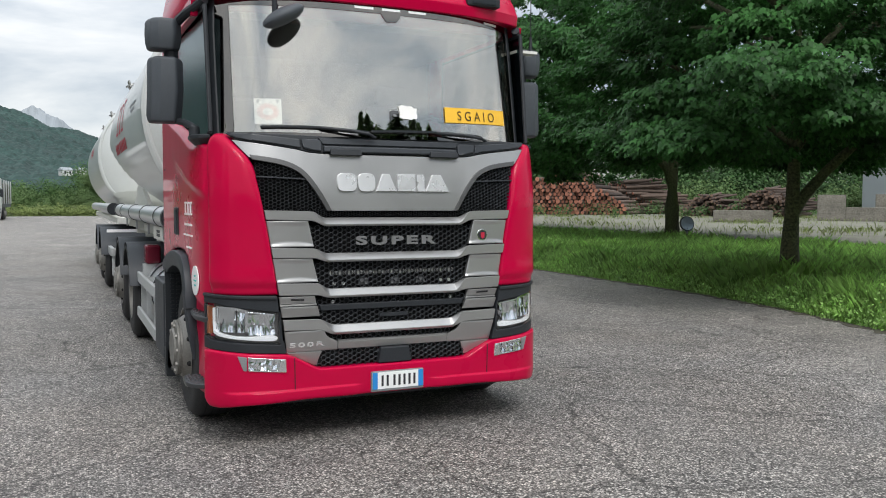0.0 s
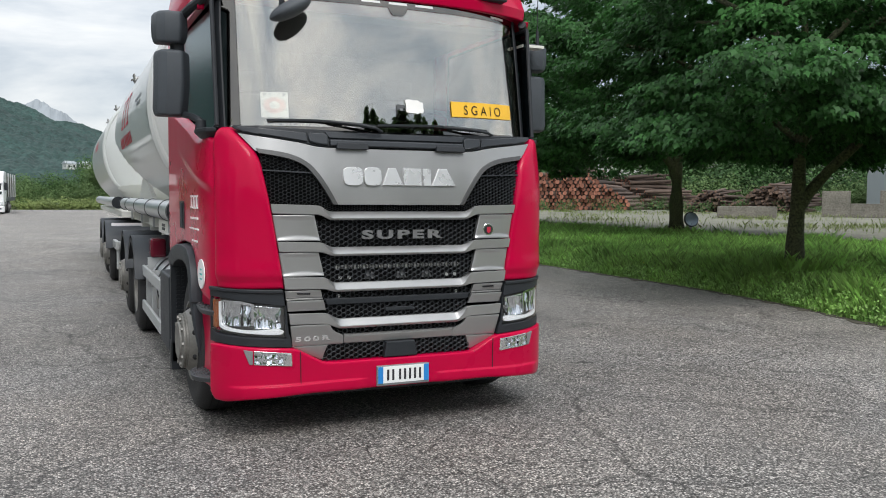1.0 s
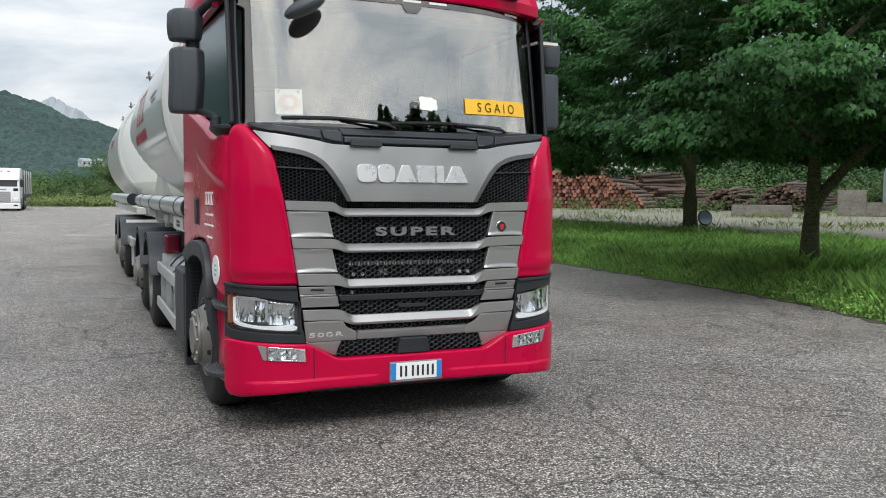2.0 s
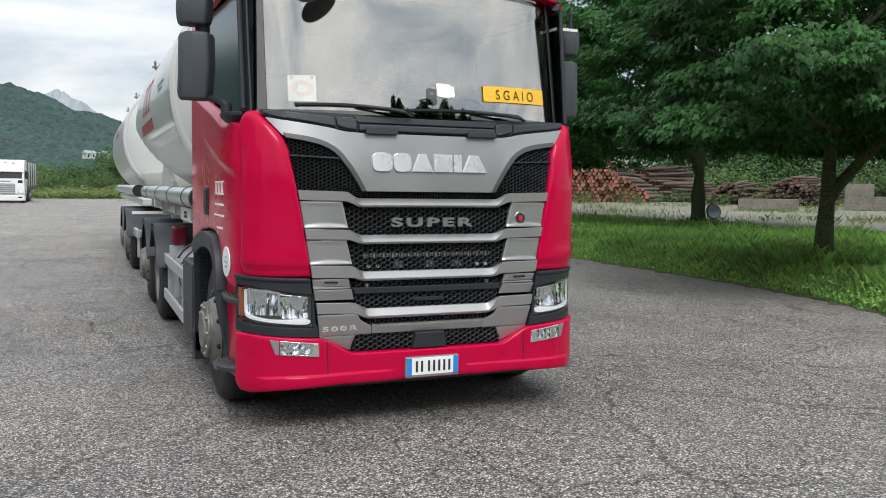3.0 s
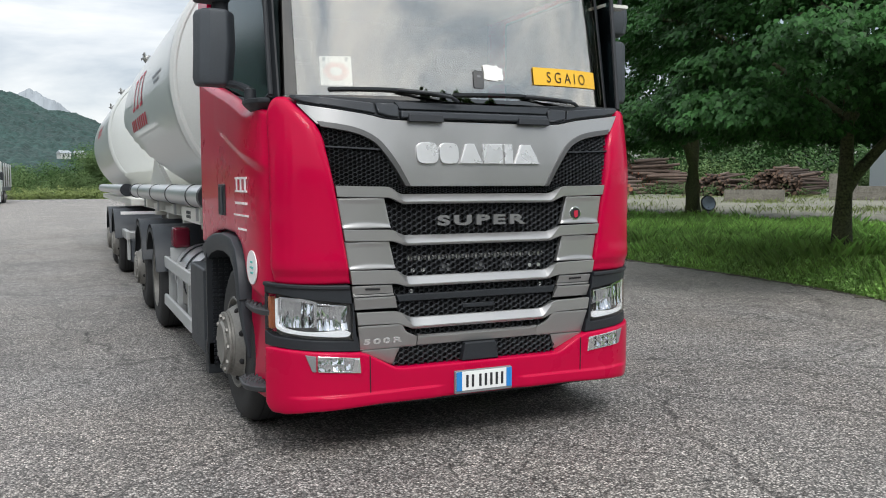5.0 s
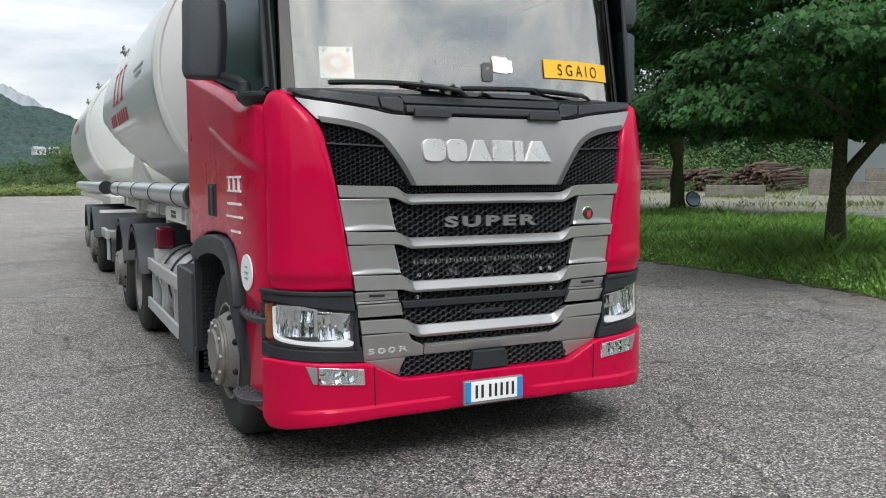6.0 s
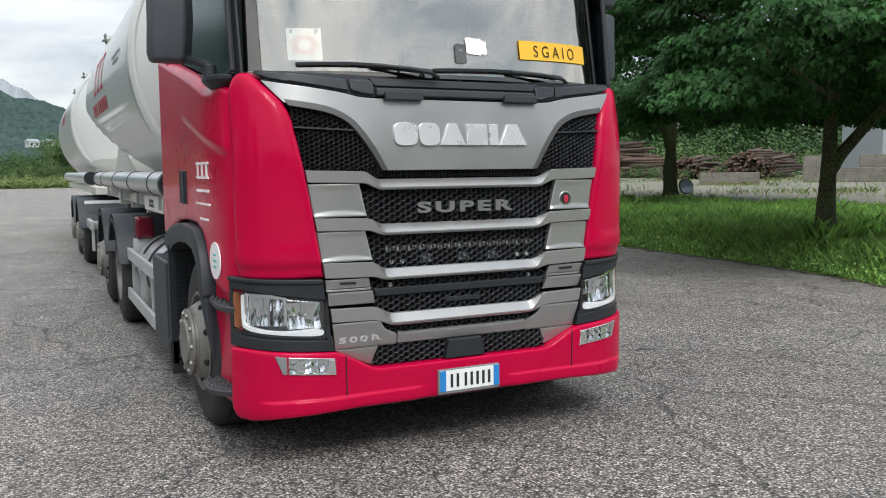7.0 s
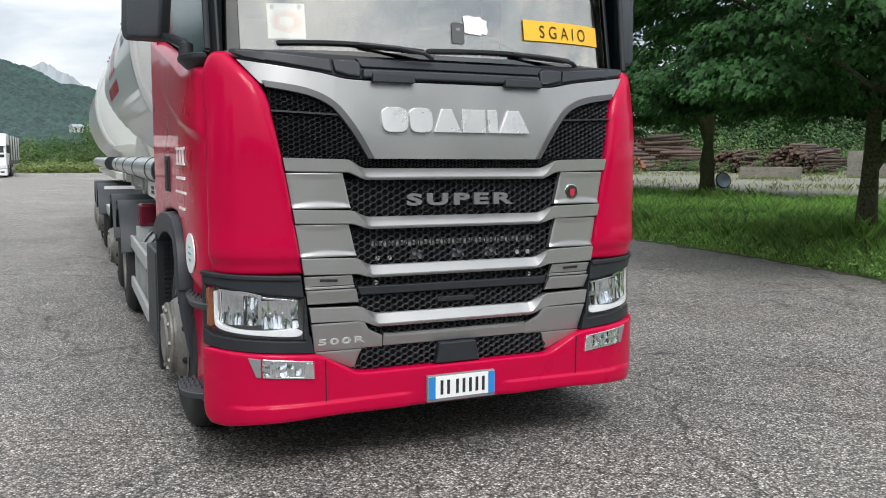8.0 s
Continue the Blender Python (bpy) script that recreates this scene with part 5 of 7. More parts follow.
# wipers
for tip, mid, root in (((-0.83, 1.985), (-0.47, 1.985), (-0.12, 1.93)), ((-0.14, 1.972), (0.32, 1.978), (0.72, 1.935))):
    bm = bmesh.new()
    f = lambda p, o=-0.03: screen(p[0], p[1], o)
    tube(bm, [f(mid, -0.028), f(((mid[0] * 0.5 + root[0] * 0.5), (mid[1] * 0.5 + root[1] * 0.5) + 0.012), -0.06), f(((mid[0] * 0.15 + root[0] * 0.85), (mid[1] * 0.15 + root[1] * 0.85) + 0.012), -0.06), f(root, -0.03)], 0.010, 8)
    w = part("wiper", bm, "black", LORRY, "black windscreen wiper")
    bm = bmesh.new()
    n = 10
    a = [screen(tip[0] + (root[0] - tip[0]) * k / n * 0.95, tip[1] + 0.012 * math.sin(math.pi * k / n) + (root[1] + 0.035 - tip[1]) * k / n * 0.95, -0.018) for k in range(n + 1)]
    rings = [[bm.verts.new(p + Vector((0, dy, dz))) for dy, dz in ((-0.005, -0.007), (-0.005, 0.007), (0.012, 0.003), (0.012, -0.003))] for p in a]
    for p, q in zip(rings, rings[1:]):
        for i in range(4):
            j = (i + 1) % 4
            bm.faces.new((p[i], p[j], q[j], q[i]))
    bm.faces.new(rings[0][::-1])
    bm.faces.new(rings[-1])
    part("wiper_blade", bm, "black", w)

# mirrors on both sides, kerb mirror in front of the windscreen, aerial
for s in (1, -1):
    mr = tagged(new("door_mirror"), "black double door mirror on curved arms")
    mr.parent = LORRY
    for z0, z1, tz in ((2.025, 2.445, 0.03), (2.488, 2.69, 0.02)):
        bm = bmesh.new()
        rings = []
        for z, k in ((z0, 0.86), (z0 + 0.05, 0.97), ((z0 + z1) / 2, 1.0), (z1 - 0.03, 0.98), (z1, 0.9)):
            cx, cy = 1.345, 0.66
            ring = []
            for dx, dy in ((-0.12, -0.02), (-0.07, -0.10), (0.03, -0.105), (0.08, -0.07), (0.103, 0.0), (0.10, 0.07), (-0.11, 0.09)):
                ring.append(bm.verts.new((s * (cx + dx * k + (0.01 if z < z0 + 0.2 else 0)), cy + dy * k, z)))
            rings.append(ring)
        for a, b in zip(rings, rings[1:]):
            for i in range(7):
                j = (i + 1) % 7
                bm.faces.new((a[i], a[j], b[j], b[i]))
        bm.faces.new(rings[0][::-1])
        bm.faces.new(rings[-1])
        hs = part("mirror_housing", bm, "plastic", mr, "", 0.018)
        bm = bmesh.new()
        box(bm, s * 1.335 - 0.1, s * 1.335 + 0.1, 0.745, 0.755, z0 + 0.03, z1 - 0.03)
        part("mirror_glass", bm, "mirror", mr)
    bm = bmesh.new()
    cyl(bm, (s * 1.30, 0.66, 2.40), (s * 1.30, 0.66, 2.50), 0.045)
    part("mirror_neck", bm, "black", mr)
    bm = tube(bmesh.new(), [Vector((s * 1.30, 0.66, 2.05)), Vector((s * 1.225, 0.53, 2.02)), Vector((s * 1.195, 0.45, 1.992)), Vector((s * 1.188, 0.42, 1.94))], 0.022)
    part("mirror_arm", bm, "black", mr)
    bm = tube(bmesh.new(), [Vector((s * 1.28, 0.66, 2.66)), Vector((s * 1.22, 0.56, 2.72)), Vector((s * 1.12, 0.42, 2.79))], 0.03)
    part("upper_arm", bm, "black", mr)
    bm = bmesh.new()
    top = [(1.12, 0.25), (1.18, 0.28), (1.222, 0.36), (1.226, 0.47), (1.205, 0.55), (1.13, 0.56)]
    low = [(1.12, 0.32), (1.165, 0.34), (1.185, 0.38), (1.188, 0.45), (1.175, 0.49), (1.13, 0.49)]
    rings = [[bm.verts.new((s * x, y, z)) for x, y in o] for o, z in ((top, 1.936), (top, 1.912), (low, 1.872))]
    for a, b in zip(rings, rings[1:]):
        for i in range(6):
            j = (i + 1) % 6
            bm.faces.new((a[i], a[j], b[j], b[i]))
    bm.faces.new(rings[0][::-1])
    bm.faces.new(rings[-1])
    cyl(bm, (s * 1.19, 0.425, 1.925), (s * 1.19, 0.425, 1.995), 0.036, 0.031, 16)
    part("mirror_foot", bm, "black", mr, "", 0.008)
km = tagged(new("kerb_mirror"), "black kerb mirror hung before the windscreen")
km.parent = LORRY
bm = bmesh.new()
bmesh.ops.create_uvsphere(bm, u_segments=20, v_segments=12, radius=1.0, matrix=pose(-0.69, 0.115, 2.668, 0, -29, 0) @ Matrix.Diagonal((0.145, 0.10, 0.052, 1)))
part("mirror_housing", bm, "plastic", km)
bm = tube(bmesh.new(), [Vector((-0.745, 0.115, 2.66)), Vector((-0.745, 0.115, 2.84)), Vector((-0.745, 0.25, 2.92))], 0.017)
part("mirror_arm", bm, "black", km)
ae = tagged(new("aerial"), "thin whip aerial on the mirror arm")
ae.parent = LORRY
bm = cyl(bmesh.new(), (1.27, 0.45, 2.64), (1.27, 0.45, 3.6), 0.004, 0.002, 8)
cyl(bm, (1.27, 0.45, 2.63), (1.27, 0.45, 2.76), 0.016, 0.01, 12)
part("whip", bm, "black", ae)
bm = bmesh.new()
box(bm, 1.12, 1.30, 0.40, 0.50, 2.625, 2.645)
part("bracket", bm, "white", ae)


# ---- wheels and running gear ----
NUT = cyl(bmesh.new(), (0, 0, 0), (0.024, 0, 0), 0.016, 0.013, 6)
NUT_MESH = bpy.data.meshes.new("wheel_nut")
NUT.to_mesh(NUT_MESH)
NUT.free()
NUT_MESH.materials.append(M["rimpaint"])


def wheel(parent, x, y, s, steer=0.0, r=0.488, dual=False):
    """A tyre on a steel rim; s is the side it faces."""
    w = new("wheel")
    w.parent = parent
    w.matrix_local = pose(x, y, r, 0, 0, steer)
    bm = bmesh.new()
    t = 0.30
    q = r - 0.505
    prof = [(0.0, 0.27), (0.012, 0.34), (0.0, 0.42 + q), (0.015, 0.465 + q), (0.045, 0.493 + q), (0.08, r), (t - 0.09, r), (t - 0.05, 0.5 + q), (t - 0.02, 0.475 + q), (t, 0.4), (t - 0.01, 0.27)]
    lathe(bm, [(s * -a, b) for a, b in prof], (0, 0, 0), "x", 48)
    part("tyre", bm, "rubber", w, "worn black rubber tyre")
    # near-black rings laid on the tread paint the shade of its grooves
    bm = bmesh.new()
    for k in range(4):
        lathe(bm, [(s * -(0.075 + 0.05 * k), r + 0.001), (s * -(0.083 + 0.05 * k), r + 0.001)], (0, 0, 0), "x", 48)
    tagged(part("tread_groove", bm, "dark", w), kind="stuff")
    bm = bmesh.new()
    if dual:
        lathe(bm, [(s * 0.002, 0.276), (s * -0.005, 0.258), (s * -0.10, 0.246), (s * -0.16, 0.21), (s * -0.17, 0.15), (s * -0.10, 0.13), (s * -0.05, 0.11), (s * -0.045, 0.0001)], (0, 0, 0), "x", 40)
    else:
        lathe(bm, [(s * a, b) for a, b in ((0.002, 0.284), (0.008, 0.278), (0.006, 0.266), (-0.03, 0.254), (-0.03, 0.240), (0.010, 0.222), (0.044, 0.200), (0.046, 0.194), (0.058, 0.193), (0.060, 0.187), (0.063, 0.187), (0.065, 0.192), (0.076, 0.191), (0.079, 0.186), (0.081, 0.142), (0.083, 0.134), (0.096, 0.126), (0.098, 0.118), (0.094, 0.104), (0.094, 0.0001))], (0, 0, 0), "x", 48)
    part("rim", bm, "rimpaint", w, "dull silver steel rim")
    for k in range(10):
        t = 2 * math.pi * k / 10
        nut = new("wheel_nut", NUT_MESH)
        nut.parent = w
        nut.matrix_local = pose(s * (0.077 if not dual else -0.168), 0.164 * math.cos(t), 0.164 * math.sin(t), 0, 0, 0 if s > 0 else 180) @ Matrix.Diagonal((0.6, 1.1, 1.1, 1))
    # near-black balls paint the shade inside the rim's holes
    bm = bmesh.new()
    for k in range(8):
        t = 2 * math.pi * (k + 0.5) / 8
        c, e = 0.212 * math.cos(t), 0.212 * math.sin(t)
        bmesh.ops.create_uvsphere(bm, u_segments=8, v_segments=6, radius=0.02, matrix=Matrix.Translation((s * (0.006 if not dual else -0.155), c * 1.04, e * 1.04)))
    tagged(part("rim_hole", bm, "dark", w), kind="stuff")
    return w


for s in (-1, 1):
    wheel(LORRY, s * 1.185, 1.01, s, steer=1, r=0.495)
    wheel(LORRY, s * 1.275, 4.87, s, dual=True)
    wheel(LORRY, s * 1.275, 6.35, s)


def fender(parent, x0, x1, y, r, a0, a1, material="guard"):
    bm = bmesh.new()
    n = 14
    rows = []
    for i in range(n + 1):
        t = radians(a0 + (a1 - a0) * i / n)
        row = []
        for x, rr in ((x0, r), (x1, r), (x1, r - 0.03), (x0, r - 0.03)):
            row.append(bm.verts.new((x, y - rr * math.cos(t), 0.505 + rr * math.sin(t))))
        rows.append(row)
    for a, b in zip(rows, rows[1:]):
        for i in range(4):
            j = (i + 1) % 4
            bm.faces.new((a[i], a[j], b[j], b[i]))
    bm.faces.new(rows[0][::-1])
    bm.faces.new(rows[-1])
    # side lip
    for xo in (x0, x1):
        prev = None
        for i in range(n + 1):
            t = radians(a0 + (a1 - a0) * i / n)
            cur = [bm.verts.new((xo + d, y - rr * math.cos(t), 0.505 + rr * math.sin(t))) for d, rr in ((0, r - 0.002), (0, r - 0.075))]
            if prev:
                bm.faces.new((prev[0], prev[1], cur[1], cur[0]))
            prev = cur
    return part("mudguard", bm, material, parent, "dark plastic mudguard", angle=40)


for s in (-1, 1):
    a, b = (s * 0.66, s * 1.325)
    fender(LORRY, a, b, 4.87, 0.56, 12, 150)
    fender(LORRY, a, b, 6.35, 0.56, 12, 170)
    # liner behind the front wheel
    bm = bmesh.new()
    box(bm, min(s * 0.9, s * 1.235), max(s * 0.9, s * 1.235), 1.80, 1.84, 0.2, 1.02)
    flap = part("mud_flap", bm, "black", LORRY, "black spray flap behind the front wheel")
    bm = bmesh.new()
    rnd = random.Random(7)
    for i in range(27):
        for j in range(7):
            xx, zz = s * (0.93 + 0.042 * j), 0.205 + 0.03 * i
            box(bm, xx - 0.013, xx + 0.013, 1.785, 1.80, zz, zz + 0.017)
    tagged(part("flap_knob", bm, "black", flap), kind="stuff")
    bm = bmesh.new()
    box(bm, min(s * 0.95, s * 1.235), max(s * 0.95, s * 1.235), 1.80, 1.93, 0.13, 0.36)
    part("flap_end", bm, "black", LORRY, "", 0.01)
    # grey side box
    bm = bmesh.new()
    box(bm, min(s * 0.75, s * 1.235), max(s * 0.75, s * 1.235), 1.95, 2.62, 0.24, 0.865)
    part("side_box", bm, "guard", LORRY, "dark grey battery and tool box", 0.02)
    # aluminium tank with straps and air bottles
    bm = bmesh.new()
    lathe(bm, [(2.72, 0.0001), (2.72, 0.25), (2.75, 0.28), (4.15, 0.28), (4.18, 0.25), (4.18, 0.0001)], (s * 0.90, 0, 0.62), "y", 32)
    tk = part("fuel_tank", bm, "alu", LORRY, "bare aluminium fuel tank")
    for y in (2.95, 3.4, 3.85):
        bm = bmesh.new()
        lathe(bm, [(y, 0.284), (y, 0.292), (y + 0.05, 0.292), (y + 0.05, 0.284)], (s * 0.90, 0, 0.62), "y", 32)
        part("tank_strap", bm, "black", tk)
    for y in (3.0, 3.25, 3.5, 3.75):
        bm = cyl(bmesh.new(), (s * 1.10, y, 0.40), (s * 1.10, y, 0.70), 0.085, 0.085, 16)
        part("air_bottle", bm, "steel", LORRY, "grey air bottle", 0.02)
    # side guard rails
    for z in (0.665, 0.29):
        bm = bmesh.new()
        box(bm, min(s * 1.215, s * 1.245), max(s * 1.215, s * 1.245), 2.62, 4.48, z, z + 0.105)
        part("guard_rail", bm, "rail", LORRY, "light grey side guard rail", 0.008)
    for y in (2.9, 3.6, 4.25):
        bm = bmesh.new()
        box(bm, min(s * 1.0, s * 1.215), max(s * 1.0, s * 1.215), y, y + 0.05, 0.28, 0.77)
        part("guard_bracket", bm, "rail", LORRY)
    bm = bmesh.new()
    box(bm, min(s * 0.8, s * 1.2), max(s * 0.8, s * 1.2), 4.18, 4.26, 0.6, 0.86)
    part("guard_plate", bm, "rail", LORRY)
    # red box on the mudguard
    bm = bmesh.new()
    box(bm, min(s * 1.02, s * 1.18), max(s * 1.02, s * 1.18), 4.14, 4.34, 0.86, 1.06)
    part("chock_box", bm, "redplastic", LORRY, "small dark red wheel chock box", 0.03)
    # hose tube
    bm = bmesh.new()
    lathe(bm, [(2.35, 0.0001), (2.35, 0.095), (9.2, 0.095), (9.2, 0.0001)], (s * 1.10, 0, 1.375), "y", 24)
    hs = part("hose_tube", bm, "alu", LORRY, "long aluminium hose tube")
    for y in (2.33, 9.12):
        bm = bmesh.new()
        lathe(bm, [(y, 0.0001), (y, 0.106), (y + 0.1, 0.106), (y + 0.1, 0.0001)], (s * 1.10, 0, 1.375), "y", 24)
        part("end_cap", bm, "black", hs)
    for y in (3.1, 4.6, 6.2, 7.9):
        bm = bmesh.new()
        lathe(bm, [(y, 0.096), (y, 0.101), (y + 0.025, 0.101), (y + 0.025, 0.096)], (s * 1.10, 0, 1.375), "y", 24)
        part("clamp", bm, "black", hs)
        bm = bmesh.new()
        box(bm, s * 1.10 - 0.01, s * 1.10 + 0.01, y, y + 0.045, 1.16, 1.30)
        part("hanger", bm, "rail", hs)
bm = bmesh.new()
box(bm, -1.09, -1.05, 3.05, 4.2, 1.13, 1.265)
plate = part("bracket_plate", bm, "white", LORRY, "white bracket plate with black mark", 0.006)
for k in range(4):
    t = radians(45 + 90 * k)
    y, z = 3.72 + 0.10 * math.cos(t), 1.197 + 0.026 * math.sin(t)
    bm = bmesh.new()
    box(bm, -1.094, -1.088, y - 0.06, y + 0.06, z - 0.014, z + 0.014)
    part("mark_blade", bm, "ink", plate)
# chassis
bm = bmesh.new()
for x in (-0.45, 0.37):
    box(bm, x, x + 0.08, 0.6, 9.3, 0.72, 1.0)
box(bm, -1.0, 1.0, 2.4, 9.1, 1.14, 1.22)
part("chassis", bm, "white", LORRY, "white painted chassis frame")
for y in (2.45, 3.6, 4.9, 6.3, 7.7):
    bm = bmesh.new()
    box(bm, -0.98, 0.98, y, y + 0.12, 1.06, 1.16)
    box(bm, -1.08, 1.08, y + 0.1, y + 0.13, 1.16, 1.3)
    part("cross_bearer", bm, "white", LORRY)
bm = bmesh.new()
box(bm, -0.9, 0.9, 2.3, 2.6, 0.55, 1.1)
box(bm, -0.35, 0.35, 0.6, 8.0, 0.45, 0.75)
box(bm, -0.9, 0.9, 0.35, 0.7, 0.35, 0.65)
part("drive_gear", bm, "dark", LORRY)


def silo(parent, y0, y1, zc=2.42, r=1.245, cut=None):
    """A pale lying silo: rounded ends, and a rear underside that slopes up as a chute."""
    bm = bmesh.new()
    L = y1 - y0
    rows = []
    seg = 64
    prof = [(0.16, 0.02), (0.175, 0.35), (0.21, 0.62), (0.27, 0.84), (0.31, 0.92), (0.335, 0.955), (0.33, 0.968), (0.335, 0.982), (0.36, 1.004), (0.40, 1.006), (0.43, 1.0), (0.52, 1.0)] + [(0.52 + (L - 0.84) * k / 24, 1.0) for k in range(1, 25)] + [(L - 0.24, 0.985), (L - 0.12, 0.93), (L - 0.04, 0.8), (L, 0.5)]
    for s_, k in prof:
        row = []
        floor = zc - r * 1.02
        if cut:
            floor = max(floor, cut[1] + (cut[3] - cut[1]) * (y0 + s_ - cut[0]) / (cut[2] - cut[0]))
        front = zc - r * 1.02 + 0.55 * max(0.0, 1.3 - s_)
        floor = max(floor, front)
        for i in range(seg):
            t = 2 * math.pi * i / seg
            x, z = r * k * math.sin(t), zc + r * k * math.cos(t)
            if z < floor:
                x *= max(0.05, 1 - 0.25 * (floor - z) / r)
                z = floor
            row.append(bm.verts.new((x, y0 + s_, z)))
        rows.append(row)
    for a, b in zip(rows, rows[1:]):
        for i in range(seg):
            j = (i + 1) % seg
            bm.faces.new((a[i], a[j], b[j], b[i]))
    bm.faces.new(rows[0][::-1])
    bm.faces.new(rows[-1])
    t = part("silo_tank", bm, "tank", parent, "pale glossy silo tank", angle=24)
    bm = bmesh.new()
    yy = y0 + 0.52
    for a in range(40):
        t0, t1 = radians(-120 + 6 * a), radians(-114 + 6 * a)
        q = [(rr * math.sin(tt), yy + dy, zc + rr * math.cos(tt)) for tt, rr, dy in ((t0, r + 0.004, -0.02), (t1, r + 0.004, -0.02), (t1, r + 0.004, 0.02), (t0, r + 0.004, 0.02))]
        bm.faces.new([bm.verts.new(v) for v in q])
    bmesh.ops.remove_doubles(bm, verts=bm.verts, dist=0.001)
    part("weld_seam", bm, "tank", t)
    return t


def tank_bar(parent, y0, y1, z0, z1, material, zc=2.42, r=1.249):
    """A flat mark that follows the tank's visible flank."""
    V, F = [], []
    n = 6
    for k in range(n + 1):
        z = z0 + (z1 - z0) * k / n
        x = -math.sqrt(r * r - (z - zc) ** 2)
        V += [(x, y0, z), (x, y1, z)]
    for k in range(n):
        F.append((2 * k, 2 * k + 1, 2 * k + 3, 2 * k + 2))
    return raw("tank_mark", V, F, material, parent)


def manlid(parent, x, y, zc=2.42, r=1.245):
    z = zc + math.sqrt(r * r - x * x)
    bm = bmesh.new()
    cyl(bm, (x + 0.03, y, z - 0.04), (x - 0.02, y, z + 0.04), 0.05, 0.05, 16)
    cyl(bm, (x - 0.02, y, z + 0.04), (x - 0.03, y, z + 0.06), 0.075, 0.07, 16)
    cyl(bm, (x - 0.03, y, z + 0.06), (x - 0.04, y, z + 0.10), 0.02, 0.02, 10)
    for a in (-1, 1):
        cyl(bm, (x - 0.03, y + a * 0.07, z + 0.02), (x - 0.05, y + a * 0.085, z + 0.11), 0.012, 0.012, 8)
    cyl(bm, (x - 0.045, y - 0.10, z + 0.105), (x - 0.045, y + 0.10, z + 0.105), 0.011, 0.011, 8)
    part("manlid", bm, "steel", parent, "small steel tank lid with clamps")


silo(LORRY, 3.15, 9.6, cut=(5.0, 1.32, 9.6, 2.40))
manlid(LORRY, -0.95, 8.6)
for y, in ((7.35,), (6.85,), (6.35,)):
    for z0, z1, a, b in ((2.76, 2.80, 0.17, 0.17), (2.44, 2.76, 0.05, 0.05), (2.40, 2.44, 0.17, 0.17)):
        tank_bar(LORRY, y - a, y + b, z0, z1, "redtext")
yy = 7.85
while yy > 6.0:
    tank_bar(LORRY, yy - 0.15, yy, 2.16, 2.30, "redtext")
    yy -= 0.24 if yy > 7.5 or yy < 7.3 else 0.34
for z, a, b in ((2.56, 4.3, 5.1), (2.50, 4.45, 4.95)):
    tank_bar(LORRY, a, b, z, z + 0.03, "greytext")
bm = bmesh.new()
for s in (-1, 1):
    vs = [bm.verts.new(v) for v in ((s * 0.9, 5.9, 1.22), (s * 0.9, 9.7, 1.22), (s * 0.82, 9.3, 1.88), (s * 0.85, 5.9, 1.22), (s * 0.85, 9.7, 1.22), (s * 0.77, 9.3, 1.88))]
    for f in ((0, 1, 2), (5, 4, 3), (0, 3, 4, 1), (1, 4, 5, 2), (2, 5, 3, 0)):
        bm.faces.new([vs[i] for i in f])
part("tank_saddle", bm, "white", LORRY, "white painted tank saddle")

# ---- trailer with a second silo ----
TRAILER = thing("silo_trailer", "two-axle drawbar trailer with pale silo tank", "trailer", (0.01, 0.09, 0))
silo(TRAILER, 12.9, 20.6)
for y in (14.0, 17.6):
    manlid(TRAILER, -0.9, y)
for y in (16.4, 17.0, 17.6):
    tank_bar(TRAILER, y - 0.15, y + 0.15, 2.55, 2.75, "redtext")
for s in (-1, 1):
    for y in (10.9, 12.5):
        wheel(TRAILER, s * 1.255, y, s)
        fender(TRAILER, s * 0.58, s * 1.33, y, 0.56, 10, 165)
    bm = bmesh.new()
    lathe(bm, [(10.8, 0.0001), (10.8, 0.095), (19.5, 0.095), (19.5, 0.0001)], (s * 1.10, 0, 1.375), "y", 24)
    hs = part("hose_tube", bm, "alu", TRAILER, "long aluminium hose tube")
    bm = bmesh.new()
    lathe(bm, [(10.78, 0.0001), (10.78, 0.106), (10.88, 0.106), (10.88, 0.0001)], (s * 1.10, 0, 1.375), "y", 24)
    part("end_cap", bm, "black", hs)
    bm = bmesh.new()
    box(bm, min(s * 0.9, s * 1.22), max(s * 0.9, s * 1.22), 9.7, 9.8, 0.62, 0.72)
    box(bm, min(s * 0.9, s * 1.22), max(s * 0.9, s * 1.22), 10.1, 10.2, 0.62, 0.72)
    box(bm, min(s * 1.16, s * 1.22), max(s * 1.16, s * 1.22), 9.5, 10.4, 0.62, 0.75)
    box(bm, min(s * 1.16, s * 1.2), max(s * 1.16, s * 1.2), 9.55, 9.65, 0.3, 0.65)
    part("guard_rail", bm, "rail", TRAILER, "light grey guard frame", 0.008)
bm = bmesh.new()
box(bm, -0.5, -0.4, 9.4, 20.4, 0.8, 1.0)
box(bm, 0.4, 0.5, 9.4, 20.4, 0.8, 1.0)
box(bm, -1.05, 1.05, 10.6, 20.4, 1.12, 1.22)
part("chassis", bm, "white", TRAILER, "white painted chassis frame")

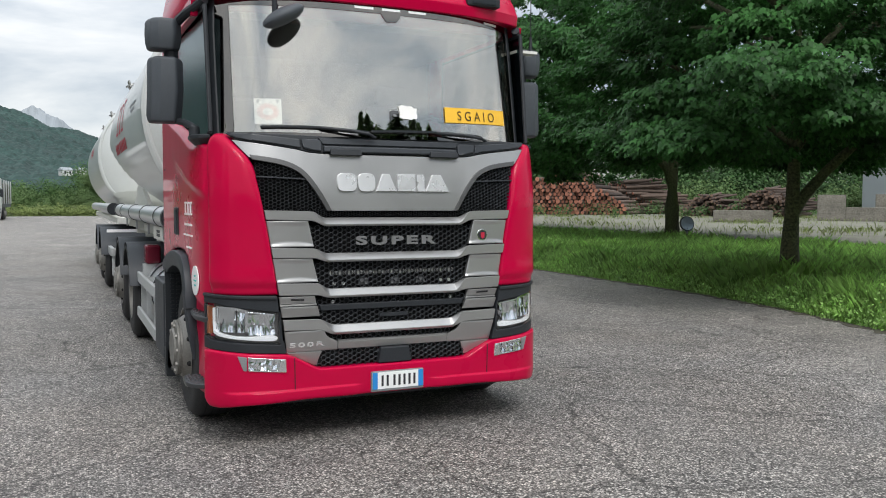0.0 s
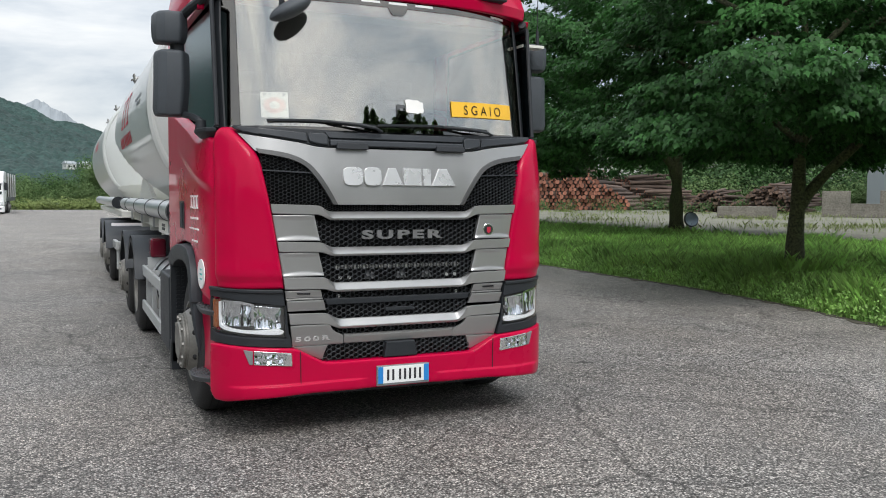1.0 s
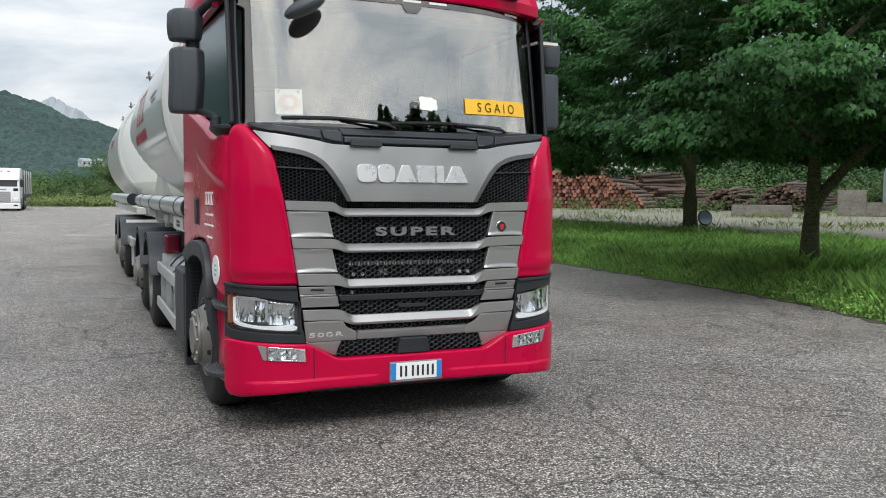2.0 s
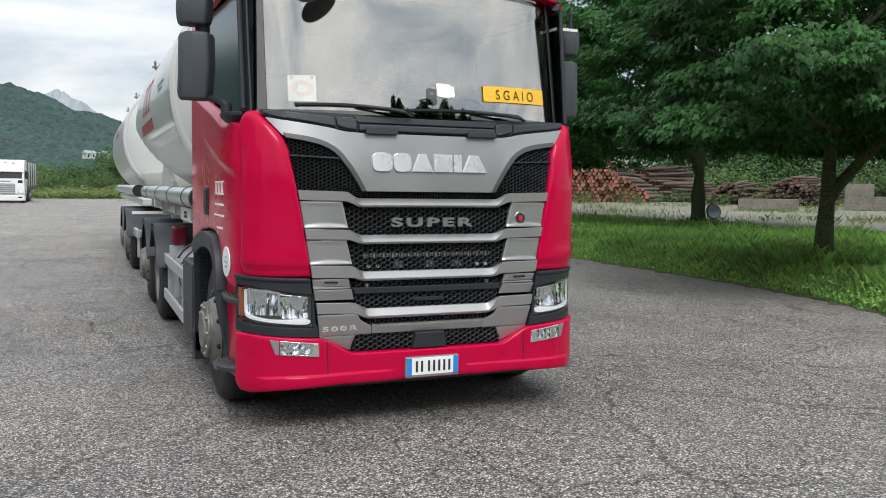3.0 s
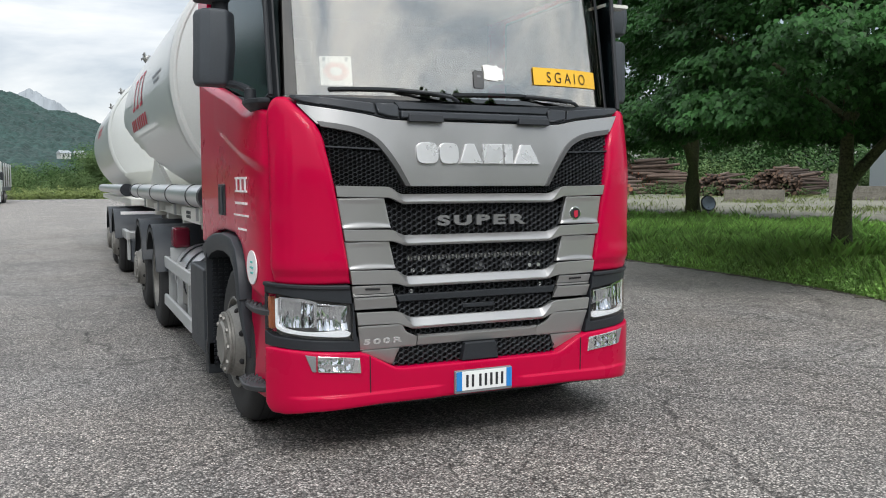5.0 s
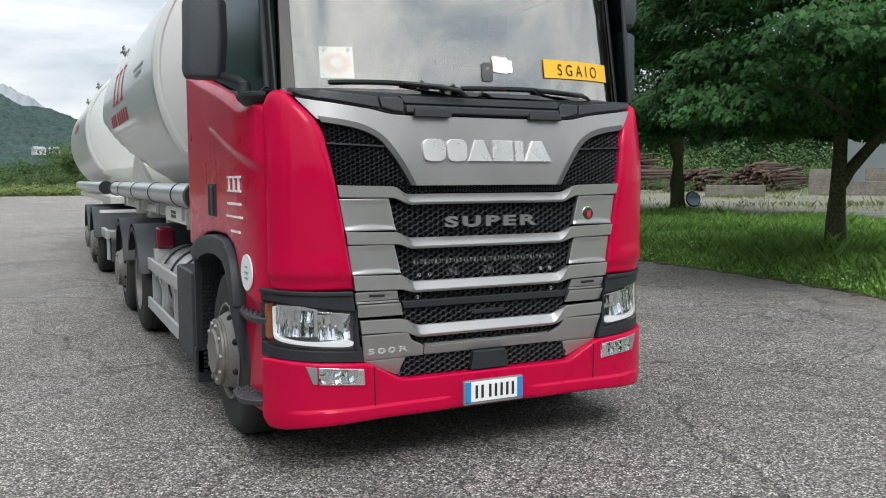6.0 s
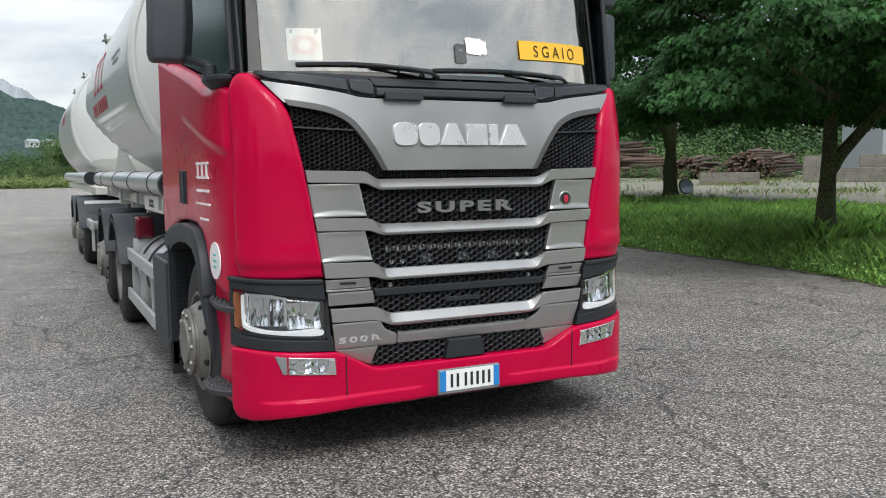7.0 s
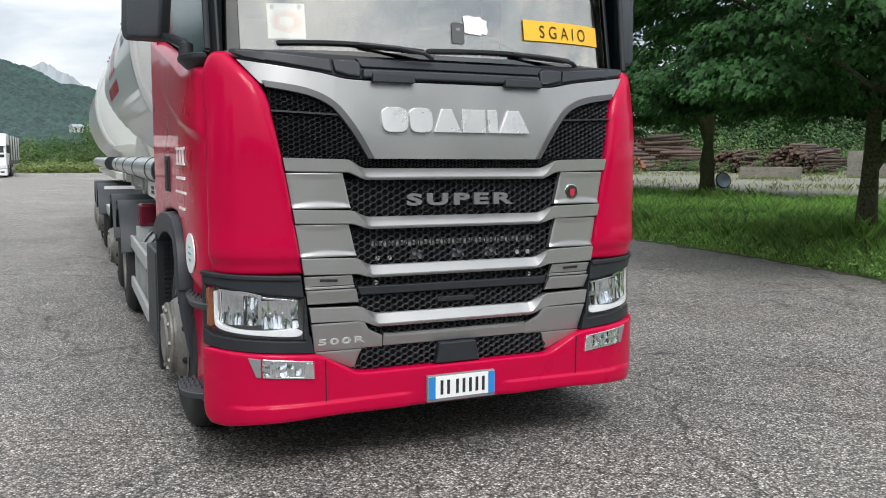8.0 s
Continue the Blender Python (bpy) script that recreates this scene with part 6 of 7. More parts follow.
for s in (-1, 1):
    bm = bmesh.new()
    box(bm, min(s * 0.7, s * 1.15), max(s * 0.7, s * 1.15), 9.55, 10.35, 0.26, 0.62)
    tb = part("tool_box", bm, "plastic", TRAILER, "dark plastic tool box", 0.03)
    bm = bmesh.new()
    box(bm, s * 1.0 - 0.05, s * 1.0 + 0.05, 9.535, 9.555, 0.5, 0.56)
    part("box_latch", bm, "alu", tb, "", 0.004)
    bm = bmesh.new()
    box(bm, min(s * 0.7, s * 1.24), max(s * 0.7, s * 1.24), 10.32, 10.34, 0.98, 1.03)
    part("marker_strip", bm, "whitetext", TRAILER)

# ---- trees ----
def leaf_cloud(rnd, centres, per, size, spread, droop=0.35, star=True, heart=None):
    """Many small lobed leaves round clump centres, turned up and outwards; returns vertices and faces."""
    c = np.array(centres, dtype=float)
    n = len(c) * per
    base = np.repeat(c[:, :3], per, axis=0)
    rad = np.repeat(c[:, 3], per)
    d = rnd.normal(size=(n, 3))
    d /= np.linalg.norm(d, axis=1)[:, None]
    rr = rnd.random(n) ** 0.45
    pos = base + d * (rad * rr)[:, None] * np.array([1.0, 1.0, spread])
    out = d * np.array([1, 1, 0.2])
    if heart is not None:
        out = out * 0.6 + (pos - np.array(heart)) / (np.linalg.norm(pos - np.array(heart), axis=1)[:, None] + 1e-6) * np.array([1, 1, 0.3])
    out /= np.linalg.norm(out, axis=1)[:, None] + 1e-6
    nrm = np.array([0, 0, 1.0]) + out * (0.55 if heart is None else 0.8) + rnd.normal(size=(n, 3)) * 0.32
    nrm /= np.linalg.norm(nrm, axis=1)[:, None]
    ax = out - nrm * (out * nrm).sum(1)[:, None]
    ax /= np.linalg.norm(ax, axis=1)[:, None] + 1e-6
    ay = np.cross(nrm, ax)
    s = size * (0.65 + 0.7 * rnd.random(n))
    if star:
        half = [(-0.40, 0.0, 0.0), (-0.12, 0.46, -0.12), (0.16, 0.22, -0.02), (0.60, 0.0, -0.2)]
        shape = half + [(p, -q, r) for p, q, r in half[-2:0:-1]]
    else:
        shape = [(-0.5, 0.0, 0.0), (0.0, 0.36, -0.05), (0.55, 0.0, -0.14), (0.0, -0.36, -0.05)]
    k = len(shape)
    V = np.empty((n, k, 3))
    for i, (a, b, h) in enumerate(shape):
        V[:, i] = pos + ax * (a * s)[:, None] + ay * (b * s)[:, None] + nrm * (h * s * (1 + droop))[:, None]
    F = np.arange(n * k).reshape(n, k)
    return V.reshape(-1, 3), F


def leaf_object(name, V, F, material, parent=None):
    me = bpy.data.meshes.new(name)
    n, k = F.shape
    me.vertices.add(len(V))
    me.vertices.foreach_set("co", V.astype(np.float32).ravel())
    me.loops.add(n * k)
    me.loops.foreach_set("vertex_index", F.astype(np.int32).ravel())
    me.polygons.add(n)
    me.polygons.foreach_set("loop_start", (np.arange(n) * k).astype(np.int32))
    me.update(calc_edges=True)
    me.validate()
    me.materials.append(M[material])
    ob = new(name, me)
    if parent is not None:
        ob.parent = parent
    return ob


def limb(bm, pts, r0, r1, seg=10):
    n = len(pts) - 1
    rings = []
    for i, p in enumerate(pts):
        p = Vector(p)
        d = (Vector(pts[min(i + 1, n)]) - Vector(pts[max(i - 1, 0)])).normalized()
        q = d.to_track_quat("Z", "Y")
        r = r0 + (r1 - r0) * i / n
        rings.append([bm.verts.new(p + q @ Vector((r * math.cos(t) * (1 + 0.08 * math.sin(3 * t + i)), r * math.sin(t), 0))) for t in [2 * math.pi * j / seg for j in range(seg)]])
    for a, b in zip(rings, rings[1:]):
        for i in range(seg):
            j = (i + 1) % seg
            bm.faces.new((a[i], a[j], b[j], b[i]))
    bm.faces.new(rings[0][::-1])
    bm.faces.new(rings[-1])


def maple(label, x, y, z, r0, height, spread, low, seed, lean_to=(0, 0), clumps=420, per=60, leaf=0.17, fork=2.4, side=None, skirt=0):
    t = thing("maple_tree", label, "tree", (x, y, z), "maples along the verge")
    rnd = random.Random(seed)
    nr = np.random.default_rng(seed)
    bm = bmesh.new()
    lx, ly = lean_to
    limb(bm, [(0, 0, -0.1), (0.02, 0, 0.25), (lx * 0.3, ly * 0.3, fork * 0.5), (lx, ly, fork), (lx * 1.5, ly * 1.5, fork + 1.6), (lx * 1.2, ly, height * 0.8)], r0 * 1.25, r0 * 0.3, 14)
    trunk = part("trunk", bm, "bark", t, "mossy brown bark", angle=60)
    bm = bmesh.new()
    ends = []
    for i in range(11):
        a = 2 * math.pi * i / 11 + rnd.uniform(-0.25, 0.25)
        zs = max(fork, low) - 0.1 + rnd.uniform(0, 2.4)
        rad = spread * rnd.uniform(0.55, 0.85)
        dz = rnd.uniform(0.6, 2.6)
        p0 = Vector((lx, ly, zs))
        p3 = Vector((lx + rad * math.cos(a), ly + rad * math.sin(a), zs + dz))
        p1 = p0.lerp(p3, 0.33) + Vector((0, 0, 0.25))
        p2 = p0.lerp(p3, 0.66) + Vector((0, 0, 0.3))
        limb(bm, [p0, p1, p2, p3], r0 * rnd.uniform(0.3, 0.5), 0.03, 8)
        ends += [p2, p3]
    # low forked limb
    sx, sy = side
    limb(bm, [(lx * 0.5, ly * 0.5, fork * 0.82), (lx + 0.16 * sx, ly + 0.16 * sy, fork + 0.02), (lx + 0.5 * sx, ly + 0.5 * sy, fork + 0.42), (lx + 1.3 * sx, ly + 1.3 * sy, fork + 1.2), (lx + 2.6 * sx, ly + 2.6 * sy, fork + 2.1)], r0 * 0.68, 0.05, 10)
    part("limb", bm, "bark", t, angle=60)
    # clumps sit on the backs of boughs, each bough a drooping cushion with a hollow under it
    C = []
    boughs = max(12, clumps // 16)
    for b in range(boughs):
        zz = ((b + rnd.random()) / boughs) ** 1.25
        a = b * 2.399963 + rnd.uniform(-0.5, 0.5)
        prof = math.sin(math.pi * min(1.0, 0.2 + 0.8 * zz)) ** 0.5
        f = rnd.uniform(0.25, 1.0) ** 0.45
        rad = spread * prof * f * (1 + 0.12 * math.sin(3 * a + seed))
        h = low + 0.35 + zz * (height - low) - 0.45 * (rad / spread) ** 2 * (1 if zz < 0.3 else 0.3)
        size = rnd.uniform(0.55, 1.05) * spread / 4.0
        for _ in range(16):
            t1, t2 = rnd.uniform(0, 2 * math.pi), rnd.random() ** 0.6
            cx, cy = size * t2 * math.cos(t1), size * t2 * math.sin(t1)
            fall = -0.42 * size * t2 * t2 + rnd.uniform(-0.12, 0.10)
            C.append((lx + rad * math.cos(a) + cx, ly + rad * math.sin(a) + cy, h + fall, rnd.uniform(0.22, 0.42) * spread / 4.0))
    # low boughs that hang round the trunk
    for b in range(skirt):
        a = b * 2.399963 + rnd.uniform(-0.4, 0.4)
        rad = spread * (0.12 + 0.62 * ((b + 0.5) / skirt) ** 0.7)
        h = low + rnd.uniform(0.15, 0.75) - 0.25 * rad / spread
        size = rnd.uniform(0.5, 0.85) * spread / 4.0
        for _ in range(16):
            t1, t2 = rnd.uniform(0, 2 * math.pi), rnd.random() ** 0.6
            C.append((lx + rad * math.cos(a) + size * t2 * math.cos(t1), ly + rad * math.sin(a) + size * t2 * math.sin(t1), h - 0.5 * size * t2 * t2 + rnd.uniform(-0.1, 0.12), rnd.uniform(0.2, 0.36) * spread / 4.0))
    V, F = leaf_cloud(nr, C, per, leaf, 0.42, heart=(lx, ly, low + 0.35 * (height - low)))
    leaf_object("crown", V, F, "leaf", t)
    return t


maple("broad maple with dark layered leaves and mossy trunk on the verge", 8.83, 5.08, 0.1, 0.16, 9.0, 4.1, 2.3, 3, (0.03, -0.02), 1920, 90, 0.086, 1.5, (0.85, -0.5), 26)
maple("broad maple with dark leaves and leaning trunk on the verge", 17.18, 18.06, 0.1, 0.285, 11.5, 7.2, 3.05, 5, (0.0, 0.0), 1920, 58, 0.13, 2.5, (-0.9, 0.4), 10)
maple("full-crowned maple further along the verge", 15.5, 30.0, 0.1, 0.25, 12.5, 7.6, 3.0, 11, (0, 0), 1120, 44, 0.27, 2.6, (-0.8, -0.5))

# ---- tall grass on the verge, lower towards the asphalt ----
ey = np.array([p[1] for p in EDGE])
ex = np.array([p[0] for p in EDGE])


def grass_patch(name, pts, h, seed, label, material="grass"):
    rnd = np.random.default_rng(seed)
    p = np.array(pts)
    n = len(p)
    a = rnd.random(n) * 2 * np.pi
    inner = np.clip((p[:, 0] - np.interp(p[:, 1], ey, ex)) / 0.7, 0, 1)
    tuft = np.array([noise.noise(Vector((x * 1.7, y * 1.7, seed))) + 0.6 * noise.noise(Vector((x * 0.5, y * 0.5, seed + 3))) for x, y in p[:, :2]])
    hh = h * (0.40 + 0.75 * rnd.random(n)) * (0.42 + 0.58 * inner) * np.clip(1 + 0.5 * tuft, 0.55, 1.5)
    bend = 0.6 * hh * (0.1 + rnd.random(n))
    w = 0.0013 + 0.0018 * rnd.random(n) + 0.0001 * np.hypot(p[:, 0] + 2, p[:, 1] + 5)
    dx, dy = np.cos(a), np.sin(a)
    V = np.empty((n, 5, 3))
    base = np.stack([p[:, 0], p[:, 1], p[:, 2]], 1)
    for i, (f, ww, bb) in enumerate(((0, 1, 0), (0, -1, 0), (0.55, -0.8, 0.3), (1.0, 0, 1.0), (0.55, 0.8, 0.3))):
        V[:, i, 0] = base[:, 0] - dy * w * ww + dx * bend * bb
        V[:, i, 1] = base[:, 1] + dx * w * ww + dy * bend * bb
        V[:, i, 2] = base[:, 2] + hh * f * (1 - 0.12 * bb)
    F = np.arange(n * 5).reshape(n, 5)
    ob = leaf_object(name, V.reshape(-1, 3), F, material)
    return tagged(ob, label, "grass", kind="stuff")


rg = np.random.default_rng(4)
pts = []
for _ in range(160000):
    y = rg.uniform(-3, 14) if rg.random() < 0.62 else rg.uniform(14, 45)
    e = np.interp(y, ey, ex)
    x = e + 0.03 + (18.6 - e) * rg.random() ** 1.5
    pts.append((x, y, -0.01 + 0.14 * min(1.0, max(0.0, (x - e) / 0.42))))
grass_patch("tall_grass", pts, 0.37, 6, "tall unmown green grass with seed heads on the verge")
pts = []
for cx, cy, cr, n in ((8.83, 5.08, 0.34, 1500), (17.18, 18.06, 0.5, 1200)):
    for _ in range(n):
        a, r = rg.uniform(0, 2 * math.pi), cr * (0.5 + abs(rg.normal()) * 0.6)
        pts.append((cx + r * math.cos(a), cy + r * math.sin(a), 0.12))
grass_patch("trunk_grass", pts, 0.46, 15, "taller grass left standing round the trunks")
pts = []
for _ in range(9000):
    y = rg.uniform(-2, 30)
    e = np.interp(y, ey, ex)
    pts.append((e + abs(rg.normal()) * 0.12 - 0.02, y, 0.0))
grass_patch("edge_weeds", pts, 0.16, 9, "low weeds along the asphalt edge")
pts = []
for _ in range(60):
    cx, cy, cr = rg.uniform(21, 62), rg.uniform(14, 62), rg.uniform(0.6, 2.2)
    for _ in range(130):
        pts.append((cx + rg.normal() * cr, cy + rg.normal() * cr, 0.28))
grass_patch("yard_grass", pts, 0.3, 12, "patches of grass on the gravel yard", "meadow")
# a few yellow flower heads
C = []
for _ in range(70):
    y = rg.uniform(-1, 18)
    e = np.interp(y, ey, ex)
    k = 0.1 + rg.random() * 3.2
    C.append((e + k, y, 0.22 + 0.16 * rg.random(), 0.012))
V, F = leaf_cloud(np.random.default_rng(18), C, 9, 0.018, 0.6, 0.2, False)
tagged(leaf_object("verge_flowers", V, F, "flower"), "small yellow flower heads in the grass", "flowers", kind="stuff")
# broad-leaved weeds
C = []
for _ in range(5200):
    y = rg.uniform(-2, 26)
    e = np.interp(y, ey, ex)
    k = rg.random() ** 2.0 * 9
    C.append((e + k, y, 0.02 + 0.12 * min(1.0, k / 0.42) + (0.06 + rg.random() * 0.22) * min(1, 0.3 + k), rg.uniform(0.06, 0.18)))
V, F = leaf_cloud(np.random.default_rng(8), C, 11, 0.042, 0.8, 0.3, False)
tagged(leaf_object("verge_weeds", V, F, "grass"), "broad-leaved weeds among the grass", "weeds", kind="stuff")

# ---- yard: log stacks, concrete blocks, disc by the tree ----
AZ = lambda az, d: (-1.93 + d * math.sin(radians(az)), -5.0 + d * math.cos(radians(az)))


def log_stack(label, az0, az1, d, z0, heights, rad, length, yaw, end, seed, loose=1.0):
    """Logs stacked in rows, their sawn ends towards the lot."""
    x0, y0 = AZ(az0, d)
    x1, y1 = AZ(az1, d)
    rnd = random.Random(seed)
    t = thing("log_stack", label, "log stack", (x0, y0, z0), "log stacks in the yard", rz=math.degrees(math.atan2(y1 - y0, x1 - x0)))
    W = math.hypot(x1 - x0, y1 - y0)
    bm0 = cyl(bmesh.new(), (0, 0, 0), (0, length, 0), rad, rad * 0.85, 10, False)
    me = bpy.data.meshes.new("log")
    V = [v.co.copy() for v in bm0.verts]
    bm = bmesh.new()
    a = [bm.verts.new((rad * math.cos(2 * math.pi * i / 10), 0, rad * math.sin(2 * math.pi * i / 10))) for i in range(10)]
    b = [bm.verts.new((rad * 0.85 * math.cos(2 * math.pi * i / 10), length, rad * 0.85 * math.sin(2 * math.pi * i / 10))) for i in range(10)]
    for i in range(10):
        j = (i + 1) % 10
        bm.faces.new((a[i], b[i], b[j], a[j]))
    f = bm.faces.new(a)
    f.material_index = 1
    bm.faces.new(b[::-1])
    bm0.free()
    bm.to_mesh(me)
    bm.free()
    me.materials.append(M["logbark"])
    me.materials.append(M[end])
    row, z = 0, rad
    count = 0
    while z < max(heights) + rad:
        x = rad * (2 if row % 2 else 1)
        while x < W:
            hgt = float(np.interp(x / W, np.linspace(0, 1, len(heights)), heights))
            if z < hgt and count < 290:
                o = new("log", me)
                o.parent = t
                k = rnd.uniform(0.72, 1.12)
                o.matrix_local = pose(x + rnd.uniform(-0.06, 0.06), rnd.uniform(-0.35, 0.35) * loose, z + rnd.uniform(-0.03, 0.03) * loose, rnd.uniform(-2.5, 2.5) * loose, rnd.uniform(0, 90), yaw + rnd.uniform(-6, 6) * loose) @ Matrix.Diagonal((k, 1, k, 1))
                count += 1
            x += rad * 2.02
        z += rad * 1.72
        row += 1
    return t


log_stack("large stack of reddish sawn logs on gravel", 29.6, 36.6, 84, 0.3, [3.0, 3.5, 4.3, 4.3, 3.2, 2.2, 1.2], 0.21, 4.5, -22, "logend", 2)
log_stack("loose heap of stripped logs beside the stack", 35.4, 39.3, 92, 0.3, [3.6, 3.5, 2.4, 1.3, 0.4], 0.17, 5.0, -62, "logend", 3, 2.0)
log_stack("low stack of dark weathered logs", 39.8, 42.8, 80, 0.3, [0.4, 1.1, 1.9, 2.0, 1.3], 0.125, 4.0, -22, "logend2", 4, 2.4)
log_stack("stack of dark weathered logs by the wall", 42.8, 47.2, 78, 0.3, [0.5, 1.3, 2.1, 2.6, 2.0, 1.9], 0.135, 4.0, -22, "logend2", 5, 2.4)


def block(label, az0, az1, d, z0, h, depth=0.8, name="concrete_block"):
    x0, y0 = AZ(az0, d)
    x1, y1 = AZ(az1, d)
    t = thing(name, label, "concrete block", (x0, y0, z0), "bay walls" if name == "bay_wall" else "", rz=math.degrees(math.atan2(y1 - y0, x1 - x0)))
    W = math.hypot(x1 - x0, y1 - y0)
    bm = bmesh.new()
    box(bm, 0, W, 0, depth, 0, h)
    part("body", bm, "concrete", t, "", 0.03)
    return t


block("long low concrete barrier block on the gravel", 42.22, 45.82, 57, 0.3, 0.74)
block("weathered concrete bay wall, tall end", 48.4, 50.0, 64, 0.3, 1.8, 0.5, "bay_wall")
block("weathered concrete bay wall, low run", 50.0, 60.0, 64, 0.3, 0.95, 0.5, "bay_wall")
block("weathered concrete bay wall behind", 51.6, 60.0, 70, 0.3, 1.9, 0.5, "bay_wall")

x, y = AZ(40.62, 29.5)
dm = thing("leaning_disc", "dark round traffic mirror leaning in the grass by the tree", "mirror", (x, y, 0.28), rz=-40)
bm = bmesh.new()
lathe(bm, [(-0.02, 0.0001), (-0.02, 0.25), (0.02, 0.265), (0.05, 0.25), (0.06, 0.0001)], (0, 0, 0.70), "y", 32)
bm.transform(Matrix.Rotation(radians(25), 4, "Z"))
bm.transform(Matrix.Translation((0, 0, -0.14)) @ Matrix.Rotation(radians(-16), 4, "X"))
part("disc", bm, "black", dm)
bm = bmesh.new()
lathe(bm, [(-0.021, 0.225), (-0.028, 0.15), (-0.032, 0.0001)], (0, 0, 0.70), "y", 32)
bm.transform(Matrix.Rotation(radians(25), 4, "Z"))
bm.transform(Matrix.Translation((0, 0, -0.14)) @ Matrix.Rotation(radians(-16), 4, "X"))
part("face", bm, "discface", dm, "dull grey-blue mirror face")
bm = cyl(bmesh.new(), (0, 0.12, -0.2), (0, 0.30, 0.62), 0.03)
part("post", bm, "steel", dm)

# ---- far things ----
def house(label, x, y, z, w, d, h, roof_h, wall, rz, cols, rows, roof="tile"):
    t = thing("house", label, "house", (x, y, z), rz=rz)
    bm = bmesh.new()
    box(bm, -w / 2, w / 2, 0, d, 0, h)
    part("wall", bm, wall, t)
    bm = bmesh.new()
    if roof_h:
        vs = [bm.verts.new(v) for v in ((-w / 2 - 0.4, -0.4, h), (w / 2 + 0.4, -0.4, h), (w / 2 + 0.4, d + 0.4, h), (-w / 2 - 0.4, d + 0.4, h), (-w / 2, d / 2, h + roof_h), (w / 2, d / 2, h + roof_h))]
        for f in ((0, 1, 5, 4), (2, 3, 4, 5), (1, 2, 5), (3, 0, 4), (3, 2, 1, 0)):
            bm.faces.new([vs[i] for i in f])
    else:
        box(bm, -w / 2 - 0.2, w / 2 + 0.2, -0.2, d + 0.2, h, h + 0.4)
    part("roof", bm, roof, t)
    for i in range(cols):
        for j in range(rows):
            cx, cz = -w / 2 + w * (i + 0.5) / cols, h * (j + 0.55) / rows
            bm = bmesh.new()
            box(bm, cx - 0.5, cx + 0.5, -0.08, 0.05, cz - 0.7, cz + 0.7)
            wi = part("window", bm, "render", t)
            bm = bmesh.new()
            box(bm, cx - 0.4, cx + 0.4, -0.1, 0.0, cz - 0.6, cz + 0.6)
            part("pane", bm, "pane", wi)
    return t


x, y = AZ(34.9, 130)
house("pale multi-storey building beyond the trees", x, y, 0, 16, 12, 11, 0, "render", -35, 5, 4, "render")
x, y = AZ(46.5, 140)
house("pale building behind the trees", x, y, 0, 26, 12, 9, 0, "render", -45, 6, 3, "render")
x, y = AZ(60.0, 88)
house("grey sheet-clad hall behind the bay wall", x, y, 0.2, 22, 20, 8, 0, "steelwall", -42, 0, 0, "steelwall")
house("white hillside house with grey roof", 1.0, 420, 13.0, 4.6, 5, 2.6, 1.3, "render", 20, 2, 1, "steelwall")
house("white hillside house among trees", 6.4, 428, 13.6, 4.0, 5, 2.4, 1.2, "render", -15, 2, 1, "steelwall")


def bushes(name, label, rows, seed, per, leaf, material="leaf2"):
    """rows: x0, x1, y0, y1, z, radius low, radius high, count."""
    rnd = random.Random(seed)
    C = []
    for x0, x1, y0, y1, z, ra, rb, n in rows:
        for _ in range(n):
            r = rnd.uniform(ra, rb)
            a = rnd.random()
            C.append((x0 + (x1 - x0) * a, y0 + (y1 - y0) * (a if abs(x1 - x0) > 40 and y0 != y1 else rnd.random()), z + r * 0.6 + rnd.uniform(0, r * 0.7), r))
    V, F = leaf_cloud(np.random.default_rng(seed), C, per, leaf, 0.9, 0.2, False)
    return tagged(leaf_object(name, V, F, material), label, "bushes", kind="stuff")


bushes("hedge_bushes", "dense mixed green bushes beyond the lorry park", [(-45, 22, 90, 96, 0, 0.7, 1.7, 130)], 21, 620, 0.16, "leaf3")
bushes("tall_shrubs", "taller dark green shrubs and young trees", [(-45, 22, 97, 106, 0, 1.2, 2.1, 90), (-0.8, 14, 99, 110, 1.8, 1.4, 2.6, 24)], 26, 900, 0.19)
bushes("pale_tree", "pale grey-green young tree among the shrubs", [(0.5, 3.5, 96, 98, 2.4, 1.3, 2.0, 7)], 28, 900, 0.17, "leaf3")
bushes("meadow_strip", "long rough grass along the lot's far edge", [(-50, 22, 84.8, 89.0, -0.3, 0.5, 1.0, 620)], 22, 80, 0.17, "meadow")
bushes("yard_bushes", "dense green bushes behind the log stacks", [(30, 100, 112, 60, 0.2, 2.0, 3.6, 110), (30, 100, 120, 70, 3.0, 2.5, 4.6, 90)], 23, 330, 0.45, "leaf4")
bushes("yard_thicket", "light green thicket and weeds behind the logs", [(32, 92, 104, 58, 0.2, 1.0, 2.5, 110)], 34, 260, 0.26, "leaf3")
bushes("yard_wood", "dark trees behind the yard", [(30, 125, 138, 78, 0.0, 3.0, 5.5, 90), (30, 125, 140, 80, 6.0, 3.0, 5.5, 60)], 29, 300, 0.75, "leaf2")
bushes("yard_weeds", "weeds and young shrubs along the gravel", [(36, 62, 66, 46, 0.2, 0.4, 0.9, 60)], 24, 90, 0.14)
bushes("far_wood", "woodland behind the lot", [(-90, 30, 150, 170, 0, 1.6, 2.9, 170)], 25, 260, 0.4, "leaf2")
bushes("wood_behind", "row of trees across the lot, mirrored in the windscreen", [(-60, 50, -48, -42, 1.0, 2.5, 4.2, 130), (-60, 50, -50, -46, 5.0, 2.0, 3.6, 90)], 27, 160, 0.7, "leaf")

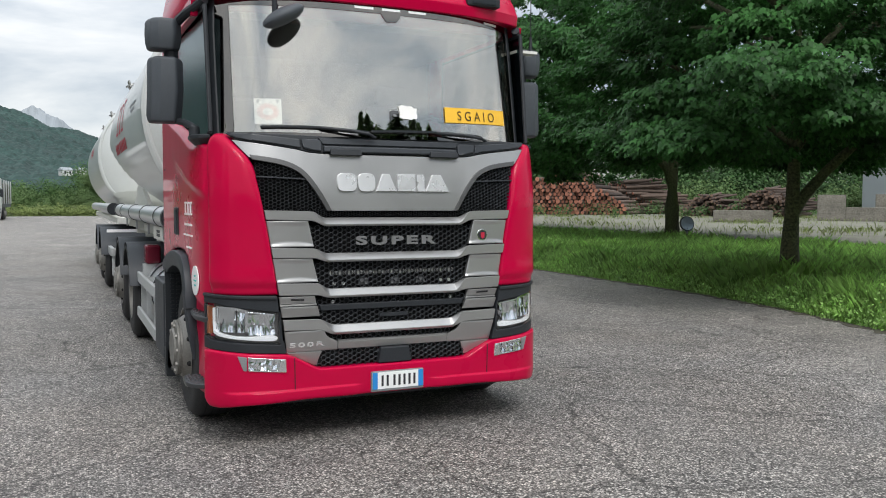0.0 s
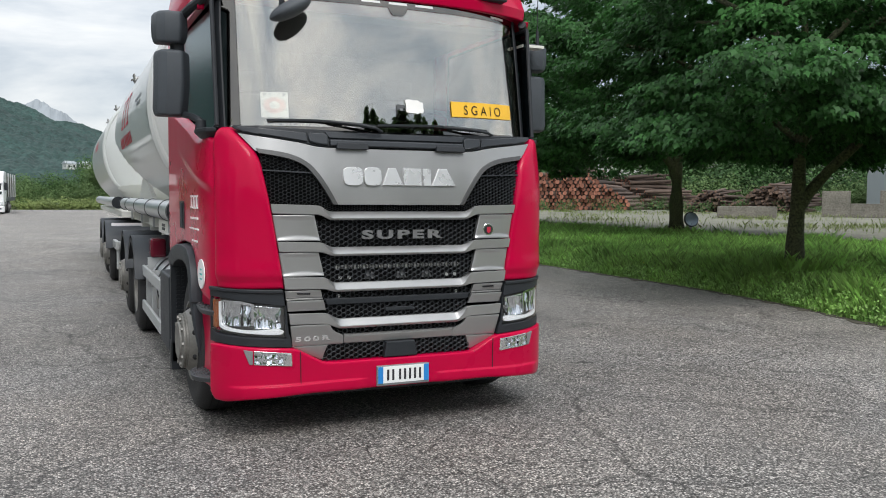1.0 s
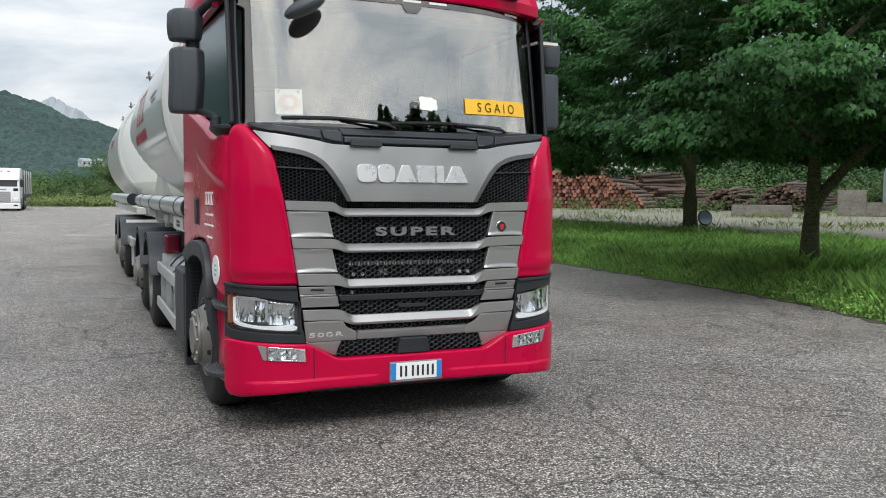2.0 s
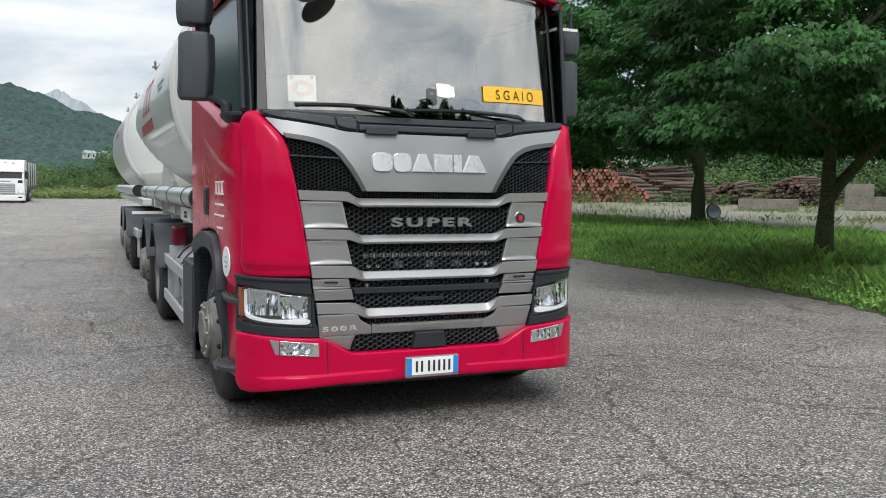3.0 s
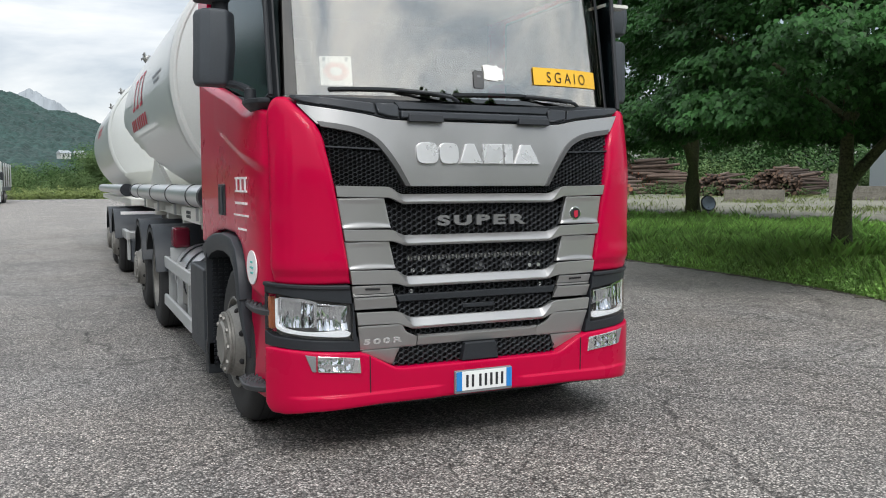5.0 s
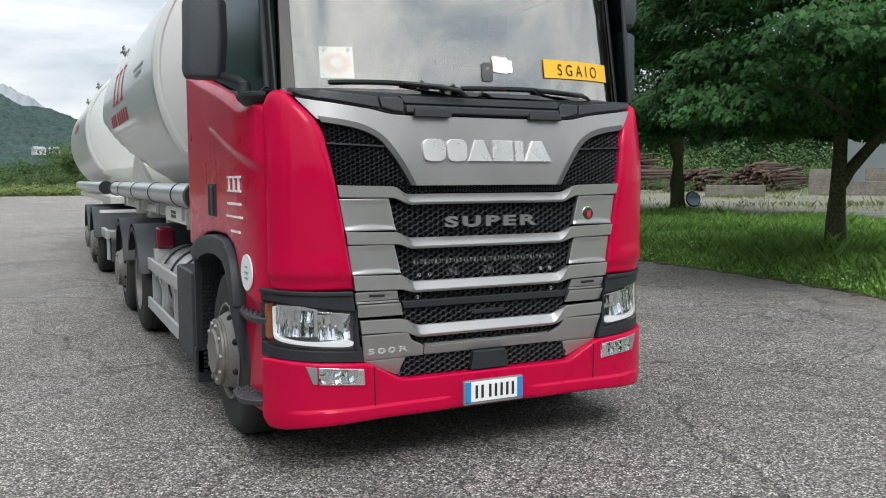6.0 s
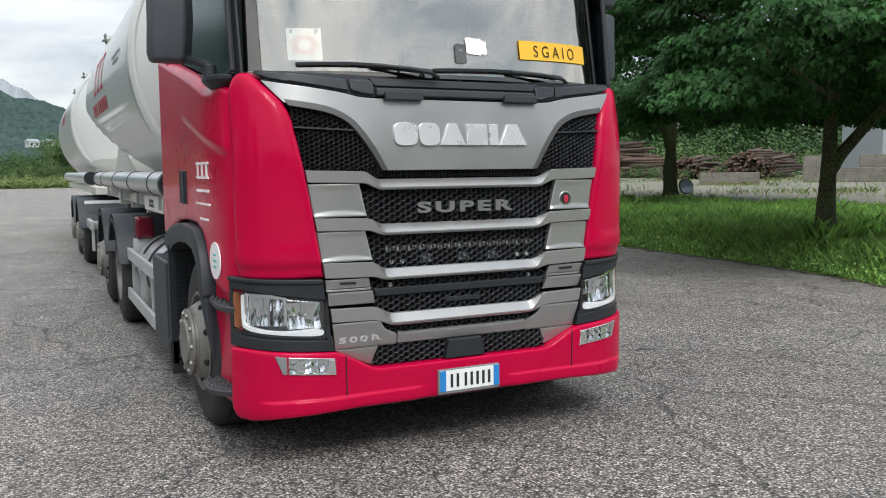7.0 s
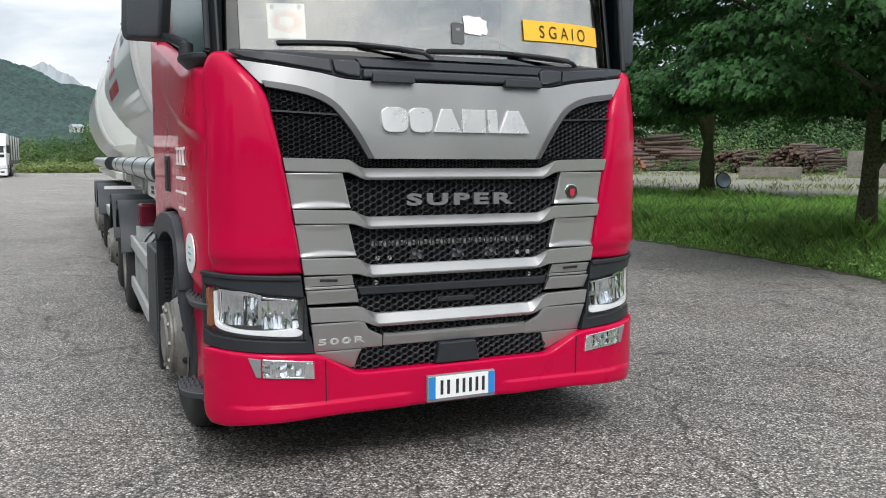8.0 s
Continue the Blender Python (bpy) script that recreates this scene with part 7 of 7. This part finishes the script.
bushes("tall_trees_behind", "clump of tall dark trees behind the lot, mirrored in the windscreen", [(7, 17, -26, -22, 0.5, 1.6, 2.6, 26), (7, 17, -26, -22, 4.5, 1.4, 2.2, 22), (7.5, 16.5, -26, -23, 7.8, 1.2, 1.9, 18), (6.5, 17, -26, -23, 10.2, 0.7, 1.2, 24), (6.5, 16.5, -25, -23, 12.2, 0.4, 0.9, 26), (7, 16, -25, -23, 13.7, 0.25, 0.55, 24)], 31, 150, 0.32)

bushes("wood_beside", "row of trees along the lot's other side, mirrored in tank and door", [(-27, -21, -12, 75, 0.5, 2.0, 3.4, 120), (-27, -21, -12, 75, 4.5, 1.8, 3.0, 100), (-26, -22, -12, 75, 7.5, 1.0, 2.0, 60)], 33, 130, 0.55)


def hill(name, label, rows, depth, material, rough, seed, nx=160, nd=26, crowns=0.0, near=None):
    """A slope under a ridge line given as (x, z) at its own distance; crowns: height of the tree tops on it."""
    y0 = rows[0]
    xs, zs = [p[0] for p in rows[1]], [p[1] for p in rows[1]]
    cols = np.linspace(xs[0], xs[-1], nx + 1)
    if near:
        cols = np.concatenate([np.linspace(xs[0], near[0], nx // 6)[:-1], np.linspace(near[0], near[1], nx), np.linspace(near[1], xs[-1], nx // 6)[1:]])
    n = len(cols)
    V, F = [], []
    for x in cols:
        x = float(x)
        top = float(np.interp(x, xs, zs))
        for j in range(nd + 1):
            f = j / nd
            y = y0 - depth * (1 - f)
            z = -3 + (top + 3) * (f ** 1.15)
            z += rough * f * noise.fractal(Vector((x * 0.02, y * 0.02, seed)), 1.0, 2.0, 4)
            if crowns:
                z += crowns * (abs(noise.noise(Vector((x * 0.11, y * 0.08, seed)))) * 1.3 + 0.6 * abs(noise.noise(Vector((x * 0.3, y * 0.2, seed + 5)))))
            V.append((x * (1 - 0.25 * (1 - f)), y, z))
    for i in range(n - 1):
        for j in range(nd):
            a = i * (nd + 1) + j
            F.append((a, a + nd + 1, a + nd + 2, a + 1))
    b = len(V)
    for x in cols:
        V.append((float(x), y0 + depth, -3))
    for i in range(n - 1):
        F.append((i * (nd + 1) + nd, (i + 1) * (nd + 1) + nd, b + i + 1, b + i))
    return tagged(raw(name, V, F, material, None, False), label, "hill", kind="structure")


# both slopes carry the haze of distance in their colours
hill("wooded_hill", "wooded dark green hillside, blue haze in its colour", (900, [(-700, 320), (-300, 195), (-160, 137), (-81, 100), (-30, 81), (28, 61), (110, 52), (260, 40), (900, 55), (1500, 60)]), 620, "forest", 7, 3.0, 210, 150, 3.0, (-150, 110))
hill("far_mountain", "grey rocky mountain, haze painted into its pale colour", (3000, [(-900, 150), (-300, 190), (-150, 258), (-122, 284), (-96, 295), (-41, 290), (-18, 279), (7, 258), (38, 233), (67, 217), (160, 150), (400, 90)]), 900, "rock", 24, 9.0, 300, 20)

# white lorry far across the lot
def across(bm, outline, x0, x1):
    """A body with an outline in (y, z), from x0 to x1."""
    a = [bm.verts.new((x0, y, z)) for y, z in outline]
    b = [bm.verts.new((x1, y, z)) for y, z in outline]
    bm.faces.new(a)
    bm.faces.new(b[::-1])
    for k in range(len(a)):
        j = (k + 1) % len(a)
        bm.faces.new((a[j], a[k], b[k], b[j]))
    return bm


W = thing("white_lorry", "white tractor lorry with stake-sided load parked far across the lot", "lorry", (-7.3, 64.6, 0), rz=-1)
cab2 = part("cab", across(bmesh.new(), [(0.0, 0.62), (0.0, 1.74), (0.10, 2.32), (0.16, 2.48), (0.34, 2.84), (0.62, 3.13), (1.0, 3.19), (2.2, 3.2), (2.2, 0.62)], -1.24, 1.24), "whitegloss", W, "white cab", 0.09)
part("bumper", across(bmesh.new(), [(-0.06, 0.16), (-0.06, 0.60), (0.3, 0.62), (0.7, 0.62), (0.7, 0.16)], -1.25, 1.25), "whitegloss", cab2, "white bumper", 0.05)
part("windscreen", across(bmesh.new(), [(-0.006, 1.80), (0.074, 2.26), (0.11, 2.26), (0.03, 1.80)], -1.08, 1.08), "pane", cab2, "dark windscreen", 0.02)
part("sun_visor", across(bmesh.new(), [(-0.10, 2.29), (-0.06, 2.41), (0.16, 2.45), (0.12, 2.29)], -1.16, 1.16), "whitegloss", cab2, "white sun visor", 0.02)
part("grille_panel", across(bmesh.new(), [(-0.012, 0.66), (-0.012, 1.42), (0.05, 1.42), (0.05, 0.66)], -0.62, 0.62), "fogblank", cab2, "", 0.01)
for k in range(5):
    z = 0.70 + 0.145 * k
    part("grille_bar", across(bmesh.new(), [(-0.05, z), (-0.035, z + 0.07), (0.0, z + 0.07), (0.0, z)], -0.60, 0.60), "rail", cab2, "", 0.01)
part("name_strip", across(bmesh.new(), [(-0.014, 1.56), (-0.014, 1.63), (0.03, 1.63), (0.03, 1.56)], -0.34, 0.34), "greytext", cab2)
for k in range(3):
    x = -0.5 + 0.5 * k
    bm = bmesh.new()
    box(bm, x - 0.10, x + 0.10, 0.36, 0.6, 2.92, 2.97)
    part("roof_lamp", bm, "pane", cab2, "", 0.01)
for x in (-1, 1):
    part("headlamp", across(bmesh.new(), [(-0.03, 0.70), (-0.015, 0.96), (0.1, 0.96), (0.1, 0.70)], min(x * 0.74, x * 1.16), max(x * 0.74, x * 1.16)), "refl", cab2, "clear headlamp", 0.02)
    part("intake", across(bmesh.new(), [(-0.008, 1.46), (-0.008, 1.68), (0.03, 1.68), (0.03, 1.46)], min(x * 0.80, x * 1.12), max(x * 0.80, x * 1.12)), "pane", cab2, "", 0.01)
    part("fog_lamp", across(bmesh.new(), [(-0.072, 0.36), (-0.072, 0.47), (0.0, 0.47), (0.0, 0.36)], min(x * 0.82, x * 1.08), max(x * 0.82, x * 1.08)), "pane", cab2, "", 0.01)
    bm = bmesh.new()
    box(bm, x * 1.40 - 0.11, x * 1.40 + 0.11, 0.06, 0.24, 1.76, 2.34)
    part("door_mirror", bm, "black", cab2, "black door mirror", 0.04)
    bm = tube(bmesh.new(), [Vector((x * 1.36, 0.16, 2.32)), Vector((x * 1.2, 0.3, 2.42))], 0.025, 8)
    part("mirror_arm", bm, "black", cab2)
    bm = bmesh.new()
    box(bm, min(x * 1.22, x * 1.246), max(x * 1.22, x * 1.246), 0.36, 1.25, 1.82, 2.32)
    part("side_window", bm, "pane", cab2, "", 0.02)
    bm = bmesh.new()
    box(bm, min(x * 0.9, x * 1.248), max(x * 0.9, x * 1.248), 0.72, 1.68, 0.4, 1.06)
    part("wheel_arch", bm, "black", cab2, "", 0.15)
    for y in (1.2, 4.6, 5.9):
        wheel(W, x * 1.2, y, x)
    for k in range(5):
        bm = bmesh.new()
        box(bm, x * 1.2 - 0.04, x * 1.2 + 0.04, 2.6 + k * 2.3, 2.84 + k * 2.3, 1.25, 3.12)
        part("stake", bm, "rail", W, "pale upright stake")
bm = bmesh.new()
box(bm, -1.2, 1.2, 2.5, 12, 0.95, 1.25)
part("bed", bm, "plastic", W, "", 0.03)
bm = bmesh.new()
box(bm, -1.12, 1.12, 2.7, 11.9, 1.25, 2.9)
part("load", bm, "bark", W, "dark timber load", 0.1)
bm = bmesh.new()
box(bm, -1.22, 1.22, 2.45, 2.55, 1.25, 3.15)
part("headboard", bm, "rail", W, "", 0.02)
